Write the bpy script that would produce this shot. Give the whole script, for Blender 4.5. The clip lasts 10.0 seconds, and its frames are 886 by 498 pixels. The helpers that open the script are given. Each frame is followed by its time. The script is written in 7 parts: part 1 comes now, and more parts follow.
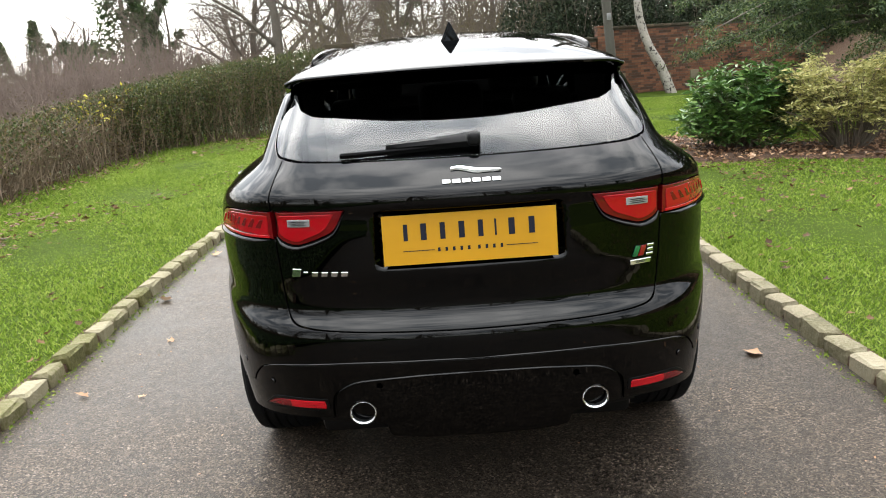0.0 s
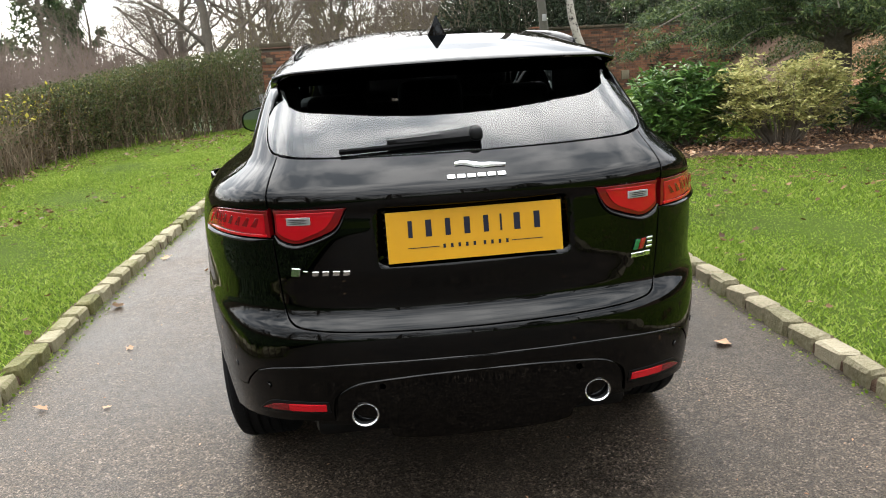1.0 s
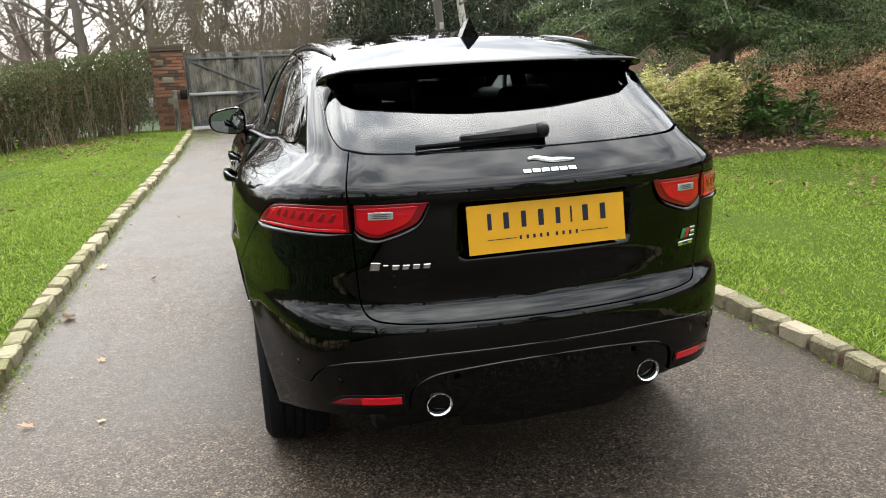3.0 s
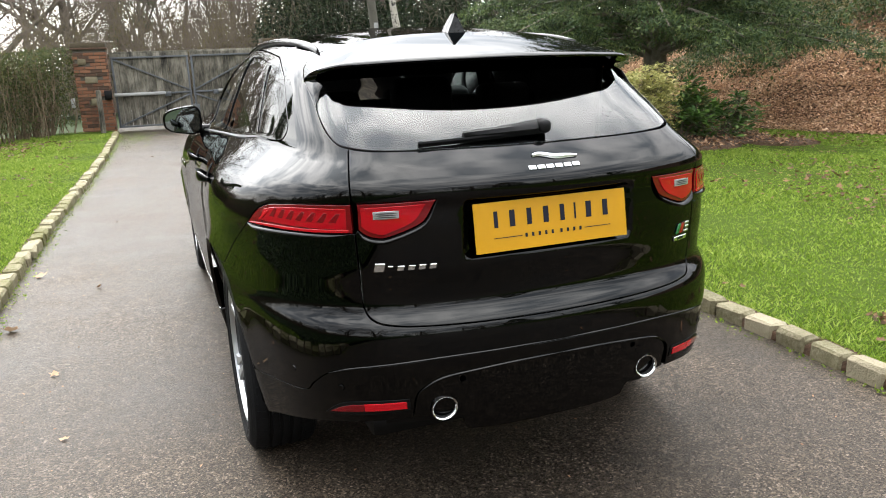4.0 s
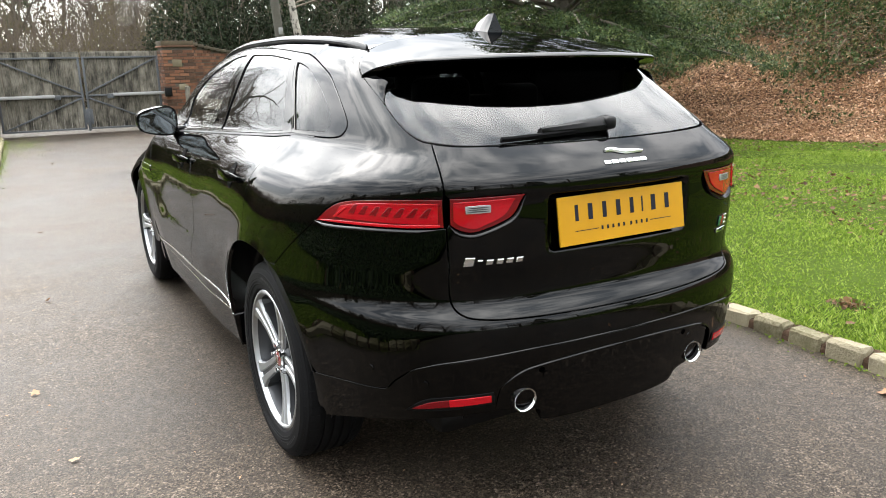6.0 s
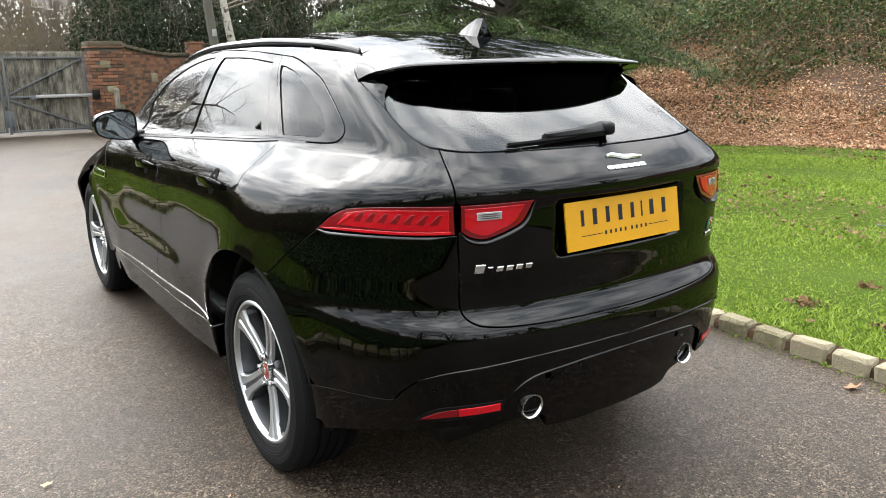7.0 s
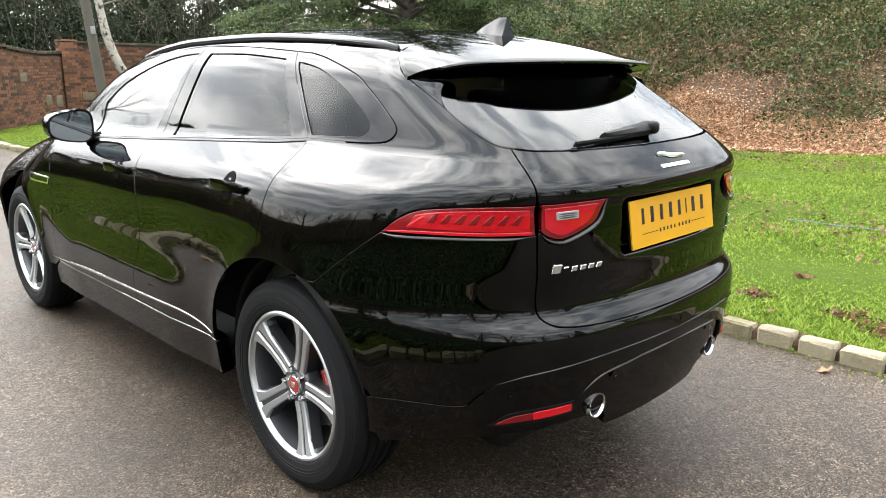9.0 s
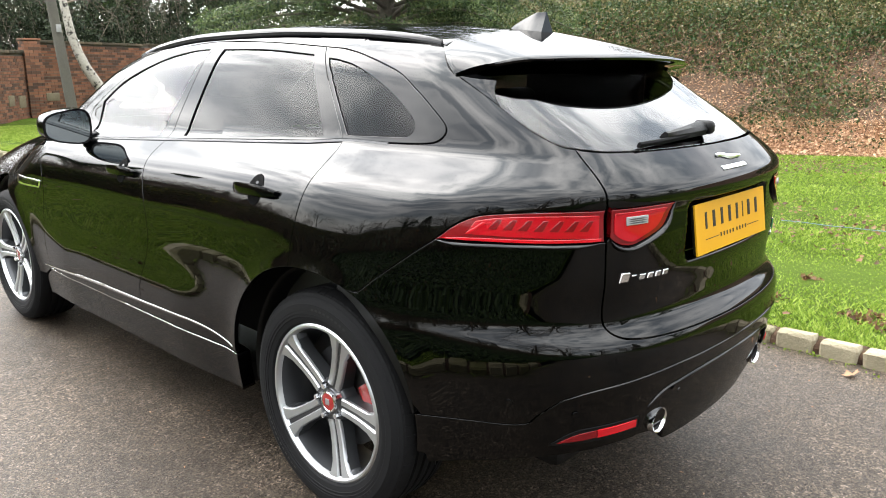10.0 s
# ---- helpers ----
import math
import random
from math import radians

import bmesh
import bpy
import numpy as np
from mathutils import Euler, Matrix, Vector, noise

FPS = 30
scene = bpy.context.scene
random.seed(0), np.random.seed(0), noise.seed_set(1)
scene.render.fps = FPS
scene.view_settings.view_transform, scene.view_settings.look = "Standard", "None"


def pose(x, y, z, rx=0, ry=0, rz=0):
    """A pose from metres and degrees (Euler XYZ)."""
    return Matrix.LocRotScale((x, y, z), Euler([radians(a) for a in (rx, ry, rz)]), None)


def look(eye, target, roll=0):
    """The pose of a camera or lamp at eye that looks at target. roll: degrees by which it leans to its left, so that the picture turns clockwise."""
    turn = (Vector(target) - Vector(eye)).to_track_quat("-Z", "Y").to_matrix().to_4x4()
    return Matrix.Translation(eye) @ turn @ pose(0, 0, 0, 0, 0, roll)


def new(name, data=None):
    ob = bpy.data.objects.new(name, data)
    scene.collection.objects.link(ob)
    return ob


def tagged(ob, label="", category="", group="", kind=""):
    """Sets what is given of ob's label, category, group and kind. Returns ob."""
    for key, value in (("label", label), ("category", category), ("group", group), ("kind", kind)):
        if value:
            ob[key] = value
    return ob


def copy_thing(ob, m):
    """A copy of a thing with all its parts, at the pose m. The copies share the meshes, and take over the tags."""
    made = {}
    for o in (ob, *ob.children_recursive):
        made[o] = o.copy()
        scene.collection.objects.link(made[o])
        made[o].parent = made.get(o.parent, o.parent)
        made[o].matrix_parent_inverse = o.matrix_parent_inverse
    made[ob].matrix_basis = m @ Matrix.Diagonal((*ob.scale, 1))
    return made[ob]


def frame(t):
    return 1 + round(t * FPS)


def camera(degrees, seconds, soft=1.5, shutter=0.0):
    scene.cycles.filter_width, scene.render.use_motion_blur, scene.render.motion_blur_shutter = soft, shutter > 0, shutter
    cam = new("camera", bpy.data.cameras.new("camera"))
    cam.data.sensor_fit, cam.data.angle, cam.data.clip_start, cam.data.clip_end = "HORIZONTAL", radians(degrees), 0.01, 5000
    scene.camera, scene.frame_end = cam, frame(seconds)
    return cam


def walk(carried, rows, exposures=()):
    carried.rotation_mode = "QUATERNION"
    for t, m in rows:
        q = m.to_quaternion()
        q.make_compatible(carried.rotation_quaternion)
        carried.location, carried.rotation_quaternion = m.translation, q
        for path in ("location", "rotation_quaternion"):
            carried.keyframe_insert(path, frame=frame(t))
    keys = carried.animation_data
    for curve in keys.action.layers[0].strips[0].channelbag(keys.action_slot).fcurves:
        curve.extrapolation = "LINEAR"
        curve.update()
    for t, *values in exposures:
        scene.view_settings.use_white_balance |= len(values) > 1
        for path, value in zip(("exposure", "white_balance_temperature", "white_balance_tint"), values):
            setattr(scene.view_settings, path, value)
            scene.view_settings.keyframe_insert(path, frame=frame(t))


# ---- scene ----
cam = camera(61.1, 10.0, 1.0)
PATH = [
    (0, (-0.093, -2.129, 1.541), (-0.084, -0.192, 1.045), -3.9),
    (0.5, (-0.197, -2.118, 1.54), (-0.093, -0.185, 1.038), -3.8),
    (1, (-0.308, -2.085, 1.534), (-0.12, -0.159, 1.028), -3.6),
    (1.5, (-0.436, -2.056, 1.539), (-0.164, -0.141, 1.03), -3.3),
    (2, (-0.587, -2.068, 1.542), (-0.253, -0.163, 1.035), -3.2),
    (2.5, (-0.771, -2.082, 1.543), (-0.361, -0.19, 1.039), -2.8),
    (4, (-1.114, -1.927, 1.527), (-0.43, -0.118, 1.02), -2.1),
    (4.5, (-1.239, -1.883, 1.522), (-0.497, -0.095, 1.017), -1.9),
    (5, (-1.41, -1.838, 1.514), (-0.604, -0.077, 1.015), -1.6),
    (6.5, (-1.745, -1.615, 1.507), (-0.707, 0.023, 1.015), -0.9),
    (7, (-1.835, -1.542, 1.512), (-0.723, 0.047, 1.025), -0.6),
    (7.5, (-1.982, -1.467, 1.512), (-0.811, 0.081, 1.028), -0.4),
    (8, (-2.12, -1.388, 1.515), (-0.874, 0.102, 1.038), -0.1),
    (8.5, (-2.187, -1.278, 1.509), (-0.88, 0.158, 1.031), 0.0),
    (9, (-2.238, -1.134, 1.494), (-0.875, 0.249, 1.016), 0.2),
    (9.5, (-2.274, -0.992, 1.492), (-0.868, 0.348, 1.015), 0.3),
    (10, (-2.314, -0.848, 1.476), (-0.888, 0.472, 1.002), 0.4),
]
walk(cam, [(t, look(eye, target, roll)) for t, eye, target, roll in PATH], [(0.0, -0.08), (2.5, -0.04), (5.0, 0.12), (7.5, 0.24), (10.0, 0.56)])

# ---- light: a bright broken overcast, the sun low behind cloud beyond the gate ----
SUN_AZ, SUN_EL = 8.0, 42.0            # degrees left of the drive's line, above the horizon
world = bpy.data.worlds.new("overcast_sky")
scene.world = world
world.use_nodes = True
wt = world.node_tree
wt.nodes.clear()


def wnode(kind, **kw):
    n = wt.nodes.new(kind)
    for k, v in kw.items():
        if k == "noise_dimensions":
            n.noise_dimensions = v
        elif k == "operation":
            n.operation = v
        elif k == "data_type":
            n.data_type = v
        else:
            n.inputs[k].default_value = v
    return n


sky = wnode("ShaderNodeTexSky")
sky.sky_type, sky.sun_disc = "NISHITA", False
sky.sun_elevation, sky.sun_rotation = radians(SUN_EL), radians(-SUN_AZ)
sky.air_density, sky.dust_density = 1.0, 2.0
way = wnode("ShaderNodeTexCoord")
flat = wnode("ShaderNodeVectorMath", operation="MULTIPLY")
flat.inputs[1].default_value = (1.0, 1.0, 2.0)
wt.links.new(way.outputs["Generated"], flat.inputs[0])
puff = wnode("ShaderNodeTexNoise", Scale=4.2, Detail=3.0, Roughness=0.5, Distortion=0.3)
wt.links.new(flat.outputs[0], puff.inputs["Vector"])
ramp = wnode("ShaderNodeValToRGB")
ramp.color_ramp.elements[0].position, ramp.color_ramp.elements[0].color = 0.36, (0.49, 0.53, 0.565, 1)
ramp.color_ramp.elements[1].position, ramp.color_ramp.elements[1].color = 0.63, (1.49, 1.48, 1.45, 1)
wt.links.new(puff.outputs["Fac"], ramp.inputs[0])
# cloud grows bright round the veiled sun
aim = wnode("ShaderNodeVectorMath", operation="DOT_PRODUCT")
aim.inputs[1].default_value = (-math.sin(radians(SUN_AZ)) * math.cos(radians(SUN_EL)), math.cos(radians(SUN_AZ)) * math.cos(radians(SUN_EL)), math.sin(radians(SUN_EL)))
wt.links.new(way.outputs["Generated"], aim.inputs[0])
halo = wnode("ShaderNodeMapRange")
halo.inputs[1].default_value, halo.inputs[2].default_value, halo.inputs[3].default_value, halo.inputs[4].default_value = 0.30, 1.0, 0.0, 1.0
wt.links.new(aim.outputs["Value"], halo.inputs[0])
curve = wnode("ShaderNodeMath", operation="POWER")
curve.inputs[1].default_value = 1.7
wt.links.new(halo.outputs[0], curve.inputs[0])
gain = wnode("ShaderNodeMath", operation="MULTIPLY_ADD")
gain.inputs[1].default_value, gain.inputs[2].default_value = 2.4, 2.05
wt.links.new(curve.outputs[0], gain.inputs[0])
core = wnode("ShaderNodeMapRange")
core.inputs[1].default_value, core.inputs[2].default_value, core.inputs[3].default_value, core.inputs[4].default_value = 0.74, 1.0, 0.0, 1.0
wt.links.new(aim.outputs["Value"], core.inputs[0])
peak = wnode("ShaderNodeMath", operation="POWER")
peak.inputs[1].default_value = 2.0
wt.links.new(core.outputs[0], peak.inputs[0])
total = wnode("ShaderNodeMath", operation="MULTIPLY_ADD")
total.inputs[1].default_value = 6.0
wt.links.new(peak.outputs[0], total.inputs[0])
wt.links.new(gain.outputs[0], total.inputs[2])
# an added lobe, brightest overhead, for the tailgate and rear window to mirror
back = wnode("ShaderNodeVectorMath", operation="DOT_PRODUCT")
back.inputs[1].default_value = (0.0, 0.06, 0.998)
wt.links.new(way.outputs["Generated"], back.inputs[0])
pale = wnode("ShaderNodeMapRange")
pale.inputs[1].default_value, pale.inputs[2].default_value, pale.inputs[3].default_value, pale.inputs[4].default_value = 0.45, 1.0, 0.0, 1.0
wt.links.new(back.outputs["Value"], pale.inputs[0])
whole_sky = wnode("ShaderNodeMath", operation="MULTIPLY_ADD")
whole_sky.inputs[1].default_value = 3.8
wt.links.new(pale.outputs[0], whole_sky.inputs[0])
wt.links.new(total.outputs[0], whole_sky.inputs[2])
# an added lobe low behind, to brighten what the car's tail mirrors
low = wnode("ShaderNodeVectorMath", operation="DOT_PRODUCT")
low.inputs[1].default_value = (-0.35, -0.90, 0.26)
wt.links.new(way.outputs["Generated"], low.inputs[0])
rear_lobe = wnode("ShaderNodeMapRange")
rear_lobe.inputs[1].default_value, rear_lobe.inputs[2].default_value, rear_lobe.inputs[3].default_value, rear_lobe.inputs[4].default_value = 0.35, 1.0, 0.0, 1.0
wt.links.new(low.outputs["Value"], rear_lobe.inputs[0])
boosted_sky = wnode("ShaderNodeMath", operation="MULTIPLY_ADD")
boosted_sky.inputs[1].default_value = 0.7
wt.links.new(rear_lobe.outputs[0], boosted_sky.inputs[0])
wt.links.new(whole_sky.outputs[0], boosted_sky.inputs[2])
dome = wnode("ShaderNodeBackground", Strength=0.10)
wt.links.new(sky.outputs[0], dome.inputs["Color"])
veil = wnode("ShaderNodeBackground")
wt.links.new(boosted_sky.outputs[0], veil.inputs["Strength"])
wt.links.new(ramp.outputs[0], veil.inputs["Color"])
both = wnode("ShaderNodeAddShader")
wt.links.new(dome.outputs[0], both.inputs[0])
wt.links.new(veil.outputs[0], both.inputs[1])
wout = wnode("ShaderNodeOutputWorld")
wt.links.new(both.outputs[0], wout.inputs["Surface"])

sun = new("sun", bpy.data.lights.new("sun", "SUN"))
sun.data.energy, sun.data.angle, sun.data.color = 0.8, radians(80), (1.0, 0.95, 0.88)
az, el = radians(SUN_AZ), radians(SUN_EL)
sun.matrix_world = look((-60 * math.sin(az) * math.cos(el), 60 * math.cos(az) * math.cos(el), 60 * math.sin(el)), (0, 0, 0))
scene.view_settings.exposure = 0.0

# ---- materials ----
def material(name):
    m = bpy.data.materials.new(name)
    m.use_nodes = True
    m.node_tree.nodes.clear()
    nodes, links = m.node_tree.nodes, m.node_tree.links
    out = nodes.new("ShaderNodeOutputMaterial")
    bsdf = nodes.new("ShaderNodeBsdfPrincipled")
    links.new(bsdf.outputs[0], out.inputs["Surface"])
    return m, nodes, links, bsdf


def ramp_of(nodes, links, source, stops):
    r = nodes.new("ShaderNodeValToRGB")
    el = r.color_ramp.elements
    while len(el) < len(stops):
        el.new(0.5)
    for e, (p, c) in zip(el, stops):
        e.position, e.color = p, (*c, 1)
    links.new(source, r.inputs[0])
    return r.outputs[0]


def noise_of(nodes, links, scale, detail=4.0, rough=0.6, coord=None, kind="noise"):
    if kind == "voronoi":
        n = nodes.new("ShaderNodeTexVoronoi")
        n.inputs["Scale"].default_value = scale
        sock = n.outputs["Distance"]
    else:
        n = nodes.new("ShaderNodeTexNoise")
        n.inputs["Scale"].default_value, n.inputs["Detail"].default_value, n.inputs["Roughness"].default_value = scale, detail, rough
        sock = n.outputs["Fac"]
    if coord is not None:
        links.new(coord, n.inputs["Vector"])
    return sock


def rough_matter(name, stops, big=1.5, small=40.0, rough=0.8, bump=0.4, depth=0.004, mix=0.5, per=0.0, kind="noise", spec=0.3, rough_to=None):
    """A surface with broad stains and fine grain, in object metres; per: how much each piece or island differs."""
    m, nodes, links, b = material(name)
    co = nodes.new("ShaderNodeTexCoord").outputs["Object"]
    a = noise_of(nodes, links, big, 5.0, 0.6, co)
    c = noise_of(nodes, links, small, 3.0, 0.65, co, kind)
    mx = nodes.new("ShaderNodeMix")
    mx.inputs[0].default_value = mix
    links.new(a, mx.inputs[2])
    links.new(c, mx.inputs[3])
    val = mx.outputs[0]
    if per:
        inf = nodes.new("ShaderNodeObjectInfo").outputs["Random"]
        isl = nodes.new("ShaderNodeNewGeometry").outputs["Random Per Island"]
        ad = nodes.new("ShaderNodeMath")
        ad.operation = "ADD"
        links.new(inf, ad.inputs[0])
        links.new(isl, ad.inputs[1])
        fr = nodes.new("ShaderNodeMath")
        fr.operation = "FRACT"
        links.new(ad.outputs[0], fr.inputs[0])
        m2 = nodes.new("ShaderNodeMix")
        m2.inputs[0].default_value = per
        links.new(val, m2.inputs[2])
        links.new(fr.outputs[0], m2.inputs[3])
        val = m2.outputs[0]
    links.new(ramp_of(nodes, links, val, stops), b.inputs["Base Color"])
    b.inputs["Roughness"].default_value = rough
    if rough_to is not None:
        mr = nodes.new("ShaderNodeMapRange")
        mr.inputs[1].default_value, mr.inputs[2].default_value = 0.35, 0.65
        mr.inputs[3].default_value, mr.inputs[4].default_value = rough, rough_to
        links.new(a, mr.inputs[0])
        links.new(mr.outputs[0], b.inputs["Roughness"])
    b.inputs["Specular IOR Level"].default_value = spec
    if bump:
        bp = nodes.new("ShaderNodeBump")
        bp.inputs["Strength"].default_value, bp.inputs["Distance"].default_value = bump, depth
        links.new(c, bp.inputs["Height"])
        links.new(bp.outputs[0], b.inputs["Normal"])
    return m


def leaf_matter(name, stops, rough=0.5, trans=0.25):
    """Leaves: each differs, and lets some light through."""
    m, nodes, links, b = material(name)
    isl = nodes.new("ShaderNodeNewGeometry").outputs["Random Per Island"]
    co = nodes.new("ShaderNodeTexCoord").outputs["Object"]
    n = noise_of(nodes, links, 1.1, 3.0, 0.6, co)
    mx = nodes.new("ShaderNodeMix")
    mx.inputs[0].default_value = 0.62
    links.new(n, mx.inputs[2])
    links.new(isl, mx.inputs[3])
    col = ramp_of(nodes, links, mx.outputs[0], stops)
    links.new(col, b.inputs["Base Color"])
    b.inputs["Roughness"].default_value = rough
    b.inputs["Specular IOR Level"].default_value = 0.18
    t = nodes.new("ShaderNodeBsdfTranslucent")
    links.new(col, t.inputs["Color"])
    ms = nodes.new("ShaderNodeMixShader")
    ms.inputs[0].default_value = trans
    links.new(b.outputs[0], ms.inputs[1])
    links.new(t.outputs[0], ms.inputs[2])
    out = [n for n in nodes if n.type == "OUTPUT_MATERIAL"][0]
    links.new(ms.outputs[0], out.inputs["Surface"])
    return m


def plain(name, colour, rough=0.4, metal=0.0, coat=0.0, spec=0.5, grain=0.0, grain_scale=200.0, smudge=0.0):
    """A made surface: paint, plastic, rubber or metal, with faint smudges and grain."""
    m, nodes, links, b = material(name)
    co = nodes.new("ShaderNodeTexCoord").outputs["Object"]
    a = noise_of(nodes, links, 3.0, 6.0, 0.65, co)
    dark = tuple(c * 0.82 for c in colour)
    links.new(ramp_of(nodes, links, a, [(0.3, dark), (0.7, colour)]), b.inputs["Base Color"])
    mr = nodes.new("ShaderNodeMapRange")
    mr.inputs[1].default_value, mr.inputs[2].default_value = 0.3, 0.75
    mr.inputs[3].default_value, mr.inputs[4].default_value = rough, rough + smudge
    links.new(a, mr.inputs[0])
    links.new(mr.outputs[0], b.inputs["Roughness"])
    b.inputs["Metallic"].default_value = metal
    b.inputs["Specular IOR Level"].default_value = spec
    b.inputs["Coat Weight"].default_value = coat
    b.inputs["Coat Roughness"].default_value = 0.015
    if grain:
        bp = nodes.new("ShaderNodeBump")
        bp.inputs["Strength"].default_value, bp.inputs["Distance"].default_value = grain, 0.0008
        links.new(noise_of(nodes, links, grain_scale, 2.0, 0.6, co), bp.inputs["Height"])
        links.new(bp.outputs[0], b.inputs["Normal"])
    return m


def pane(name, tint, ior=1.42):
    """Thin tinted glass: clear through, mirrored more at a slant."""
    m, nodes, links, b = material(name)
    nodes.remove(b)
    out = [n for n in nodes if n.type == "OUTPUT_MATERIAL"][0]
    tr = nodes.new("ShaderNodeBsdfTransparent")
    tr.inputs[0].default_value = (*tint, 1)
    gl = nodes.new("ShaderNodeBsdfGlossy")
    gl.inputs["Roughness"].default_value = 0.012
    gl.inputs["Color"].default_value = (1, 1, 1, 1)
    fr = nodes.new("ShaderNodeFresnel")
    fr.inputs[0].default_value = ior
    ms = nodes.new("ShaderNodeMixShader")
    links.new(fr.outputs[0], ms.inputs[0])
    links.new(tr.outputs[0], ms.inputs[1])
    links.new(gl.outputs[0], ms.inputs[2])
    links.new(ms.outputs[0], out.inputs["Surface"])
    return m


PAINT = plain("black_car_paint", (0.0002, 0.00022, 0.0003), 0.4, 0.0, 0.56, 0.0, 0.0, 200, 0.03)
GLOSSBLACK = plain("gloss_black_trim", (0.0004, 0.0004, 0.0005), 0.3, 0.0, 0.55, 0.0, 0.0, 200, 0.05)
PLASTIC = plain("black_plastic", (0.0014, 0.0014, 0.0015), 0.42, 0.0, 0.0, 0.18, 0.25, 900.0, 0.12)
RUBBER = plain("tyre_rubber", (0.0042, 0.0042, 0.00455), 0.72, 0.0, 0.0, 0.12, 0.35, 300.0, 0.15)
CHROME = plain("polished_chrome", (0.78, 0.79, 0.80), 0.06, 1.0, 0.0, 0.5, 0.0, 200, 0.08)
SATIN = plain("satin_chrome", (0.86, 0.87, 0.88), 0.30, 1.0, 0.0, 0.5, 0.0, 200, 0.1)
SILVER = plain("machined_alloy", (0.44, 0.45, 0.46), 0.36, 1.0, 0.0, 0.5, 0.1, 600.0, 0.12)
GREYALLOY = plain("painted_dark_alloy", (0.05, 0.052, 0.056), 0.34, 0.75, 0.3, 0.5, 0.05, 500.0, 0.12)
DARKMETAL = plain("dark_steel", (0.05, 0.05, 0.052), 0.5, 0.8, 0.0, 0.5, 0.3, 200.0, 0.2)
REDLENS = plain("red_lamp_lens", (0.2975, 0.002083, 0.00714), 0.10, 0.0, 0.7, 0.2, 0.0, 200, 0.03)
DEEPRED = plain("deep_red_lens", (0.119, 0.00119, 0.00357), 0.14, 0.0, 0.7, 0.2, 0.0, 200, 0.03)
BRIGHTRED = plain("bright_red_reflector", (0.3689, 0.002975, 0.00833), 0.12, 0.0, 0.7, 0.2, 0.0, 200, 0.03)
CLEARLENS = plain("clear_ribbed_lens", (0.294, 0.28, 0.28), 0.16, 0.2, 1.0, 0.5, 0.0, 200, 0.05)
YELLOW = plain("yellow_plate", (0.392, 0.1995, 0.0021), 0.4, 0.0, 0.0, 0.25, 0.0, 200, 0.08)
INK = plain("navy_print", (0.005, 0.006, 0.014), 0.5, 0.0, 0.0, 0.2)
REDPAINT = plain("red_enamel", (0.2023, 0.00714, 0.00595), 0.25, 0.0, 0.5)
GREENPAINT = plain("green_enamel", (0.0084, 0.105, 0.0315), 0.25, 0.0, 0.5)
SEATCLOTH = plain("dark_seat_leather", (0.0025, 0.0025, 0.0027), 0.5, 0.0, 0.0, 0.4, 0.3, 150.0, 0.1)
MIRROR = plain("mirror_glass", (0.34, 0.38, 0.39), 0.015, 1.0)
PRIVACY = pane("privacy_glass", (0.13, 0.14, 0.145), 1.24)
REARGLASS = pane("rear_tinted_glass", (0.34, 0.36, 0.36))
CLEAR = pane("green_tinted_glass", (0.72, 0.80, 0.77), 1.28)

# near-black that stands for the shade inside the finger bowls
BOWLSHADE = plain("bowl_shade", (0.0006, 0.0006, 0.0007), 0.8, 0.0, 0.0, 0.04)

# ---- building helpers ----
def mesh_of(name, verts, faces, mats, smooth=False, slots=None):
    me = bpy.data.meshes.new(name)
    verts = verts.tolist() if isinstance(verts, np.ndarray) else verts
    faces = faces.tolist() if isinstance(faces, np.ndarray) else faces
    me.from_pydata(verts, [], faces)
    for m in mats if isinstance(mats, (list, tuple)) else [mats]:
        me.materials.append(m)
    if slots is not None:
        me.polygons.foreach_set("material_index", np.asarray(slots, np.int32))
    if smooth:
        me.polygons.foreach_set("use_smooth", np.ones(len(me.polygons), bool))
    me.update()
    return me


def piece(name, verts, faces, mats, parent=None, label="", smooth=False, slots=None):
    """One mesh object, under a thing or a part when a parent is given."""
    ob = new(name, mesh_of(name, verts, faces, mats, smooth, slots))
    if parent is not None:
        ob.parent = parent
    return tagged(ob, label)


def part(name, bm, mat, parent=None, label="", smooth=True):
    me = bpy.data.meshes.new(name)
    bm.to_mesh(me)
    bm.free()
    me.materials.append(mat)
    if smooth:
        me.polygons.foreach_set("use_smooth", np.ones(len(me.polygons), bool))
        me.set_sharp_from_angle(angle=radians(38))
    ob = new(name, me)
    if parent is not None:
        ob.parent = parent
    return tagged(ob, label)


def thing(name, label, category, at=(0, 0, 0), group="", kind=""):
    ob = new(name)
    ob.location = at
    return tagged(ob, label, category, group, kind)


def box_bm(size, at=(0, 0, 0), bevel=0.0, segs=2, rot=None):
    bm = bmesh.new()
    bmesh.ops.create_cube(bm, size=1.0)
    bmesh.ops.scale(bm, vec=size, verts=bm.verts)
    if bevel:
        bmesh.ops.bevel(bm, geom=bm.edges[:], offset=bevel, segments=segs, profile=0.5, affect="EDGES")
    if rot is not None:
        bmesh.ops.transform(bm, matrix=rot, verts=bm.verts)
    bmesh.ops.translate(bm, vec=at, verts=bm.verts)
    return bm


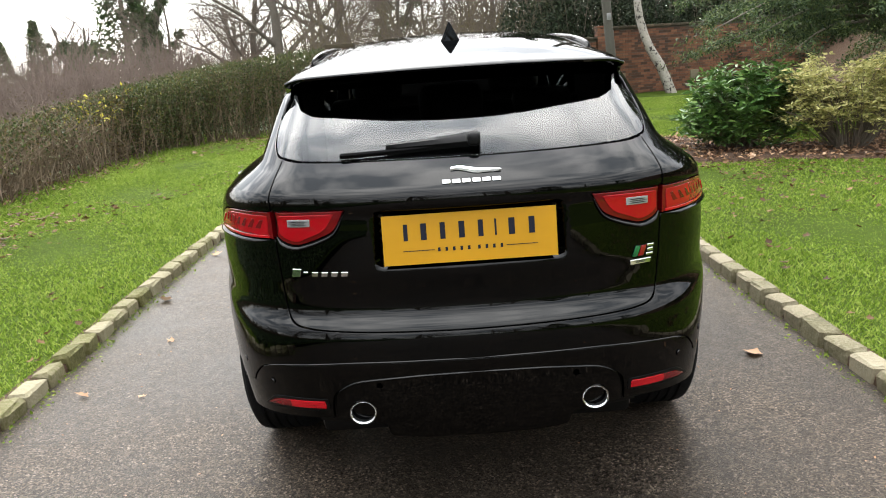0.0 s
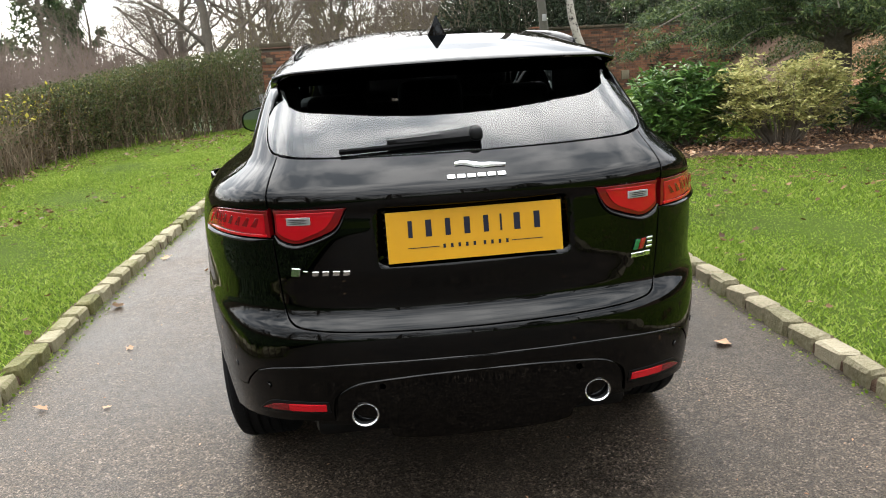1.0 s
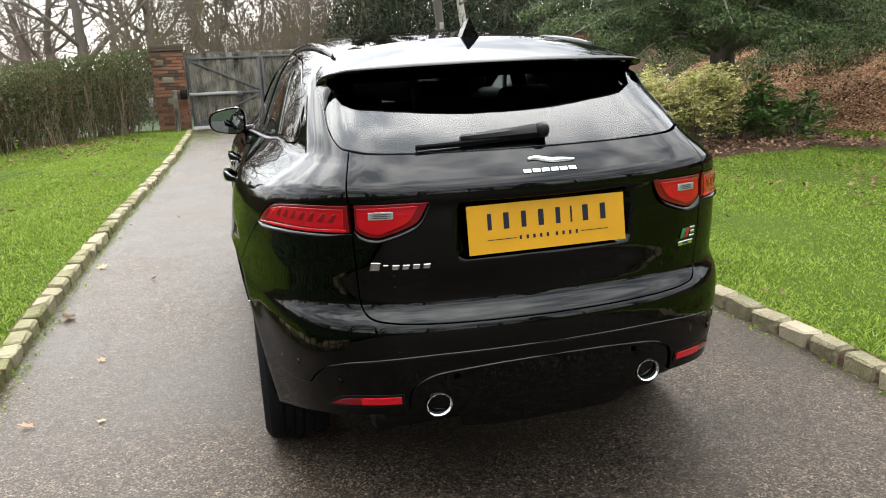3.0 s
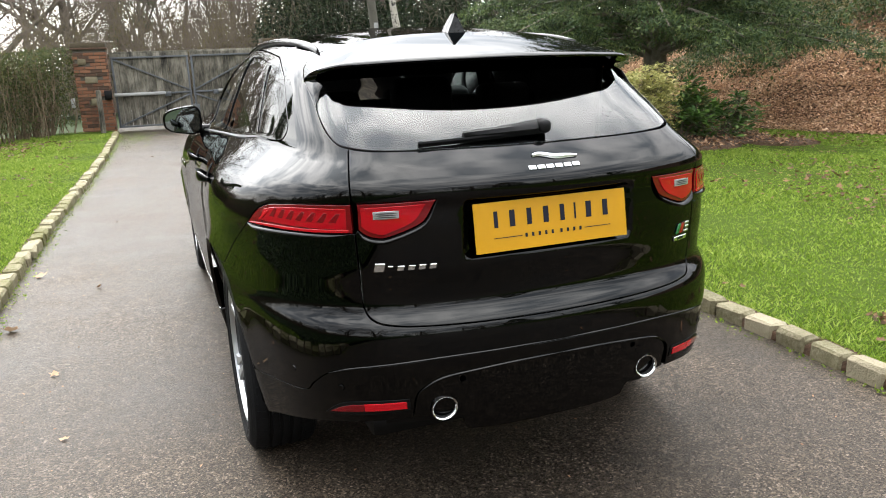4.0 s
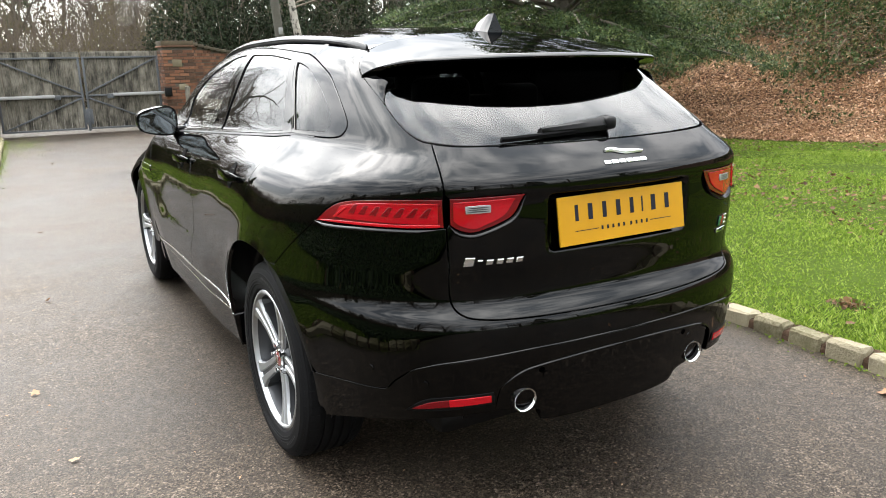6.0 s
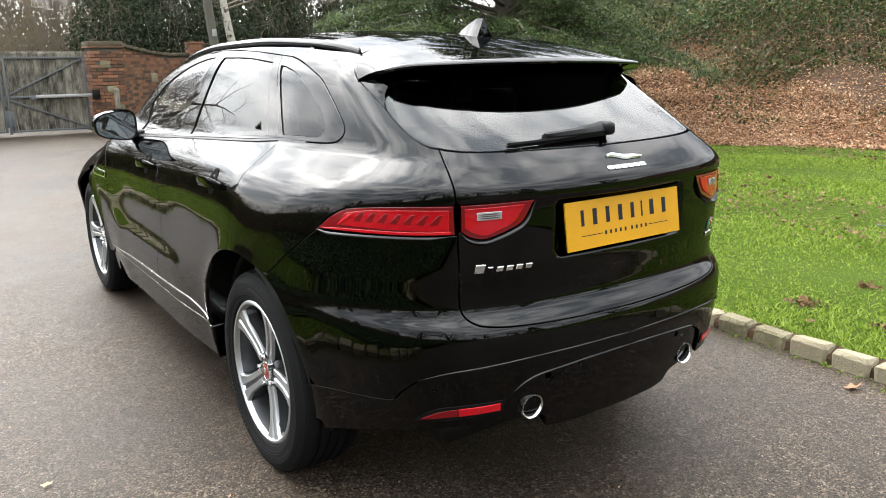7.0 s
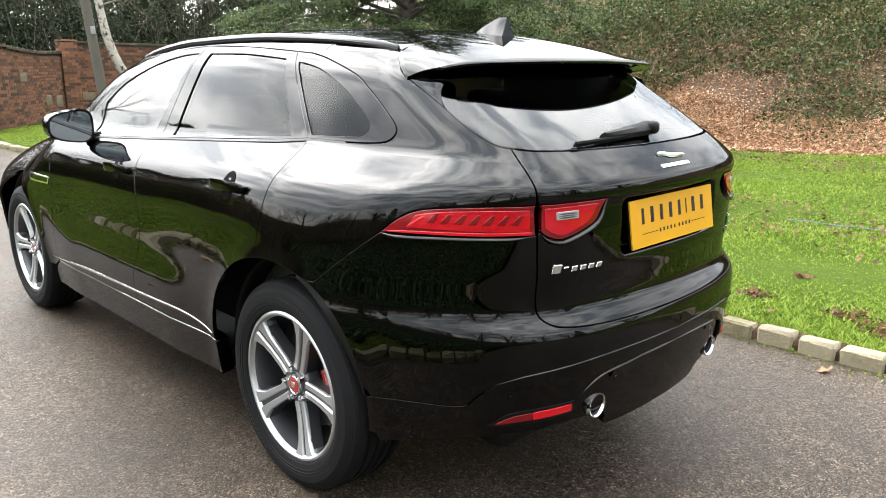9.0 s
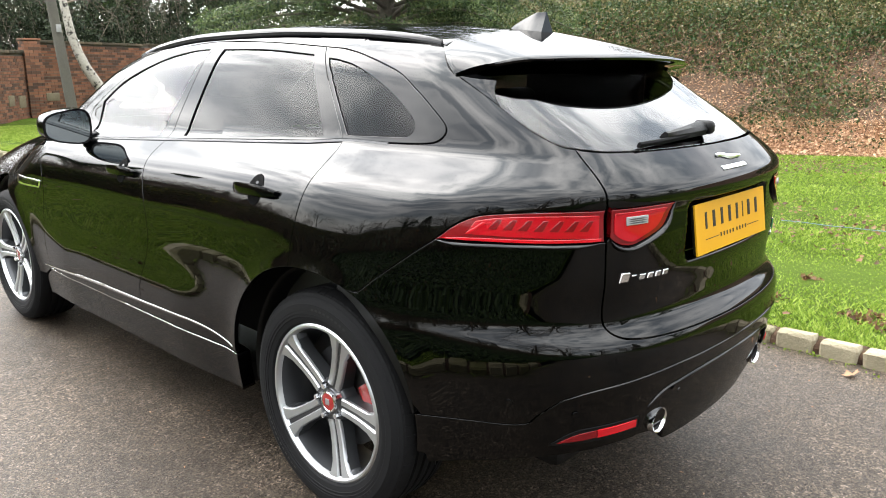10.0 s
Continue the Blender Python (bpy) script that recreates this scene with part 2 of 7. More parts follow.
class Soup:
    """Collects many small shapes into one mesh."""

    def __init__(self):
        self.v, self.f, self.n = [], [], 0

    def add(self, verts, faces):
        verts = np.asarray(verts, float).reshape(-1, 3)
        self.v.append(verts)
        self.f.extend([tuple(int(i) + self.n for i in q) for q in faces])
        self.n += len(verts)

    def tube(self, pts, radii, sides=5):
        pts = np.asarray(pts, float)
        n = len(pts)
        rows = []
        for i in range(n):
            t = pts[min(i + 1, n - 1)] - pts[max(i - 1, 0)]
            t = t / (np.linalg.norm(t) + 1e-9)
            a = np.cross(t, (0.31, 0.17, 0.93) if abs(t[2]) < 0.9 else (1, 0.1, 0))
            a /= np.linalg.norm(a) + 1e-9
            b = np.cross(t, a)
            ang = np.arange(sides) * 2 * math.pi / sides
            rows.append(pts[i] + radii[i] * (np.cos(ang)[:, None] * a + np.sin(ang)[:, None] * b))
        faces = [(i * sides + j, i * sides + (j + 1) % sides, (i + 1) * sides + (j + 1) % sides, (i + 1) * sides + j) for i in range(n - 1) for j in range(sides)]
        faces.append(tuple((n - 1) * sides + j for j in range(sides)))
        self.add(np.concatenate(rows), faces)

    def arrays(self):
        return np.concatenate(self.v), self.f


def leaf_field(rng, pos, size, aspect=0.5, lay=0.3, fold=0.25, face=None):
    """Small folded leaves at the places given: four corners and a raised rib each. lay: 0 lies flat, 1 any way up."""
    n = len(pos)
    az = rng.uniform(0, 2 * math.pi, n)
    tilt = rng.normal(0, 1, n) * lay * 1.2
    t = np.stack([np.cos(az) * np.cos(tilt), np.sin(az) * np.cos(tilt), np.sin(tilt)], -1)
    if face is not None:
        t = t + face
        t /= np.linalg.norm(t, axis=1)[:, None]
    up = np.stack([rng.normal(0, lay, n), rng.normal(0, lay, n), np.ones(n)], -1)
    s = np.cross(t, up)
    s /= np.linalg.norm(s, axis=1)[:, None] + 1e-9
    nn = np.cross(s, t)
    L = (size * rng.uniform(0.6, 1.25, n))[:, None]
    w = L * aspect * 0.5
    base, tip = pos, pos + t * L
    mid = pos + t * L * 0.45
    left, right = mid + s * w + nn * w * fold * 2, mid - s * w + nn * w * fold * 2
    v = np.stack([base, left, tip, right], 1).reshape(-1, 3)
    i = np.arange(n)[:, None] * 4
    f = np.concatenate([i + np.array([[0, 1, 2]]), i + np.array([[0, 2, 3]])], 0)
    return v, f


def curve_of(keys):
    xs, vs = [k[0] for k in keys], [k[1] for k in keys]
    return lambda q: np.interp(q, xs, vs)


# ---- materials of the place ----
TARMAC = None
GRASSBASE = rough_matter("lawn_soil_and_moss", [(0.25, (0.021, 0.028, 0.0063)), (0.5, (0.0364, 0.0574, 0.0077)), (0.78, (0.0595, 0.084, 0.0119))], 0.9, 60, 0.95, 0.8, 0.02, 0.5, spec=0.04)
BLADE = leaf_matter("grass_blades", [(0.15, (0.05782, 0.09747, 0.009912)), (0.5, (0.1355, 0.2098, 0.02148)), (0.85, (0.2726, 0.3221, 0.07434))], 0.8, 0.4)
LITTER = leaf_matter("fallen_leaves", [(0.15, (0.1027, 0.05446, 0.033)), (0.45, (0.242, 0.1362, 0.0784)), (0.7, (0.3374, 0.2101, 0.1278)), (0.92, (0.4401, 0.3268, 0.2227))], 0.7, 0.15)
EARTH = rough_matter("leafy_earth", [(0.25, (0.01945, 0.01112, 0.006668)), (0.5, (0.05001, 0.02778, 0.01555)), (0.8, (0.09443, 0.05557, 0.03334))], 1.3, 26, 0.95, 0.9, 0.03, 0.6)
SETT = rough_matter("granite_sett", [(0.22, (0.04018, 0.0391, 0.01487)), (0.36, (0.1044, 0.0931, 0.05055)), (0.5, (0.1688, 0.1452, 0.09513)), (0.85, (0.2491, 0.2197, 0.1516))], 9.0, 60.0, 0.85, 0.9, 0.012, 0.5, 0.3)
SETTMOSS = rough_matter("mossy_granite_sett", [(0.24, (0.0315, 0.03388, 0.00672)), (0.38, (0.0945, 0.08932, 0.028)), (0.52, (0.1638, 0.1448, 0.084)), (0.85, (0.2772, 0.2464, 0.168))], 9.0, 60.0, 0.85, 0.9, 0.012, 0.5, 0.3)
BARK = rough_matter("tree_bark", [(0.2, (0.04939, 0.04281, 0.03293)), (0.5, (0.09219, 0.07903, 0.06257)), (0.8, (0.1515, 0.1317, 0.1053))], 1.4, 24, 0.9, 0.8, 0.02, 0.6)
TWIG = rough_matter("bare_twigs", [(0.2, (0.0847, 0.06703, 0.0508)), (0.8, (0.1764, 0.1447, 0.1129))], 0.8, 20, 0.9, 0.0, 0.01, 0.5)
HEDGETWIG = rough_matter("brown_hedge_twigs", [(0.2, (0.0735, 0.0518, 0.0336)), (0.8, (0.189, 0.14, 0.0924))], 0.8, 20, 0.9, 0.0, 0.01, 0.5)
BRICK = rough_matter("red_brick", [(0.18, (0.028, 0.0203, 0.0161)), (0.36, (0.0686, 0.0392, 0.0252)), (0.52, (0.1295, 0.0574, 0.0322)), (0.70, (0.1645, 0.0784, 0.0441)), (0.92, (0.189, 0.133, 0.0875))], 1.6, 90.0, 0.9, 0.7, 0.006, 0.42, 0.45)
COPING = rough_matter("mossy_coping", [(0.25, (0.021, 0.0182, 0.0119)), (0.5, (0.0504, 0.0406, 0.0252)), (0.8, (0.105, 0.077, 0.049))], 4.0, 40.0, 0.95, 0.7, 0.006, 0.5, 0.3)
MORTAR = rough_matter("lime_mortar", [(0.2, (0.049, 0.042, 0.03325)), (0.8, (0.105, 0.0945, 0.077))], 1.2, 60, 0.95, 0.6, 0.004, 0.5)
STONE = rough_matter("buff_stone", [(0.2, (0.091, 0.0735, 0.042)), (0.8, (0.161, 0.14, 0.0945))], 3.0, 40, 0.9, 0.7, 0.01, 0.5, 0.2)


def weathered():
    """Old upright boards: long grain, dark weather blotches, each board its own grey."""
    m, nodes, links, b = material("weathered_boards")
    co = nodes.new("ShaderNodeTexCoord").outputs["Object"]
    st = nodes.new("ShaderNodeVectorMath")
    st.operation = "MULTIPLY"
    st.inputs[1].default_value = (1.0, 1.0, 0.045)
    links.new(co, st.inputs[0])
    grain = noise_of(nodes, links, 62.0, 4.0, 0.7, st.outputs[0])
    sq = nodes.new("ShaderNodeVectorMath")
    sq.operation = "MULTIPLY"
    sq.inputs[1].default_value = (1.0, 1.0, 0.42)
    links.new(co, sq.inputs[0])
    blot = noise_of(nodes, links, 7.0, 4.0, 0.62, sq.outputs[0])
    rnd = nodes.new("ShaderNodeObjectInfo").outputs["Random"]
    one = nodes.new("ShaderNodeMix")
    one.inputs[0].default_value = 0.40
    links.new(blot, one.inputs[2])
    links.new(grain, one.inputs[3])
    two = nodes.new("ShaderNodeMix")
    two.inputs[0].default_value = 0.10
    links.new(one.outputs[0], two.inputs[2])
    links.new(rnd, two.inputs[3])
    links.new(ramp_of(nodes, links, two.outputs[0], [(0.36, (0.0126, 0.0119, 0.0098)), (0.45, (0.0595, 0.0546, 0.0434)), (0.53, (0.1155, 0.1064, 0.0854)), (0.66, (0.21, 0.1925, 0.1575))]), b.inputs["Base Color"])
    b.inputs["Roughness"].default_value = 0.85
    b.inputs["Specular IOR Level"].default_value = 0.2
    bp = nodes.new("ShaderNodeBump")
    bp.inputs["Strength"].default_value, bp.inputs["Distance"].default_value = 0.6, 0.004
    links.new(grain, bp.inputs["Height"])
    links.new(bp.outputs[0], b.inputs["Normal"])
    return m


OLDWOOD = weathered()
BANKLEAF = leaf_matter("leaves_on_the_bank", [(0.15, (0.1444, 0.077, 0.0455)), (0.45, (0.3587, 0.2117, 0.1225)), (0.7, (0.4988, 0.3237, 0.2013)), (0.92, (0.6475, 0.49, 0.35))], 0.7, 0.2)
BANKSOIL = rough_matter("leaf_mould", [(0.25, (0.0315, 0.0189, 0.0119)), (0.5, (0.07, 0.042, 0.0252)), (0.8, (0.126, 0.0784, 0.0476))], 1.3, 34, 0.95, 0.9, 0.03, 0.6)
YEW = leaf_matter("fine_conifer_sprays", [(0.15, (0.0126, 0.0252, 0.0112)), (0.5, (0.042, 0.0686, 0.0259)), (0.85, (0.126, 0.154, 0.0504))], 0.6, 0.35)
STEEL = rough_matter("galvanised_steel", [(0.2, (0.0441, 0.04851, 0.05292)), (0.8, (0.0882, 0.09408, 0.09996))], 4.0, 60, 0.5, 0.1, 0.001, 0.5)
RAMGREY = plain("pale_ram_tube", (0.252, 0.252, 0.245), 0.35, 0.2, 0.2, 0.5, 0.0, 200, 0.2)
IVY = leaf_matter("ivy_leaves", [(0.15, (0.01371, 0.02723, 0.009282)), (0.5, (0.03184, 0.05899, 0.0165)), (0.85, (0.06856, 0.09982, 0.03094))], 0.42, 0.3)
BRAMBLE = leaf_matter("bramble_leaves", [(0.15, (0.03842, 0.04227, 0.01769)), (0.5, (0.0832, 0.08456, 0.02949)), (0.85, (0.1729, 0.1374, 0.0649))], 0.5, 0.25)
CONIFER = leaf_matter("conifer_sprays", [(0.15, (0.03438, 0.05849, 0.02751)), (0.5, (0.07567, 0.1114, 0.04707)), (0.85, (0.1512, 0.1782, 0.06515))], 0.6, 0.4)
RHODO = leaf_matter("rhododendron_leaves", [(0.15, (0.02858, 0.06431, 0.01786)), (0.5, (0.07144, 0.1429, 0.03214)), (0.85, (0.157, 0.243, 0.06073))], 0.32, 0.2)
VARIEG = leaf_matter("variegated_leaves", [(0.1, (0.1473, 0.1635, 0.04822)), (0.4, (0.3349, 0.3268, 0.1178)), (0.9, (0.5492, 0.4968, 0.225))], 0.45, 0.4)
HEDGE = leaf_matter("hedge_leaves", [(0.15, (0.0182, 0.028, 0.0084)), (0.55, (0.0504, 0.0672, 0.0182)), (0.82, (0.105, 0.105, 0.028)), (0.97, (0.224, 0.154, 0.021))], 0.5, 0.25)
BROWNLEAF = leaf_matter("withered_leaves", [(0.15, (0.0315, 0.0238, 0.0119)), (0.6, (0.0735, 0.056, 0.0252)), (0.95, (0.161, 0.1155, 0.035))], 0.6, 0.25)
GOLDLEAF = leaf_matter("yellow_leaves", [(0.1, (0.294, 0.259, 0.021)), (0.9, (0.434, 0.378, 0.056))], 0.5, 0.4)
BIRCHBARK = rough_matter("white_birch_bark", [(0.43, (0.0245, 0.0224, 0.0196)), (0.47, (0.252, 0.231, 0.196)), (0.8, (0.42, 0.399, 0.35))], 6.0, 17, 0.8, 0.5, 0.008, 0.5)
POLEWOOD = rough_matter("grey_pole_wood", [(0.2, (0.04704, 0.0441, 0.03528)), (0.8, (0.0882, 0.08232, 0.06762))], 1.0, 35, 0.9, 0.5, 0.006, 0.5)
TANLEAF = leaf_matter("pale_winter_leaves", [(0.1, (0.063, 0.0525, 0.021)), (0.5, (0.119, 0.1015, 0.049)), (0.9, (0.196, 0.168, 0.084))], 0.6, 0.35)
THICKTWIG = rough_matter("pinkish_winter_twigs", [(0.2, (0.091, 0.0665, 0.0546)), (0.8, (0.21, 0.161, 0.133))], 0.8, 20, 0.9, 0.0, 0.01, 0.5)
LAWNLEAF = leaf_matter("leaves_on_the_lawn", [(0.15, (0.03276, 0.0142, 0.006552)), (0.5, (0.08736, 0.04368, 0.01856)), (0.8, (0.1638, 0.09555, 0.04368)), (0.95, (0.2512, 0.1747, 0.09282))], 0.6, 0.15)
EVERGREEN = leaf_matter("dull_evergreen_leaves", [(0.15, (0.0098, 0.0168, 0.0077)), (0.5, (0.0238, 0.035, 0.0168)), (0.85, (0.049, 0.0616, 0.0322))], 0.5, 0.25)
FIELD = rough_matter("far_field", [(0.3, (0.0147, 0.02352, 0.00588)), (0.7, (0.02646, 0.04116, 0.00882))], 0.05, 0.6, 0.95, 0.0, 0.01, 0.5)


def tarmac():
    """Wet worn asphalt: fine chippings, damp patches that shine, pale worn tracks."""
    m, nodes, links, b = material("damp_asphalt")
    co = nodes.new("ShaderNodeTexCoord").outputs["Object"]
    cells = nodes.new("ShaderNodeTexVoronoi")
    cells.inputs["Scale"].default_value = 150.0
    links.new(co, cells.inputs["Vector"])
    grey = nodes.new("ShaderNodeSeparateColor")
    links.new(cells.outputs["Color"], grey.inputs[0])
    grit = noise_of(nodes, links, 420.0, 2.0, 0.7, co)
    wet = noise_of(nodes, links, 0.9, 6.0, 0.62, co)
    mx = nodes.new("ShaderNodeMix")
    mx.inputs[0].default_value = 0.25
    links.new(grey.outputs[0], mx.inputs[2])
    links.new(grit, mx.inputs[3])
    base = ramp_of(nodes, links, mx.outputs[0], [(0.14, (0.0016, 0.0013, 0.0011)), (0.34, (0.0130, 0.0104, 0.0080)), (0.62, (0.043, 0.0345, 0.0264)), (0.82, (0.086, 0.0690, 0.0530)), (0.93, (0.24, 0.20, 0.170))])
    dry = ramp_of(nodes, links, wet, [(0.38, (0.55, 0.55, 0.55)), (0.68, (1.25, 1.22, 1.18))])
    mul = nodes.new("ShaderNodeMix")
    mul.data_type, mul.blend_type = "RGBA", "MULTIPLY"
    mul.inputs[0].default_value = 1.0
    links.new(base, mul.inputs[6])
    links.new(dry, mul.inputs[7])
    patch = ramp_of(nodes, links, noise_of(nodes, links, 14.0, 5.0, 0.72, co), [(0.34, (0.66, 0.64, 0.62)), (0.64, (1.40, 1.40, 1.38))])
    mul2 = nodes.new("ShaderNodeMix")
    mul2.data_type, mul2.blend_type = "RGBA", "MULTIPLY"
    mul2.inputs[0].default_value = 1.0
    links.new(mul.outputs[2], mul2.inputs[6])
    links.new(patch, mul2.inputs[7])
    links.new(mul2.outputs[2], b.inputs["Base Color"])
    mr = nodes.new("ShaderNodeMapRange")
    mr.inputs[1].default_value, mr.inputs[2].default_value, mr.inputs[3].default_value, mr.inputs[4].default_value = 0.35, 0.68, 0.38, 0.56
    links.new(wet, mr.inputs[0])
    links.new(mr.outputs[0], b.inputs["Roughness"])
    b.inputs["Specular IOR Level"].default_value = 0.20
    b.inputs["Specular Tint"].default_value = (1.0, 0.84, 0.70, 1)
    bp = nodes.new("ShaderNodeBump")
    bp.inputs["Strength"].default_value, bp.inputs["Distance"].default_value = 1.0, 0.005
    links.new(mx.outputs[0], bp.inputs["Height"])
    links.new(bp.outputs[0], b.inputs["Normal"])
    return m


TARMAC = tarmac()

# ---- plan of the ground ----
KERB_L = curve_of([(-14, -2.1), (1.66, -2.16), (2.7, -2.18), (4.1, -2.16), (6.25, -2.10), (8.55, -1.98), (11.7, -1.86), (15.5, -1.80), (16.9, -1.80)])
KERB_R = curve_of([(-14, 1.8), (-1, 1.77), (3, 1.79), (6, 1.85), (9, 1.86), (12, 1.70), (14, 1.62), (16.9, 1.60)])
HEDGE_X = curve_of([(-14, -5.4), (2, -5.6), (11, -5.65), (13, -5.2), (15, -4.3), (16.6, -3.0), (17.2, -2.45)])
FOOT = curve_of([(-16, 15.0), (-6, 13.2), (2.5, 11.6), (3.9, 11.1), (4.65, 10.75), (6.25, 9.75), (7.5, 9.1), (9.0, 8.5), (11.0, 8.7), (14, 9.5), (21, 11.0)])
ROAD_END = 26.0


def swell(x, y):
    return 0.018 * np.sin(0.9 * x + 0.5 * y) + 0.014 * np.sin(1.7 * y - 0.8 * x + 1.0) + 0.008 * np.sin(4.1 * x + 2.3 * y)


def strip(name, left, right, y0, y1, height, mat, nx, ny, label, category):
    """A sheet between two lines along the drive."""
    ys = np.linspace(y0, y1, ny)
    u = np.linspace(0, 1, nx)
    l, r = left(ys)[:, None], right(ys)[:, None]
    x = l + (r - l) * u[None, :]
    y = np.repeat(ys[:, None], nx, 1)
    z = height(x, y, u[None, :] + 0 * x)
    v = np.stack([x, y, z], -1).reshape(-1, 3)
    i = np.arange(ny - 1)[:, None] * nx + np.arange(nx - 1)[None, :]
    i = i.reshape(-1, 1)
    f = np.concatenate([i, i + 1, i + nx + 1, i + nx], 1)
    ob = piece(name, v, f, mat, None, "", True)
    return tagged(ob, label, category, kind="structure")


# one sheet to the horizon, low under everything
gx = np.concatenate([[-900, -300, -120, -60], np.linspace(-40, 40, 41), [60, 120, 300, 900]])
gy = np.concatenate([[-900, -300, -120, -60], np.linspace(-40, 60, 51), [90, 150, 300, 900]])
X, Y = np.meshgrid(gx, gy)
Z = -0.14 + 0 * X
Z = np.where(X < -6.5, -0.14 - 0.10 * np.minimum(-6.5 - X, 26), Z)
gv = np.stack([X, Y, Z], -1).reshape(-1, 3)
gi = (np.arange(len(gy) - 1)[:, None] * len(gx) + np.arange(len(gx) - 1)[None, :]).reshape(-1, 1)
gf = np.concatenate([gi, gi + 1, gi + len(gx) + 1, gi + len(gx)], 1)
tagged(piece("ground", gv, gf, FIELD, None, "", True), "rough green and brown field land all round", "ground", kind="structure")

strip("drive", lambda y: KERB_L(y) - 0.05, lambda y: KERB_R(y) + 0.05, -14, ROAD_END, lambda x, y, u: 0.0 * x, TARMAC, 24, 160,
      "damp dark asphalt driveway with worn paler patches", "driveway")
strip("lawn", lambda y: HEDGE_X(y) - 0.9, lambda y: KERB_L(y) - 0.095, -14, 17.0, lambda x, y, u: 0.06 + swell(x, y) * np.clip((1 - u) * 9, 0, 1), GRASSBASE, 60, 260,
      "mown green lawn with scattered brown leaves", "lawn")
strip("lawn", lambda y: KERB_R(y) + 0.095, lambda y: FOOT(y) + 0.3, -14, 21.5, lambda x, y, u: 0.06 + swell(x, y) * np.clip(u * 9, 0, 1), GRASSBASE, 90, 280,
      "bright green lawn strewn with fallen leaves", "lawn")


def bank_z(x, y):
    d = np.maximum(x - FOOT(y), 0)
    return 0.05 + 0.42 * d + 0.05 * np.minimum(d, 3) ** 2 + swell(x * 2, y * 2) * 2.2 * np.clip(d, 0, 1) - 0.13 * np.maximum(d - 5, 0)


strip("bank", FOOT, lambda y: FOOT(y) + 17, -14, 24, lambda x, y, u: bank_z(x, y), BANKSOIL, 90, 160,
      "steep earth bank deep in brown fallen leaves", "bank")

# ---- the place: kerbs, lawns, gate, wall, plants, trees ----
rng = np.random.default_rng(7)


def soup_piece(name, tris_v, tris_f, mat, parent=None, label="", category="", kind="", smooth=False):
    """A large mesh of triangles straight from arrays."""
    me = bpy.data.meshes.new(name)
    me.vertices.add(len(tris_v))
    me.vertices.foreach_set("co", np.asarray(tris_v, np.float32).ravel())
    me.loops.add(len(tris_f) * 3)
    me.loops.foreach_set("vertex_index", np.asarray(tris_f, np.int32).ravel())
    me.polygons.add(len(tris_f))
    me.polygons.foreach_set("loop_start", np.arange(0, len(tris_f) * 3, 3, dtype=np.int32))
    me.materials.append(mat)
    me.update(calc_edges=True)
    me.validate()
    ob = new(name, me)
    if parent is not None:
        ob.parent = parent
    return tagged(ob, label, category, kind=kind)


def lobed(rng, pos, size, lay=0.25):
    """Broad lobed leaves, curled and lying about."""
    n, k = len(pos), 11
    a = np.linspace(0, 2 * math.pi, k, endpoint=False)[None, :] + rng.uniform(0, 6.3, n)[:, None]
    shape = np.array([1.0, 0.62, 0.85, 0.5, 0.75, 0.45, 0.45, 0.75, 0.5, 0.85, 0.62])[None, :]
    r = shape * (size * rng.uniform(0.55, 1.1, n))[:, None] * rng.uniform(0.85, 1.15, (n, k))
    squash = rng.uniform(0.6, 0.9, n)[:, None]
    x, y = np.cos(a) * r, np.sin(a) * r * squash
    curl = rng.uniform(0.1, 0.7, n)[:, None] * r * r / (size * 1.4) + rng.normal(0, 0.06, (n, k)) * size
    tx, ty = rng.normal(0, lay, n)[:, None], rng.normal(0, lay, n)[:, None]
    z = curl + tx * x + ty * y
    z = z - np.minimum(z.min(1, keepdims=True), 0) + 0.003
    rim = np.stack([x, y, z], -1) + pos[:, None, :]
    mid = pos[:, None, :] + np.array([0, 0, 0.004])
    v = np.concatenate([mid, rim], 1).reshape(-1, 3)
    f = np.array([(0, 1 + j, 1 + (j + 1) % k) for j in range(k)])
    f = (np.arange(n)[:, None, None] * (k + 1) + f[None]).reshape(-1, 3)
    return v, f


def lawn_z(x, y):
    """Height of the lawns; they level out at the kerbs."""
    l0, l1, r0, r1 = HEDGE_X(y) - 0.9, KERB_L(y) - 0.095, KERB_R(y) + 0.095, FOOT(y) + 0.3
    k = np.where(x < 0, (l1 - x) / (l1 - l0), (x - r0) / (r1 - r0))
    return 0.06 + swell(x, y) * np.clip(k * 9, 0, 1)


# kerbs of granite setts
sett_meshes = []
for k in range(8):
    bm = bmesh.new()
    bmesh.ops.create_cube(bm, size=1.0)
    bmesh.ops.scale(bm, vec=(0.112, 0.212, 0.16), verts=bm.verts)
    bmesh.ops.bevel(bm, geom=bm.edges[:], offset=0.016, segments=1, affect="EDGES")
    for v in bm.verts:
        v.co += Vector((random.uniform(-1, 1) * 0.008, random.uniform(-1, 1) * 0.008, random.uniform(-1, 1) * 0.007))
    me = bpy.data.meshes.new("sett")
    bm.to_mesh(me)
    bm.free()
    me.materials.append(SETT)
    mossy = me.copy()
    mossy.materials[0] = SETTMOSS
    sett_meshes.append((me, mossy))
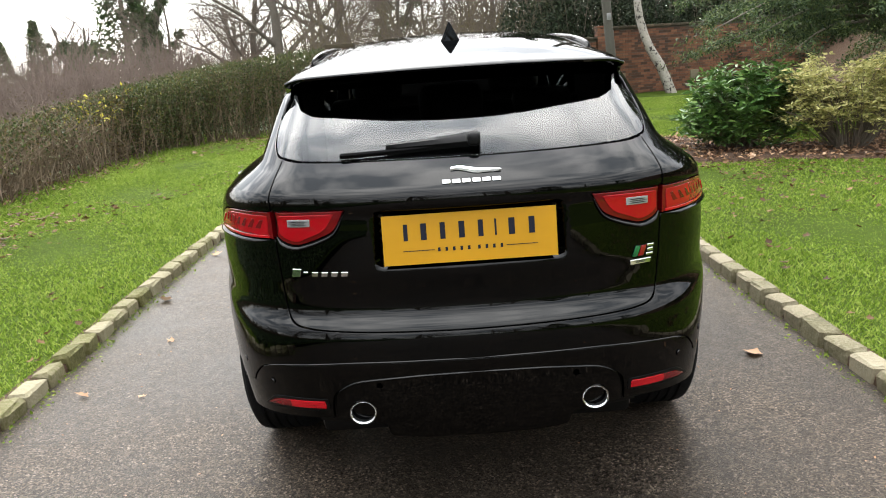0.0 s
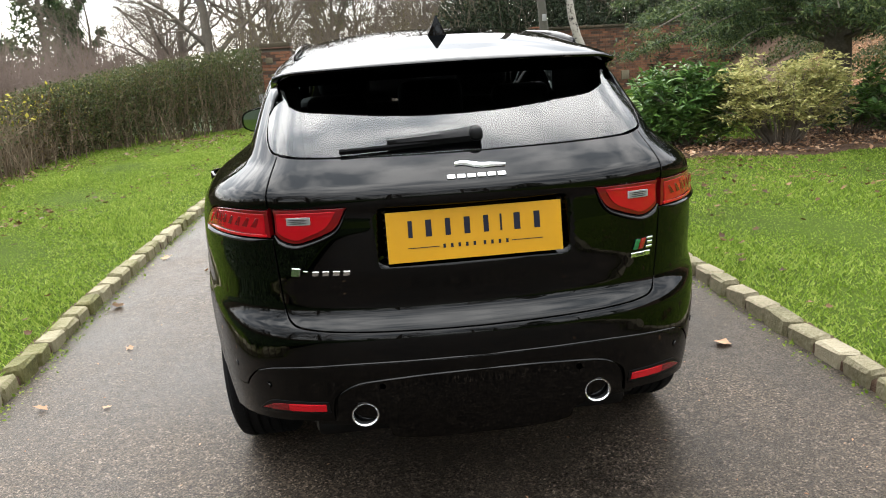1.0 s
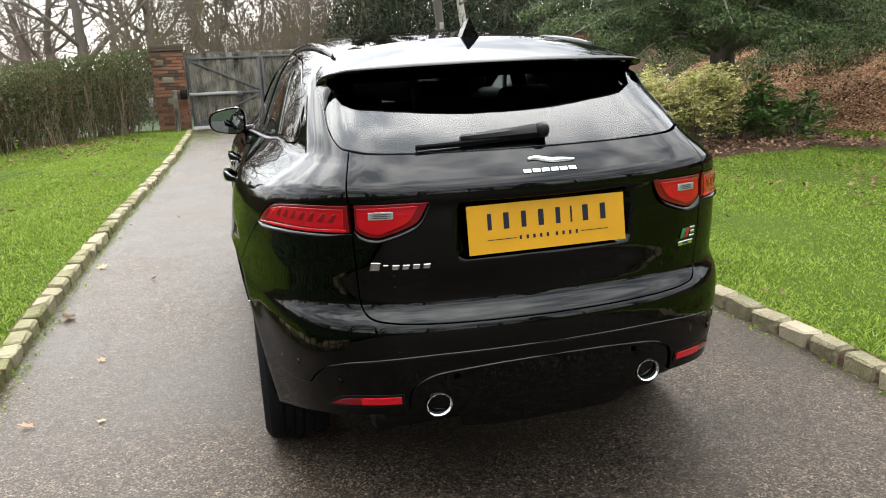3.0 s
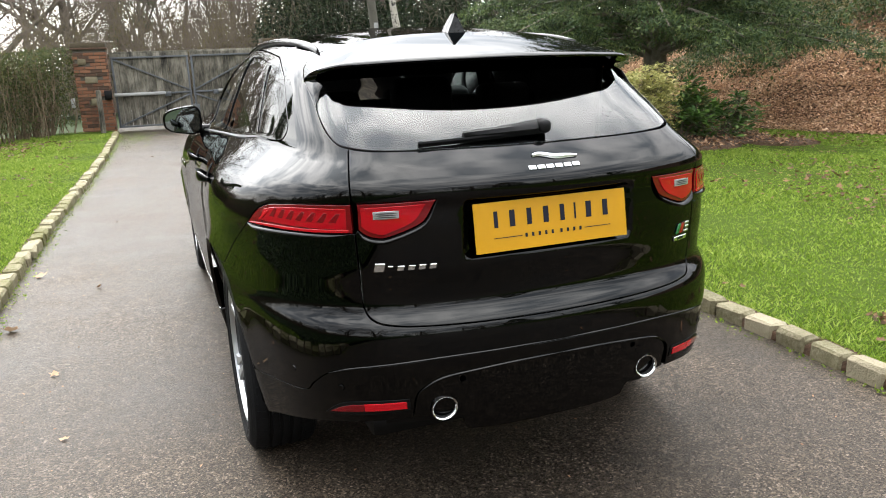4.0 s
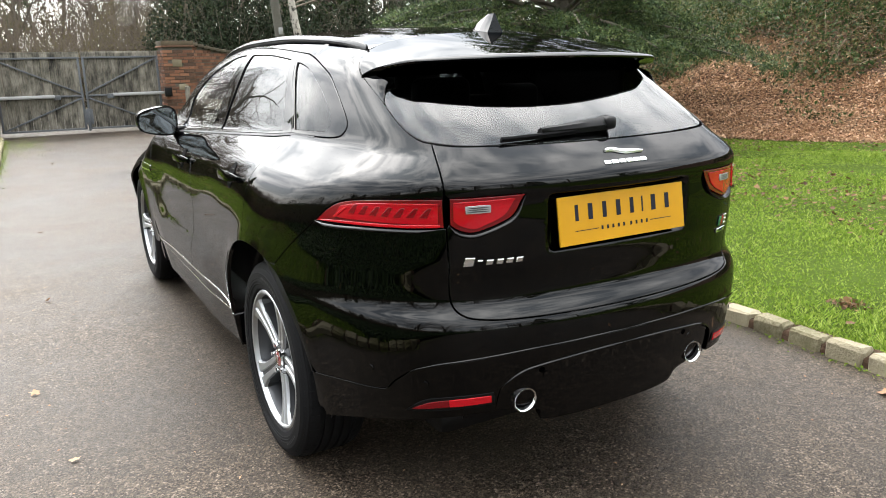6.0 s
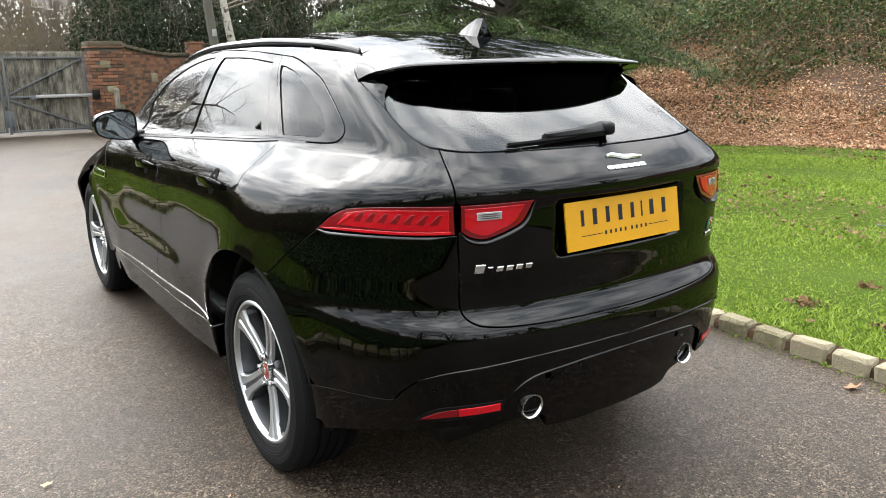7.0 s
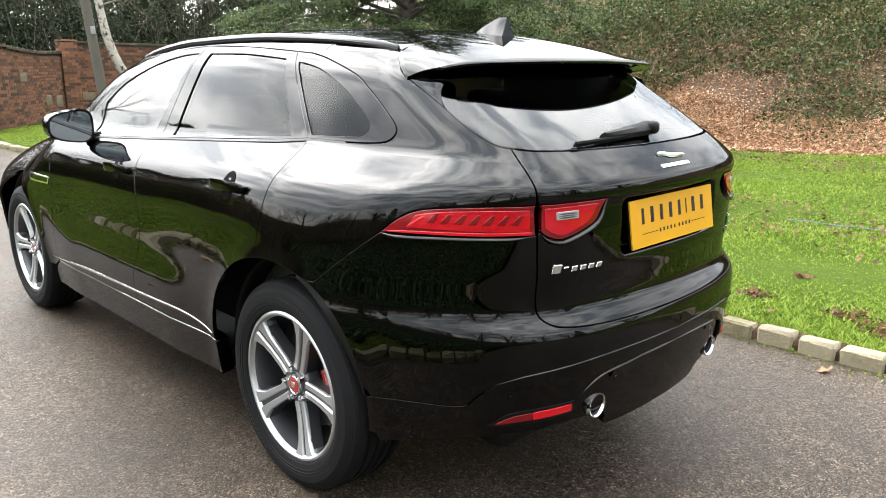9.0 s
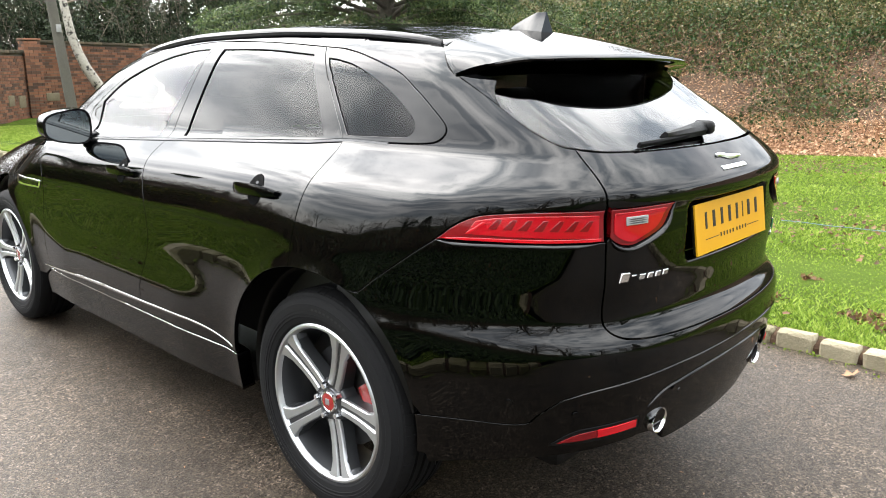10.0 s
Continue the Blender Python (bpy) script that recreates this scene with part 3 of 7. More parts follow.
for line, sg, lab in ((KERB_L, -1, "granite sett kerb edging the lawn, moss in its joints"), (KERB_R, 1, "pale granite sett kerb along the drive")):
    kerb = tagged(new("kerb"), lab, "kerb", kind="structure")
    start = -0.6 if sg < 0 else -3.2
    y = start
    while y < 16.6:
        step = 0.222
        x = float(line(y)) + sg * 0.055
        yaw = math.degrees(math.atan2(-(float(line(y + 0.1)) - float(line(y - 0.1))), 0.2))
        ob = new("sett", random.choice(sett_meshes)[1 if sg < 0 else 0])
        ob.parent = kerb
        ob.matrix_basis = pose(x + random.uniform(-0.008, 0.008), y, 0.006 + random.uniform(-0.012, 0.010), random.uniform(-2, 2), sg * (-2) + random.uniform(-3.5, 3.5), yaw + random.uniform(-3, 3) + random.choice((0, 180))) @ Matrix.Diagonal((1, random.uniform(0.84, 1.0), 1, 1))
        y += step
    # dark soil and moss packed in the joints
    ys = np.linspace(start - 0.2, 16.7, 120)
    xs = line(ys)
    v = np.concatenate([np.stack([xs + sg * 0.015, ys, 0 * ys - 0.01], -1), np.stack([xs + sg * 0.02, ys, 0 * ys + 0.045], -1), np.stack([xs + sg * 0.13, ys, 0 * ys + 0.066], -1)])
    n = len(ys)
    f = [(i, i + 1, n + i + 1, n + i) for i in range(n - 1)] + [(n + i, n + i + 1, 2 * n + i + 1, 2 * n + i) for i in range(n - 1)]
    piece("joint_bed", v, f, EARTH, kerb, "", True)

# grass
def grass(n, xs, ys, near, hmax):
    x, y = xs(n), ys(n)
    keep = near(x, y)
    x, y = x[keep], y[keep]
    n = len(x)
    h = hmax * rng.uniform(0.45, 1.0, n) * (0.75 + 0.5 * np.sin(2.1 * x + 1.3 * y) * np.sin(1.1 * y - 0.7 * x))
    a = rng.uniform(0, 2 * math.pi, n)
    w = rng.uniform(0.0030, 0.0065, n) * (1 + 0.10 * np.hypot(x, y + 1.5))
    z = lawn_z(x, y) - 0.004
    lean = rng.normal(0, 0.75, (n, 2)) * h[:, None]
    v = np.stack([np.stack([x - np.cos(a) * w, y - np.sin(a) * w, z], -1), np.stack([x + np.cos(a) * w, y + np.sin(a) * w, z], -1), np.stack([x + lean[:, 0], y + lean[:, 1], z + h], -1)], 1).reshape(-1, 3)
    f = np.arange(3 * n).reshape(-1, 3)
    return v, f


WORN = ((2.38, 0.17, 0.19), (2.24, -0.05, 0.15), (2.42, 0.74, 0.10), (3.07, 0.68, 0.08), (-3.9, 3.4, 0.15), (-4.5, 5.2, 0.2))


def bald(x, y):
    """Worn patches where the soil shows."""
    k = np.ones(np.shape(x), bool)
    for bx, by, br in WORN:
        k &= (x - bx) ** 2 + (y - by) ** 2 > (br * (0.7 + 0.3 * np.sin(7 * x + 5 * y) + rng.normal(0, 0.3, np.shape(x)))) ** 2
    return k


BED = [(3.3, 8.9, 0.75), (4.1, 7.6, 1.0), (5.0, 7.1, 1.0), (6.0, 7.2, 1.05), (6.8, 7.8, 1.3), (7.6, 6.7, 0.55)]


def in_bed(x, y):
    k = np.zeros(np.shape(x), bool)
    for bx, by, br in BED:
        k |= (x - bx) ** 2 + ((y - by) * 1.25) ** 2 < br * br
    return k


def unseen_corner(x, y):
    """The unseen corner of the lawn behind, where added dark leaves stand for shade."""
    return (x < -2.28) & (y < 0.7 + 1.4 * (-2.2 - x) + 0.25 * np.sin(3.1 * x))


vl = grass(270000, lambda n: rng.uniform(-6.3, -1.86, n), lambda n: -1.5 + 18 * rng.uniform(0, 1, n) ** 1.5, lambda x, y: (x < KERB_L(y) - 0.105) & bald(x, y) & ~unseen_corner(x, y), 0.038)
# dark leaves added out of view, to darken the lawn the car mirrors
q = np.stack([rng.uniform(-6.4, -2.28, 120000), rng.uniform(-9.0, 6.6, 120000)], -1)
q = q[unseen_corner(q[:, 0], q[:, 1])]
soup_piece("dark_cover", *leaf_field(rng, np.stack([q[:, 0], q[:, 1], lawn_z(q[:, 0], q[:, 1]) + rng.uniform(0.01, 0.07, len(q))], -1), 0.055, 0.75, 0.4), IVY, None, "low dark ivy under the trees", "ground cover", "stuff")
soup_piece("grass", *vl, BLADE, None, "short green grass of the lawn", "grass", "stuff")
vr = grass(460000, lambda n: 1.9 + 10.2 * rng.uniform(0, 1, n) ** 1.35, lambda n: -3.5 + 22 * rng.uniform(0, 1, n) ** 1.25, lambda x, y: (x > KERB_R(y) + 0.105) & (x < FOOT(y) + 0.15) & bald(x, y) & ~in_bed(x, y), 0.038)
soup_piece("grass", *vr, BLADE, None, "bright green grass of the lawn", "grass", "stuff")


def strewn(n, x0, x1, y0, y1, keep, size, z=None):
    x, y = rng.uniform(x0, x1, n), rng.uniform(y0, y1, n)
    k = keep(x, y)
    x, y = x[k], y[k]
    zz = lawn_z(x, y) + 0.037 if z is None else z + 0 * x
    return lobed(rng, np.stack([x, y, zz], -1), size)


clump = lambda x, y: np.sin(1.3 * x + 0.4 * y) + np.sin(0.9 * y - 1.7 * x + 2) + rng.normal(0, 0.6, np.shape(x)) > 0.35
soup_piece("fallen_leaves", *strewn(7500, -5.8, -2.25, -1, 15, lambda x, y: clump(x, y) & (rng.uniform(0, 1, len(x)) < np.clip((-1.9 - x) / 3.0, 0.12, 1)), 0.042), LAWNLEAF, None, "brown curled leaves scattered over the lawn", "leaves", "stuff")
soup_piece("fallen_leaves", *strewn(10000, 2.0, 11.0, -2.5, 11, lambda x, y: clump(x, y) & (x < FOOT(y)), 0.038), LAWNLEAF, None, "brown oak leaves scattered over the lawn", "leaves", "stuff")
soup_piece("fallen_leaves", *strewn(24, -2.1, 1.75, -1.4, 12, lambda x, y: (np.abs(x) > 1.15) | (y < -0.3), 0.045, 0.002), LITTER, None, "a few damp brown leaves on the asphalt", "leaves", "stuff")
spots = np.array([(-1.93, 1.39, 0.002), (1.441, 1.343, 0.002), (-1.728, 2.108, 0.002), (1.60, 0.02, 0.002), (-2.05, 2.95, 0.002), (-2.02, 4.2, 0.002)])
soup_piece("fallen_leaves", *lobed(rng, spots, 0.062), LITTER, None, "pale brown oak leaves lying on the drive", "leaves", "stuff")
# bare crumbly soil in the worn patches, and leaves trodden into it
sp = [(bx + rng.normal(0, br * 0.42), by + rng.normal(0, br * 0.42)) for bx, by, br in WORN for _ in range(int(br * 650))]
sp = np.array([(a, b, float(lawn_z(np.array(a), np.array(b))) + rng.uniform(0.0, 0.018)) for a, b in sp])
soup_piece("soil_crumbs", *leaf_field(rng, sp, 0.034, 0.8, 0.6), LAWNLEAF, None, "bare brown soil in worn lawn patches", "soil", "stuff")
# a length of thin blue cord lost in the grass
so = Soup()
so.tube([(4.86, 1.50, 0.10), (4.89, 1.30, 0.105), (4.92, 1.10, 0.098), (4.93, 0.94, 0.104), (4.99, 0.72, 0.10), (5.05, 0.4, 0.098)], [0.0035] * 6, 5)
v, f = so.arrays()
tagged(piece("cord", v, f, plain("blue_cord", (0.085, 0.15, 0.165), 0.7), None, "", True), "thin pale blue cord lying in the grass", "cord")
# grit and stalks on the drive
gp = np.stack([rng.uniform(-2.1, 1.75, 500), rng.uniform(-1.6, 9, 500), np.full(500, 0.002)], -1)
soup_piece("drive_grit", *leaf_field(rng, gp, 0.015, 0.5, 0.3), LITTER, None, "small stones, stalks and leaf scraps on the drive", "grit", "stuff")
# moss creeping out at the drive's edges
mp = np.concatenate([np.stack([KERB_L(q) + np.abs(rng.normal(0, 0.05, len(q))), q, 0 * q + 0.002], -1) for q in [rng.uniform(-2, 16.5, 2600)]] + [np.stack([KERB_R(q) - np.abs(rng.normal(0, 0.05, len(q))), q, 0 * q + 0.002], -1) for q in [rng.uniform(-2.5, 16.5, 1800)]] +
                    [np.stack([-1.45 + rng.normal(0, 0.22, 900), 15.2 + rng.normal(0, 1.0, 900), np.full(900, 0.002)], -1)])
soup_piece("moss", *leaf_field(rng, mp, 0.022, 0.6, 0.5), BLADE, None, "green moss creeping along the drive's edges", "moss", "stuff")

# flower bed: bare leafy soil under the shrubs
bedx, bedy = np.meshgrid(np.linspace(2.2, 8.6, 90), np.linspace(5.6, 10.0, 70))
bz = lawn_z(bedx, bedy) + np.where(in_bed(bedx, bedy), 0.035 + 0.02 * np.sin(9 * bedx) * np.sin(8 * bedy), -0.05)
bv = np.stack([bedx, bedy, bz], -1).reshape(-1, 3)
bi = (np.arange(69)[:, None] * 90 + np.arange(89)[None]).reshape(-1, 1)
tagged(piece("flower_bed", bv, np.concatenate([bi, bi + 1, bi + 91, bi + 90], 1), EARTH, None, "", True), "dark soil bed with dead leaves under shrubs", "flower bed", kind="structure")
q = np.stack([rng.uniform(2.4, 8.4, 5200), rng.uniform(5.7, 9.8, 5200)], -1)
q = q[in_bed(q[:, 0], q[:, 1])]
soup_piece("bed_litter", *leaf_field(rng, np.stack([q[:, 0], q[:, 1], lawn_z(q[:, 0], q[:, 1]) + 0.05], -1), 0.07, 0.6, 0.35), LITTER, None, "dead leaves lying on the bed", "leaves", "stuff")


# bricks
def brick_face(rows, o, along, out, length, height, skip=None):
    """Places of stretcher bricks over an upright face: centre, along, out."""
    o, along, out = np.array(o, float), np.array(along, float), np.array(out, float)
    for c in range(int(height / 0.075)):
        off = 0.0 if c % 2 else -0.1125
        x = off
        while x < length - 0.02:
            a, b = max(x, 0.0), min(x + 0.215, length)
            if b - a > 0.05:
                cen = o + along * (a + b) / 2 + np.array([0, 0, 0.0375 + 0.075 * c])
                if skip is None or not skip((a + b) / 2, 0.0375 + 0.075 * c):
                    rows.append((cen, along, out, b - a))
            x += 0.225


brick_meshes = {}


def brick_mesh(width):
    key = round(width, 2)
    if key not in brick_meshes:
        bm = box_bm((1, 1, 1))
        bmesh.ops.scale(bm, vec=(width - 0.002, 0.04, 0.064), verts=bm.verts)
        bmesh.ops.bevel(bm, geom=bm.edges[:], offset=0.004, segments=1, affect="EDGES")
        me = bpy.data.meshes.new("brick")
        bm.to_mesh(me)
        bm.free()
        me.materials.append(BRICK)
        brick_meshes[key] = me
    return brick_meshes[key]


def lay_bricks(rows, parent, limit=300):
    for cen, al, out, wd in rows[:limit]:
        ob = new("brick", brick_mesh(wd))
        ob.parent = parent
        m = Matrix((al, -out, (0, 0, 1))).transposed().to_4x4()
        m.translation = Vector(cen) - Vector(out) * (0.016 + random.uniform(-0.003, 0.003))
        ob.matrix_parent_inverse = parent.matrix_world.inverted()
        ob.matrix_basis = m
    if len(rows) > limit:
        so = Soup()
        for cen, al, out, wd in rows[limit:]:
            c = np.array(cen) - np.array(out) * (0.012 + random.uniform(-0.003, 0.003))
            ax, oy, uz = np.array(al) * (wd / 2 - 0.001), np.array(out) * 0.016, np.array([0, 0, 0.032])
            so.add([c + i * ax + j * oy + k * uz for k in (-1, 1) for j in (-1, 1) for i in (-1, 1)], [(0, 1, 5, 4), (2, 6, 7, 3), (0, 4, 6, 2), (1, 3, 7, 5), (4, 5, 7, 6)])
        v, f = so.arrays()
        tagged(piece("far_bricks", v, f, BRICK, parent), kind="stuff")


def pier(x0, x1, y0, lab, stones):
    p = tagged(new("gate_pier"), lab, "gate pier", "gate piers")
    w, d, h = x1 - x0, 0.68, 1.86
    part("pier_core", box_bm((w - 0.05, d - 0.05, h), ((x0 + x1) / 2, y0 + d / 2, h / 2)), MORTAR, p, "", False)
    rows = []

    def free(a, z):
        return not any(abs(a - sa) < sw / 2 and abs(z - s_z) < sh / 2 for sa, s_z, sw, sh in stones)
    brick_face(rows, (x0, y0, 0), (1, 0, 0), (0, -1, 0), w, h, lambda a, z: not free(a, z))
    brick_face(rows, (x1, y0, 0), (0, 1, 0), (1, 0, 0), d, h)
    brick_face(rows, (x0, y0 + d, 0), (0, -1, 0), (-1, 0, 0), d, h)
    lay_bricks(rows, p)
    for sa, s_z, sw, sh in stones:
        bm = box_bm((sw * 0.95, 0.06, sh * 0.95), (x0 + sa, y0 + 0.014, s_z), 0.02, 2)
        for v in bm.verts:
            v.co += Vector((random.uniform(-1, 1), 0, random.uniform(-1, 1))) * 0.012
        part("stone", bm, STONE, p)
    for gr, hh, zc, mt in ((0.030, 0.035, 1.878, BRICK), (0.012, 0.105, 1.949, COPING)):
        part("coping", box_bm((w + 2 * gr, d + 2 * gr, hh), ((x0 + x1) / 2, y0 + d / 2, zc), 0.010), mt, p)
    return p


pier(-2.55, -1.86, 16.95, "red brick gate pier with a few buff stones", [(0.18, 1.60, 0.18, 0.14), (0.32, 1.20, 0.26, 0.15), (0.35, 0.72, 0.20, 0.16)])
pier(1.63, 2.33, 16.95, "red brick gate pier with patches of buff stone", [(0.30, 1.50, 0.22, 0.18), (0.40, 0.95, 0.22, 0.15), (0.52, 0.55, 0.20, 0.14)])

# brick garden wall beyond the gate
wall = tagged(new("garden_wall"), "old red brick garden wall with a sloping top", "wall")
runs = [((2.33, 17.3), (5.06, 20.75), 1.92, 1.74), ((5.06, 20.75), (9.2, 22.4), 2.0, 2.0), ((9.2, 22.4), (15.7, 23.4), 2.02, 2.08)]
rows = []
for (xa, ya), (xb, yb), ha, hb in runs:
    L = math.hypot(xb - xa, yb - ya)
    al = np.array([(xb - xa) / L, (yb - ya) / L, 0])
    out = np.array([al[1], -al[0], 0])
    n = 14
    v, f = [], []
    for i in range(n + 1):
        t = i / n
        dip = 0.10 * math.sin(math.pi * t) if ha < 1.95 else 0
        hh = ha + (hb - ha) * t - dip
        p0 = np.array([xa, ya, 0]) + al * L * t
        v += [p0 - out * 0.012, p0 - out * 0.012 + np.array([0, 0, hh]), p0 - out * 0.30 + np.array([0, 0, hh]), p0 - out * 0.30]
    for i in range(n):
        for j in range(3):
            f.append((4 * i + j, 4 * i + j + 1, 4 * i + j + 5, 4 * i + j + 4))
    piece("wall_core", np.array(v), f, MORTAR, wall)
    brick_face(rows, (xa, ya, 0), al, out, L, 2.05, lambda a, z, L=L, ha=ha, hb=hb: z > ha + (hb - ha) * a / L - (0.10 * math.sin(math.pi * a / L) if ha < 1.95 else 0) - 0.05)
    # coping bricks on edge, a little proud
    for i in range(int(L / 0.32)):
        t = (i + 0.5) * 0.32 / L
        hh = ha + (hb - ha) * t - (0.10 * math.sin(math.pi * t) if ha < 1.95 else 0)
        c = np.array([xa, ya, 0]) + al * L * t
        yaw = math.degrees(math.atan2(al[1], al[0]))
        bm = box_bm((0.316, 0.36, 0.075), (0, 0, 0), 0.010)
        bmesh.ops.transform(bm, matrix=pose(c[0] - out[0] * 0.13, c[1] - out[1] * 0.13, hh + 0.03, 0, 0, yaw), verts=bm.verts)
        part("coping", bm, COPING, wall)
    for _ in range(3):
        t = random.uniform(0.15, 0.9)
        c = np.array([xa, ya, 0]) + al * L * t
        bm = box_bm((random.uniform(0.3, 0.5), 0.06, random.uniform(0.18, 0.3)), (0, 0, 0), 0.02, 2)
        bmesh.ops.transform(bm, matrix=pose(c[0], c[1], random.uniform(0.4, 1.4), 0, 0, math.degrees(math.atan2(al[1], al[0]))), verts=bm.verts)
        part("stone", bm, STONE, wall)
rows.sort(key=lambda r: abs(r[0][0] - 4.6))
brick_face(rows, (4.93, 20.47, 0), (1, 0, 0), (0, -1, 0), 0.40, 2.05)
brick_face(rows, (4.93, 20.87, 0), (0, -1, 0), (-1, 0, 0), 0.40, 2.05)
brick_face(rows, (5.33, 20.47, 0), (0, 1, 0), (1, 0, 0), 0.40, 2.05)
lay_bricks(rows, wall)
part("wall_buttress", box_bm((0.36, 0.36, 2.03), (5.13, 20.67, 1.015)), MORTAR, wall, "", False)
part("coping", box_bm((0.44, 0.44, 0.05), (5.13, 20.67, 2.07), 0.01), BRICK, wall)

# gate: two boarded leaves on steel frames, closed
gate = tagged(new("driveway_gate"), "closed double gate of weathered grey boards on steel frames", "gate")
for sg, xa, xb in ((-1, -1.80, -0.10), (1, 1.57, -0.06)):
    leaf = new("gate_leaf")
    leaf.parent = gate
    lo, hi = min(xa, xb), max(xa, xb)
    n = 11
    bw = (hi - lo) / n
    for k in range(n):
        bm = box_bm((bw - 0.008, 0.022, 1.66 + random.uniform(-0.012, 0.012)), (lo + bw * (k + 0.5), 17.32, 0.92), 0.003, 1)
        part("board", bm, OLDWOOD, leaf, "", False)
    part("top_rail", box_bm((hi - lo, 0.05, 0.10), ((lo + hi) / 2, 17.335, 1.74), 0.006), OLDWOOD, leaf)
    for nm, zc in (("frame_rail", 1.66), ("frame_rail", 0.83), ("frame_rail", 0.10)):
        part(nm, box_bm((hi - lo, 0.04, 0.04), ((lo + hi) / 2, 17.285, zc), 0.004), STEEL, leaf)
    for xc in (lo + 0.03, hi - 0.03):
        part("frame_stile", box_bm((0.045, 0.04, 1.58), (xc, 17.284, 0.88), 0.004), STEEL, leaf)
    hx, mx_ = (xa, xb)
    for (x0, z0), (x1, z1) in (((hx, 1.66), (mx_, 0.86)), ((hx, 0.10), (mx_, 0.80))):
        L = math.hypot(x1 - x0, z1 - z0)
        bm = box_bm((L, 0.03, 0.034), (0, 0, 0), 0.003)
        bmesh.ops.transform(bm, matrix=pose((x0 + x1) / 2, 17.288, (z0 + z1) / 2, 0, -math.degrees(math.atan2(z1 - z0, x1 - x0)), 0), verts=bm.verts)
        part("brace", bm, STEEL, leaf)
    # opener ram
    rx = -1.25 if sg < 0 else 1.05
    ram = part("opener_ram", box_bm((1.12, 0.09, 0.07), (rx, 17.10, 0.84), 0.015, 2), RAMGREY, leaf, "pale metal gate opener ram")
    part("ram_bracket", box_bm((0.14, 0.16, 0.10), (rx - sg * 0.60, 17.17, 0.81), 0.01), STEEL, ram)
part("drop_bolt", box_bm((0.05, 0.05, 0.50), (-0.06, 17.25, 0.30), 0.006), STEEL, gate)
part("bolt_plate", box_bm((0.16, 0.03, 0.34), (-0.04, 17.27, 0.36), 0.006), STEEL, gate)
# added dark boxes stand in for the dark recess in each pier
for x in (-1.86, 1.60):
    bx = thing("control_box", "dark box that stands for a recess in the gate pier", "control box", (x + (-0.06 if x < 0 else 0.06), 16.90, 0.86), "gate boxes")
    part("box_body", box_bm((0.15, 0.10, 0.20), (0, 0, 0), 0.01), DARKMETAL, bx)
    part("box_lid", box_bm((0.16, 0.02, 0.21), (0, -0.055, 0), 0.006), PLASTIC, bx)
for x, y in ((-2.12, 16.62), (2.02, 16.6)):
    pst = thing("wooden_post", "short weathered wooden post by the gate pier", "post", (x, y, 0), "gate posts")
    so = Soup()
    so.tube([(0, 0, -0.1), (0.01, 0, 0.5), (0.015, 0, 0.96), (0.015, 0, 0.98)], [0.06, 0.057, 0.055, 0.04], 9)
    v, f = so.arrays()
    piece("post_shaft", v, f, OLDWOOD, pst)
pb = thing("post_box", "small white box by the hedge", "box", (-2.66, 16.9, 0.72))
part("box_case", box_bm((0.08, 0.08, 0.20), (0, 0, 0), 0.008), RAMGREY, pb)


# ---- plants ----
def grow(so, tips, p, d, length, radius, level, top, rng, droop=0.0, split=(6, 5, 5, 4), spread=0.75, sides=(9, 6, 4, 3, 3)):
    """A limb that bends, thins and forks."""
    n = 5 if level == 0 else 4 if level == 1 else 3
    pts, radii = [p], [radius]
    dirs = [d]
    for i in range(n):
        d = d + rng.normal(0, 0.16 if level else 0.07, 3) + np.array([0, 0, 0.05 - droop * (level > 1)])
        d = d / np.linalg.norm(d)
        p = p + d * length / n
        pts.append(p)
        dirs.append(d)
        radii.append(radius * (1 - 0.62 * (i + 1) / n))
    so[0 if level < 2 else 1].tube(pts, radii, sides[level])
    tips.extend(pts[-2:] if level >= top - 1 else [])
    if level >= top:
        return
    for k in range(split[level]):
        t = (0.16 if level == 0 else 0.22) + (0.84 if level == 0 else 0.78) * (k + rng.uniform(0.2, 0.9)) / split[level]
        i = min(int(t * n), n - 1)
        fr = t * n - i
        q = pts[i] + (pts[i + 1] - pts[i]) * fr
        a = rng.uniform(0, 2 * math.pi)
        side = np.cross(dirs[i], (math.cos(a), math.sin(a), 0.3))
        side /= np.linalg.norm(side) + 1e-9
        nd = dirs[i] * (1 - spread * 0.55) + side * spread
        nd /= np.linalg.norm(nd)
        grow(so, tips, q, nd, length * rng.uniform(0.48, 0.72) * (1.05 - 0.3 * t), max(radii[i] * 0.50, 0.005), level + 1, top, rng, droop, split, spread, sides)


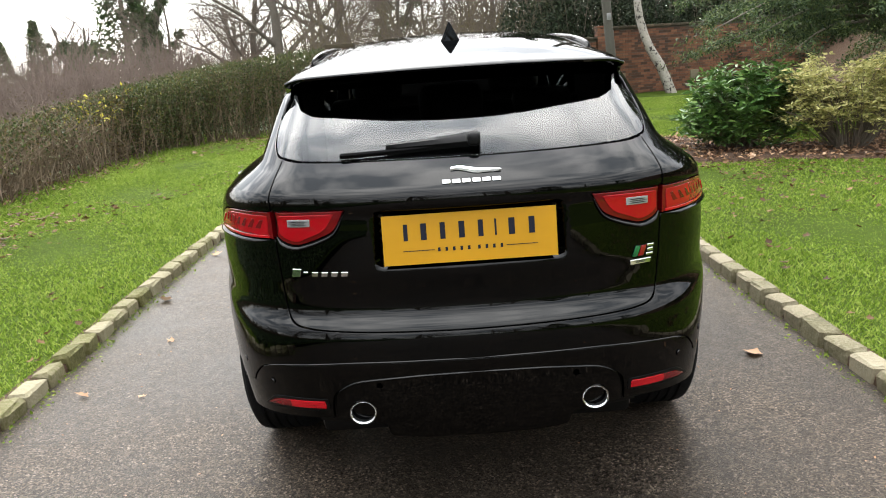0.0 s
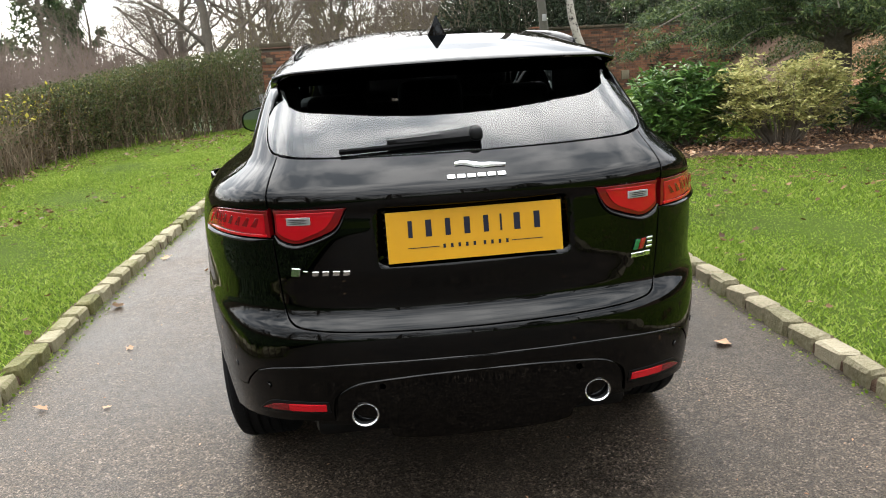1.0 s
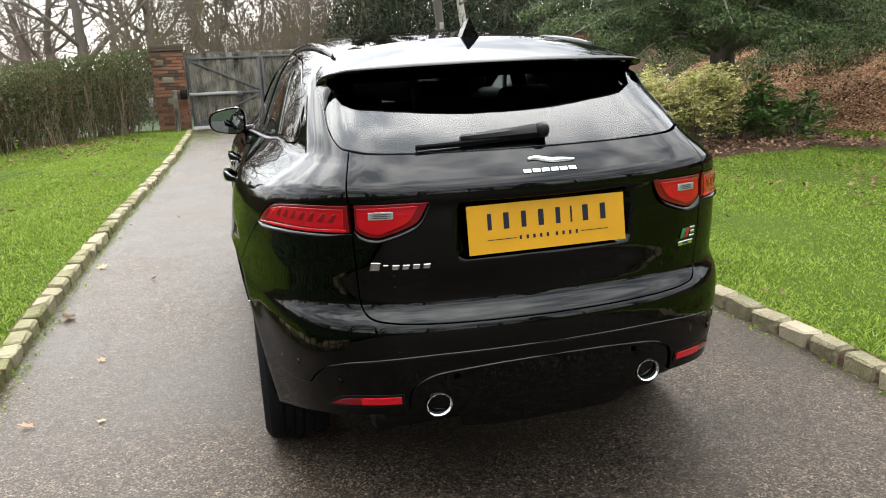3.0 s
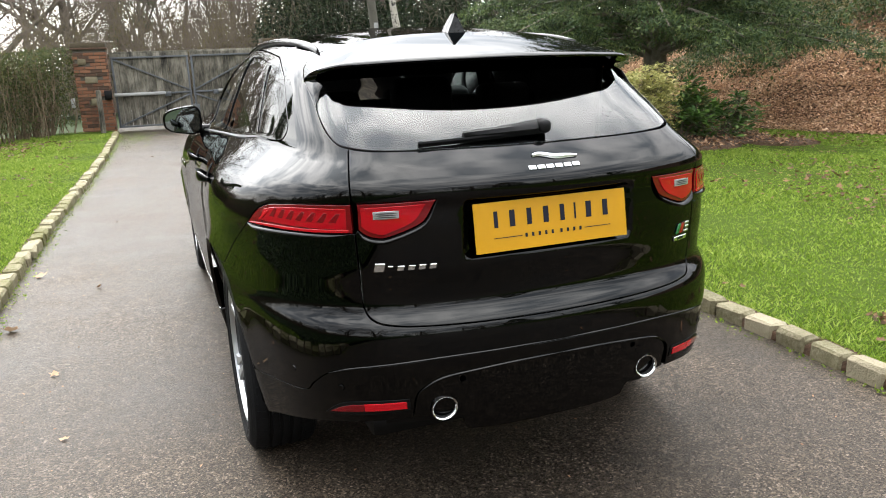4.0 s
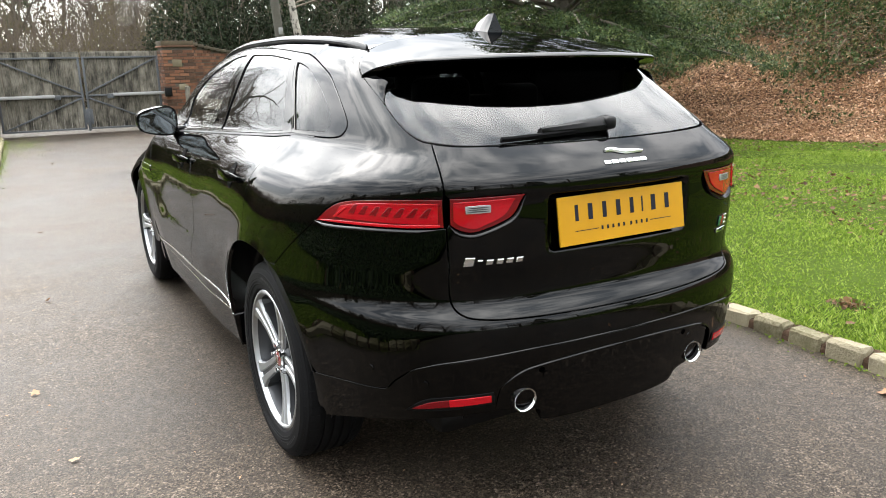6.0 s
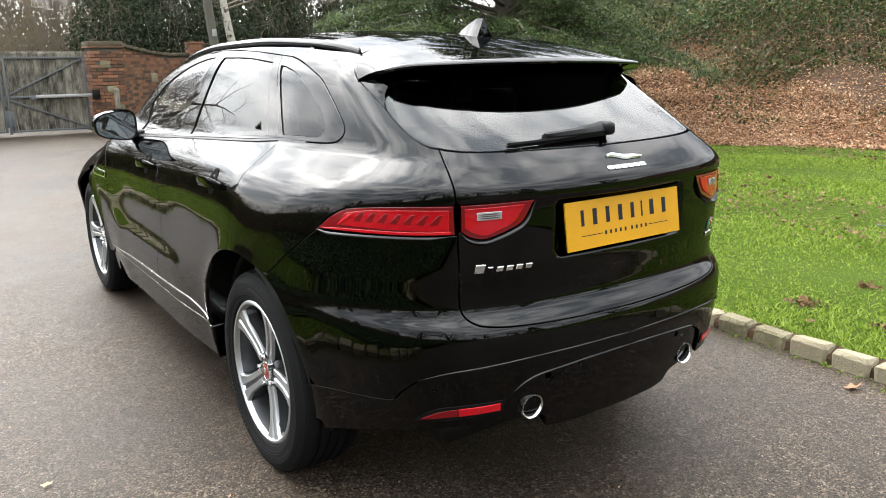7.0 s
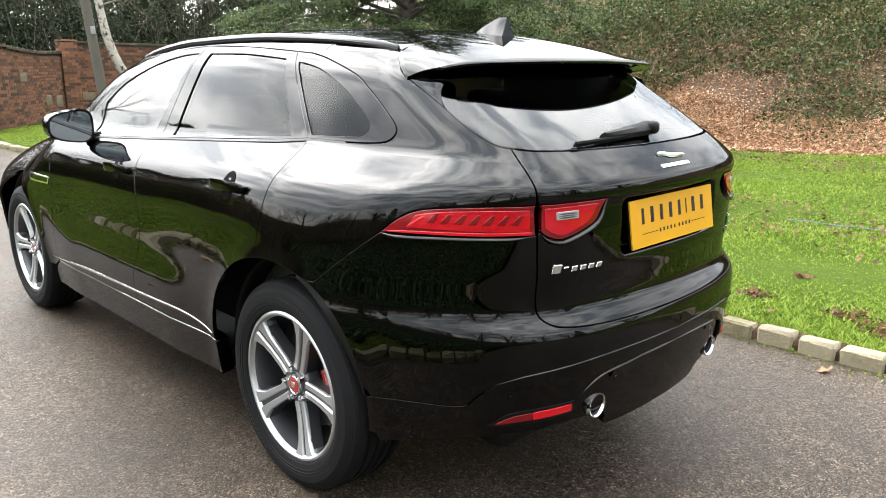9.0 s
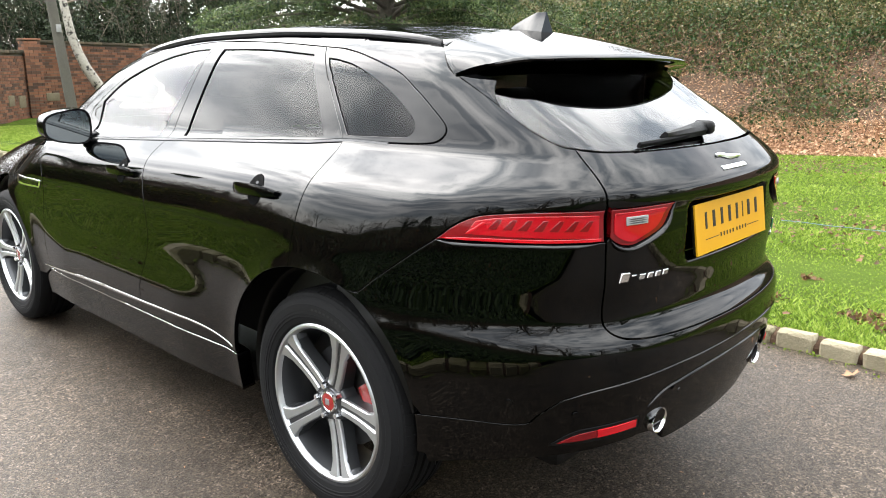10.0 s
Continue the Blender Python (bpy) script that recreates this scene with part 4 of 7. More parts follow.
def bare_tree(lab, height, radius, seed, ivy=0, top=4, split=(7, 5, 5, 4), spread=0.75, bark=None, lean=(0, 0, 1), droop=0.0, twig=None, leaf_mat=None, ivy_to=0.6):
    r = np.random.default_rng(seed)
    t = thing("tree", lab, "tree")
    so, tips = (Soup(), Soup()), []
    d = np.array(lean, float)
    grow(so, tips, np.zeros(3) - np.array([0, 0, 0.3]), d / np.linalg.norm(d), height * 0.62, radius, 0, top, r, droop, split, spread)
    v, f = so[0].arrays()
    piece("trunk", v, f, bark or BARK, t, "", True)
    v, f = so[1].arrays()
    tagged(piece("crown", v, f, twig or TWIG, t, "", False), "thin bare twigs")
    if ivy:
        tv = so[0].arrays()[0]
        tv = tv[tv[:, 2] < height * ivy_to]
        k = r.integers(0, len(tv), ivy)
        pos = tv[k] + r.normal(0, 0.10 + 0.006 * height, (ivy, 3))
        soup_piece("ivy", *leaf_field(r, pos, 0.16, 0.75, 0.9), leaf_mat or IVY, t, "dark green ivy")
    return t


def set_at(tree, x, y, z=0.0, turn=0.0, size=1.0):
    tree.matrix_basis = pose(x, y, z, 0, 0, turn) @ Matrix.Scale(size * (0.72 if x < -8 else 0.8), 4)
    return tree


def another(tree, x, y, z=0.0, turn=0.0, size=1.0):
    # trees beyond the western field and behind are lower
    if x < -29.5:
        size *= 0.5 if y > 34 else 0.85
    elif x < -8:
        size *= 0.72
    c = copy_thing(tree, Matrix())
    c.matrix_basis = pose(x, y, z, 0, 0, turn) @ Matrix.Scale(size, 4)
    return c


def land(x):
    return -0.14 - 0.10 * min(max(-6.5 - x, 0), 26)


oak = set_at(bare_tree("large bare oak with spreading grey limbs", 13.0, 0.30, 11, 0, 4, (9, 6, 6, 5), 0.85), -5.5, 27.0, land(-5.5), 20)
ash = set_at(bare_tree("tall bare ash tree with fine upswept twigs", 14.0, 0.17, 5, 0, 4, (8, 6, 5, 4), 0.6), -14.2, 41.0, land(-14.2), 60)
clad = set_at(bare_tree("bare tree with a trunk thick with ivy", 14.0, 0.22, 23, 9000, 4, (7, 5, 5, 4), 0.6, ivy_to=0.5), -19.5, 43.0, land(-19.5), 0)
tower = set_at(bare_tree("tall tree smothered in dark ivy", 13.0, 0.24, 29, 26000, 3, (13, 7, 5, 4), 0.42, ivy_to=1.1), -15.0, 41.5, land(-15.0), 0)
brush = set_at(bare_tree("many-stemmed bare tree with a haze of fine twigs", 8.5, 0.09, 77, 0, 4, (11, 7, 6, 5), 0.7), -7.5, 33, land(-7.5), 0)
for x, y, tn, s in ((-12.5, 34, 40, 1.0), (-17.5, 36, 130, 1.0), (-22.5, 39, 10, 1.1), (-27, 42, 70, 1.1), (-3.8, 30, 200, 0.9), (-1.0, 29, 20, 0.8), (1.4, 28, 100, 0.85), (3.2, 30, 300, 0.9), (5.2, 31, 60, 1.1), (8.5, 29, 10, 1.1), (12, 28, 90, 1.1), (-10, 40, 0, 1.2), (-5, 38, 45, 1.2), (0, 39, 90, 1.2), (-31, 33, 10, 1.1), (-34, 18, 50, 1.1), (-38, 2, 90, 1.1), (-35, -8, 10, 1.1), (-12, -30, 0, 1.1), (6, -32, 0, 1.1),(24, 12, 0, 0.8)):
    another(brush, x, y, land(x) if x < 15 else 2.6, tn, s)
for x, y, tn, s in ((-21.6, 41.5, 90, 0.62), (-23.2, 43.0, 200, 0.55), (4.4, 27.0, 30, 0.9), (8.0, 27.5, 140, 0.95), (11.0, 27.0, 260, 0.9), (14.5, 26.0, 10, 0.95)):
    another(tower, x, y, land(x), tn, s)
slim = set_at(bare_tree("slender bare tree among others", 11.0, 0.09, 41, 0, 4, (8, 5, 5, 4), 0.65), 2.0, 30.0, -0.1, 0)
for x, y, tn, s in ((-21.5, 45, 100, 1.05), (-17.0, 44, 200, 0.8), (-1.8, 36, 30, 0.9), (10.5, 30, 250, 1.0), (14.5, 27, 10, 0.9), (20, 24, 70, 1.0), (-30, 40, 300, 1.0), (-38, 12, 20, 1.0), (-40, -6, 140, 1.1), (20, -22, 90, 1.0), (-9, -30, 15, 1.0)):
    another(clad, x, y, land(x), tn, s)
for x, y, tn, s in ((-9.5, 37, 100, 0.9), (-3.6, 31.5, 150, 0.8), (-8.0, 33.0, 250, 0.7), (6.5, 34, 10, 0.95), (-34, 22, 60, 1.0), (-42, 4, 0, 1.15), (-36, -14, 220, 1.0), (-9.5, -12.5, 70, 1.0), (-14.0, -7.5, 190, 1.15), (-9.2, -5.2, 250, 1.15), (-7.0, -9.0, 35, 0.85), (-17.0, -2.0, 20, 1.0), (-3.0, -17.0, 310, 0.8), (3.5, -18.0, 150, 0.75), (-4, -34, 20, 1.1), (9, -30, 130, 1.0),(33, 8, 40, 0.9)):
    another(oak, x, y, land(x), tn, s)
for x, y, tn, s in ((-11.0, 45, 10, 0.9), (-24.5, 47, 200, 0.9), (-6.8, 44, 80, 0.95), (3.5, 42, 140, 1.0), (-33, 30, 30, 1.0), (-39, 17, 90, 0.9), (-37, 8, 160, 0.85), (-44, 14, 0, 1.1), (-36, -2, 250, 0.9), (-33, -22, 80, 1.0), (-16, -28, 120, 1.0), (3, -28, 10, 0.95), (15, -27, 60, 1.0)):
    another(ash, x, y, land(x), tn, s)
for x, y, tn, s in ((-1.0, 27, 40, 1.0), (0.6, 33, 90, 1.0), (3.8, 27.5, 200, 1.1), (-3.2, 31, 10, 0.9), (5.6, 26.5, 280, 1.0), (8.2, 25.5, 30, 1.1), (12.2, 25.2, 130, 1.1), (24, 9, 220, 1.0), (-31, 36, 0, 1.0), (-35, 26, 70, 1.0), (-40, 21, 180, 1.1), (-41, 0, 20, 1.0)):
    another(slim, x, y, land(x) if x < 9 else float(bank_z(np.array(min(x, 22.0)), np.array(y))) - 0.3 if y < 22 else -0.1, tn, s)

# birch and pole by the wall
birch = thing("birch_tree", "leaning white-barked birch in front of the wall", "tree", (7.1, 20.6, 0))
so, tips = (Soup(), Soup()), []
tr = [np.array(q, float) for q in ((0.08, 0, -0.3), (0.05, 0, 0.0), (-0.14, 0, 0.48), (-0.31, 0, 0.88), (-0.58, 0, 1.30), (-0.76, 0, 1.71), (-0.91, 0, 2.20), (-1.00, 0, 2.80), (-1.15, 0.1, 4.2), (-1.2, 0.2, 5.6), (-1.3, 0.2, 7.4))]
so[0].tube(tr, [0.17, 0.16, 0.145, 0.135, 0.135, 0.12, 0.115, 0.105, 0.085, 0.06, 0.02], 12)
r9 = np.random.default_rng(9)
for k in range(14):
    i = 7 + k % 3
    q = tr[i] + (tr[i + 1] - tr[i]) * r9.uniform(0, 1)
    a = r9.uniform(0, 2 * math.pi)
    grow(so, tips, q, np.array([math.cos(a), math.sin(a), 0.5]), 1.9, 0.03, 2, 4, r9, 0.10, (6, 5, 6, 5), 0.7)
v, f = so[0].arrays()
piece("trunk", v, f, BIRCHBARK, birch, "white peeling bark", True)
v, f = so[1].arrays()
piece("crown", v, f, TWIG, birch, "thin bare twigs")
pole = thing("telegraph_pole", "grey weathered wooden pole beside the birch", "pole", (4.34, 16.62, 0))
so = Soup()
so.tube([(0.197, 0, -0.3), (0.035, 0, 1.5), (-0.19, 0, 4.0), (-0.50, 0, 7.5)], [0.115, 0.11, 0.10, 0.09], 14)
v, f = so.arrays()
piece("pole_shaft", v, f, POLEWOOD, pole, "", True)
part("pole_plate", box_bm((0.10, 0.02, 0.16), (-0.02, -0.115, 2.2), 0.004), RAMGREY, pole)

# spreading conifer over the bed
con = thing("conifer", "wide dark green conifer with drooping feathery boughs", "tree", (7.1, 9.2, 0))
rc = np.random.default_rng(3)
so = Soup()
so.tube([(0, 0, -0.2), (0.02, 0, 0.4), (0.05, 0.02, 1.2), (0.0, 0.1, 3.0), (0, 0.1, 6.0), (0, 0.1, 8.5)], [0.30, 0.24, 0.20, 0.15, 0.08, 0.02], 12)
v, f = so.arrays()
piece("trunk", v, f, BARK, con, "", True)
so = Soup()
bough, need = [], []
for k in range(150):
    h = 1.30 + 6.3 * (k / 150) ** 1.25
    a = k * 2.399 + rc.normal(0, 0.2)
    L = (4.15 - 0.45 * h) * rc.uniform(0.72, 1.08)
    if L < 0.5:
        continue
    pts = []
    for t in np.linspace(0, 1, 7):
        rad = L * t
        pts.append(np.array([math.cos(a + 0.10 * t) * rad, math.sin(a + 0.10 * t) * rad, h + 0.42 * rad * (1 - 0.62 * t) - 0.18 * rad * t + 0.02 * rc.normal()]))
    so.tube(pts, [0.045 - 0.038 * t for t in np.linspace(0, 1, 7)], 5)
    # side twigs carry flat sprays
    for j in range(int(13 * L)):
        t = rc.uniform(0.22, 1.0)
        i = min(int(t * 6), 5)
        q = pts[i] + (pts[i + 1] - pts[i]) * (t * 6 - i)
        b = a + rc.choice((-1, 1)) * rc.uniform(0.5, 1.2)
        tl = rc.uniform(0.35, 0.85) * (1.15 - 0.45 * t)
        tip = q + np.array([math.cos(b) * tl, math.sin(b) * tl, -0.10 * tl + rc.normal(0, 0.06)])
        bough.append((q, tip))
        m = 56
        u = rc.uniform(0, 1, m)[:, None]
        need.append(np.concatenate([q + (tip - q) * u + rc.normal(0, 0.036, (m, 3)) * np.array([1.4, 1.4, 1.0]) - np.array([0, 0, 0.06]) * u, np.tile((tip - q) / tl, (m, 1))], 1))
v, f = so.arrays()
tagged(piece("limb_tangle", v, f, BARK, con, "", True), kind="stuff")
nd = np.concatenate(need)
soup_piece("foliage", *leaf_field(rc, nd[:, :3], 0.085, 0.22, 0.5, 0.1, nd[:, 3:] * 0.45 + np.array([0, 0, -0.15])), YEW, con, "feathery dark green sprays")


# shrubs
def shrub(name, lab, at, rx, ry, h, n, size, aspect, mat, stems, seed, low=0.25, whorl=7, category="shrub"):
    r = np.random.default_rng(seed)
    t = thing(name, lab, category, at)
    so = Soup()
    ends = []
    for k in range(stems):
        a, rad = r.uniform(0, 2 * math.pi), r.uniform(0.2, 1.0) ** 0.6
        zc = h * (low + (1 - low) * r.uniform(0.25, 1.0) * math.sqrt(max(0.05, 1 - 0.55 * rad * rad)))
        end = np.array([math.cos(a) * rad * rx, math.sin(a) * rad * ry, zc])
        root = np.array([math.cos(a) * 0.16 * rx, math.sin(a) * 0.16 * ry, -0.03])
        mid = root * 0.45 + end * 0.55 + np.array([0, 0, 0.06]) + r.normal(0, 0.05, 3)
        so.tube([root, (root * 0.7 + mid * 0.3) + r.normal(0, 0.02, 3), mid, end], [0.011, 0.008, 0.006, 0.003], 4)
        for _ in range(3):
            e2 = mid + (end - mid) * r.uniform(0.1, 0.9) + r.normal(0, 0.11, 3) * np.array([rx, ry, 0.8])
            so.tube([mid, (mid + e2) / 2 + r.normal(0, 0.02, 3), e2], [0.006, 0.004, 0.002], 3)
            ends.append(e2)
        ends.append(end)
    v, f = so.arrays()
    tagged(piece("stem_tangle", v, f, TWIG, t, "", True), kind="stuff")
    ends = np.array(ends)
    e = ends[r.integers(0, len(ends), n // whorl)]
    e = e + r.normal(0, 0.05, e.shape)
    pos = np.repeat(e, whorl, 0)
    fan = np.tile(np.arange(whorl), len(e)) * 2 * math.pi / whorl + np.repeat(r.uniform(0, 6, len(e)), whorl)
    face = np.stack([np.cos(fan) * 2.2, np.sin(fan) * 2.2, r.normal(0.35, 0.55, len(fan))], -1)
    soup_piece("leaves", *leaf_field(r, pos + face * 0.008, size, aspect, 0.5, 0.25, face), mat, t)
    return t


shrub("rhododendron_bush", "dense glossy green rhododendron in the bed", (4.0, 7.85, 0.08), 0.74, 0.6, 1.22, 9000, 0.125, 0.36, RHODO, 90, 51, 0.02)
shrub("variegated_shrub", "leggy shrub with pale yellow variegated leaves", (5.15, 7.25, 0.08), 0.86, 0.65, 1.20, 13500, 0.068, 0.42, VARIEG, 150, 52, 0.28, 7)
shrub("rhododendron_bush", "loose green rhododendron round the conifer trunk", (6.45, 7.75, 0.08), 0.62, 0.5, 0.98, 1500, 0.15, 0.34, RHODO, 34, 53, 0.08)
shrub("rhododendron_bush", "low rhododendron with long drooping leaves", (7.25, 7.6, 0.08), 0.6, 0.45, 0.75, 900, 0.15, 0.34, RHODO, 22, 54, 0.05)


# hedge along the far side of the lawn
def hedge_top(y):
    return np.interp(y, [-14, 4, 7.6, 9.2, 11.3, 13.5, 15.2, 17.2], [0.95, 0.9, 0.96, 1.06, 1.22, 1.45, 1.68, 1.88])


hedge = thing("hedge", "tangled bare hedge, greener and taller by the gate", "hedge", (0, 0, 0))
so = Soup()
rh = np.random.default_rng(17)
for k in range(2300):
    y = rh.uniform(-6, 17.0)
    x = float(HEDGE_X(y)) - 0.45 + rh.normal(0, 0.24)
    h = float(hedge_top(y)) * rh.uniform(0.55, 1.04)
    p = np.array([x, y, -0.05])
    pts = [p]
    for i in range(3):
        p = p + np.array([rh.normal(0, 0.09), rh.normal(0, 0.10), h / 3])
        pts.append(p)
    so.tube(pts, [0.010, 0.008, 0.006, 0.003], 4)
    for _ in range(3):
        q = pts[rh.integers(1, 4)]
        so.tube([q, q + np.array([rh.normal(0, 0.16), rh.normal(0, 0.16), rh.uniform(0.02, 0.22)])], [0.004, 0.002], 3)
v, f = so.arrays()
tagged(piece("stem_tangle", v, f, HEDGETWIG, hedge, "grey-brown bare hedge stems"), kind="stuff")


def hedge_leaves(n, y0, y1, mat, size, name, lab, low=0.15, bias=1.0, wide=0.30):
    y = y0 + (y1 - y0) * rh.uniform(0, 1, n)
    x = HEDGE_X(y) - 0.45 + rh.normal(0, wide, n)
    z = hedge_top(y) * (low + (1.02 - low) * rh.uniform(0, 1, n) ** bias)
    soup_piece(name, *leaf_field(rh, np.stack([x, y, z], -1), size, 0.6, 0.8), mat, hedge, lab)


hedge_leaves(52000, 12.0, 17.4, HEDGE, 0.045, "green_leaves", "small dark green hedge leaves", 0.1, 0.75)
hedge_leaves(9000, 3.0, 13.0, HEDGE, 0.05, "green_leaves", "sparse green leaves", 0.3, 0.6)
hedge_leaves(11000, -6.0, 13.5, BROWNLEAF, 0.05, "withered_leaves", "withered brown leaves", 0.12, 0.9)
hedge_leaves(9000, 11.0, 17.0, BROWNLEAF, 0.042, "withered_leaves", "withered brown leaves", 0.1, 0.9)
hedge_leaves(120, 10.6, 13.0, GOLDLEAF, 0.105, "yellow_leaves", "bright yellow leaves", 0.62, 1.0, 0.2)
hedge_leaves(70, 5.0, 7.4, GOLDLEAF, 0.06, "yellow_leaves", "yellow leaves", 0.6, 1.0, 0.2)


# thickets, far hedges and evergreen masses
def thicket(name, lab, cat, boxes, twigs, leaves, mat, size, seed, stem=TWIG):
    r = np.random.default_rng(seed)
    t = thing(name, lab, cat)
    w = np.array([b[3] * b[4] for b in boxes], float)
    pick = r.choice(len(boxes), twigs + leaves, p=w / w.sum())
    B = np.array(boxes)
    a, rad = r.uniform(0, 2 * math.pi, len(pick)), np.sqrt(r.uniform(0, 1, len(pick)))
    bb = B[pick]
    x, y = bb[:, 0] + np.cos(a) * rad * bb[:, 3], bb[:, 1] + np.sin(a) * rad * bb[:, 4]
    hh = bb[:, 5] * np.sqrt(np.maximum(0.08, 1 - 0.85 * rad ** 2)) * (0.86 + 0.2 * np.sin(3 * a + bb[:, 0]))
    if twigs:
        so = Soup()
        for i in range(twigs):
            p0 = np.array([x[i], y[i], bb[i, 2]])
            up = np.array([r.normal(0, 0.22), r.normal(0, 0.22), 1.0]) * hh[i] * r.uniform(0.7, 1.1)
            so.tube([p0, p0 + up * 0.5 + r.normal(0, 0.1, 3), p0 + up], [0.016, 0.011, 0.004], 3)
            for _ in range(3):
                q = p0 + up * r.uniform(0.4, 1.0)
                so.tube([q, q + r.normal(0, 0.28, 3) + np.array([0, 0, 0.2])], [0.006, 0.003], 3)
        v, f = so.arrays()
        tagged(piece("stem_tangle", v, f, stem, t), kind="stuff")
    if leaves:
        k = slice(twigs, None)
        z = bb[k, 2] + hh[k] * r.uniform(0.02, 1.0, leaves) ** 0.6
        soup_piece("leaves", *leaf_field(r, np.stack([x[k], y[k], z], -1), size, 0.65, 0.8), mat, t)
    return t


thicket("bramble_thicket", "brown leafless thicket beyond the hedge", "thicket", [(-11.5, 22, land(-11.5), 3.0, 3.5, 3.1), (-13.8, 27, land(-14.5), 3.4, 3.0, 4.2), (-9.8, 26, land(-9), 2.6, 3.5, 3.3), (-8.5, 31, land(-8.5), 3.0, 2.5, 3.2)], 5200, 5000, BROWNLEAF, 0.06, 61, THICKTWIG)
thicket("clipped_hedge", "dark green clipped hedge across the field", "hedge", [(-24 + 2.2 * k, 37 + 0.3 * k, land(-24), 1.6, 0.9, 2.6) for k in range(4)], 0, 16000, IVY, 0.11, 62)
thicket("evergreen_bushes", "dark evergreen bushes behind the garden wall", "bushes", [(3.9 + 1.8 * k, 23.8 + 0.4 * math.sin(2 * k), 0, 1.7, 1.3, 4.3 + 0.7 * math.sin(1.7 * k)) for k in range(8)], 300, 85000, EVERGREEN, 0.105, 63)
thicket("winter_wood", "brown winter woodland behind the garden wall", "woods", [(2.0 + 3.2 * k, 33 + 1.2 * math.sin(2 * k), -0.2, 2.8, 2.2, 7.5 + 1.2 * math.sin(1.9 * k)) for k in range(8)], 3000, 15000, BROWNLEAF, 0.16, 68)
thicket("mixed_bushes", "pale yellowish winter bushes beyond the gate", "bushes", [(-3.5 + 1.8 * k, 25.5 + 0.9 * math.sin(1.3 * k), 0, 1.6, 1.2, 3.9 + 0.7 * math.sin(2.3 * k)) for k in range(5)], 1300, 30000, TANLEAF, 0.06, 64)
thicket("far_wood", "distant brown winter woodland", "woods", [(-60 + 9 * k, 62 + 4 * math.sin(k), land(-60 + 9 * k), 6.0, 4.0, 6.5 + 2.0 * math.sin(2.1 * k)) for k in range(14)], 2600, 16000, BROWNLEAF, 0.22, 65)
thicket("far_wood", "distant winter woodland across the field", "woods", [(-58, -40 + 9 * k, land(-58), 4.0, 6.0, 5.5 + 2.0 * math.sin(1.7 * k)) for k in range(11)], 2000, 14000, BROWNLEAF, 0.22, 66)
thicket("far_wood", "dark winter trees at the back of the garden", "woods", [(-30 + 8 * k, -36 + 2 * math.sin(k), -0.2, 5.5, 3.0, 5.0 + 1.5 * math.sin(2.7 * k)) for k in range(9)], 1600, 20000, IVY, 0.20, 67)
# tall evergreens far off
far_con = thing("conifer", "tall dark conifer across the field", "tree", (-17.2, 43.0, land(-17.2)))
rf = np.random.default_rng(71)
n = 9000
hz = rf.uniform(0, 1, n) ** 1.3
aa, rr = rf.uniform(0, 2 * math.pi, n), np.sqrt(rf.uniform(0.2, 1, n)) * (2.3 * (1 - hz) ** 0.8 + 0.15)
soup_piece("foliage", *leaf_field(rf, np.stack([np.cos(aa) * rr, np.sin(aa) * rr, 1.0 + 11.0 * hz - 0.25 * rr], -1), 0.40, 0.35, 0.4, 0.1), CONIFER, far_con)
so = Soup()
so.tube([(0, 0, -0.2), (0, 0, 12)], [0.3, 0.03], 8)
v, f = so.arrays()
piece("trunk", v, f, BARK, far_con)
for x, y, s in ((-22.9, 44, 0.80), (-25.8, 45.5, 0.72), (-21.4, 45.0, 0.62), (-48, 10, 1.0), (-46, -10, 1.1), (-20, -32, 1.0), (12, -34, 1.2)):
    another(far_con, x, y, land(x), 40 * x, s)

# bank: leaf litter below, ivy and brambles above
n = 230000
y = rng.uniform(-3, 17, n)
reach = np.interp(y, [2, 5, 8.5, 12], [1.0, 1.3, 3.2, 3.4])
d = np.where(rng.uniform(0, 1, n) < 0.66, rng.uniform(0, 1, n) ** 1.15 * reach, rng.uniform(0, 1, n) * 5.5)
x = FOOT(y) + d - 0.1 + rng.normal(0, 0.05, n)
soup_piece("leaf_litter", *leaf_field(rng, np.stack([x, y, bank_z(x, y) + rng.uniform(0.0, 0.045, n)], -1), 0.052, 0.62, 0.34, 0.3), BANKLEAF, None, "thick brown fallen leaves on the bank", "leaves", "stuff")


def clumps(x, y):
    return np.sin(1.1 * x + 0.7 * y) + np.sin(1.9 * y - 0.6 * x + 1.3) + 0.7 * np.sin(3.3 * x + 2.9 * y)


def bank_green(n, mat, size, d0, d1, hmax, name, lab, thr):
    y = rng.uniform(-4, 20, n)
    d = d0 + (d1 - d0) * rng.uniform(0, 1, n) ** 0.85
    d = d - np.interp(y, [2, 5, 8.5], [0.75, 0.55, 0.0])
    x = FOOT(y) + np.maximum(d, 0.1)
    k = clumps(x, y) + rng.normal(0, 0.5, n) + (d - d0) * 0.9 + np.interp(y, [3, 8], [1.0, 0.0]) > thr
    x, y, d = x[k], y[k], d[k]
    m = len(x)
    z = bank_z(x, y) + rng.uniform(0, 1, m) * hmax * np.clip((d - d0 + 0.4) / 1.6, 0.12, 1) * (0.55 + 0.3 * clumps(x * 0.7, y * 0.8))
    soup_piece(name, *leaf_field(rng, np.stack([x, y, np.maximum(z, bank_z(x, y))], -1), size, 0.7, 0.75), mat, None, lab, "undergrowth", "stuff")


bank_green(125000, IVY, 0.075, 0.9, 8.0, 0.85, "ivy_cover", "dark green ivy over the bank", 0.55)
bank_green(150000, BRAMBLE, 0.060, 1.1, 8.0, 1.25, "bramble_cover", "dull green and yellowing brambles on the bank", 0.7)
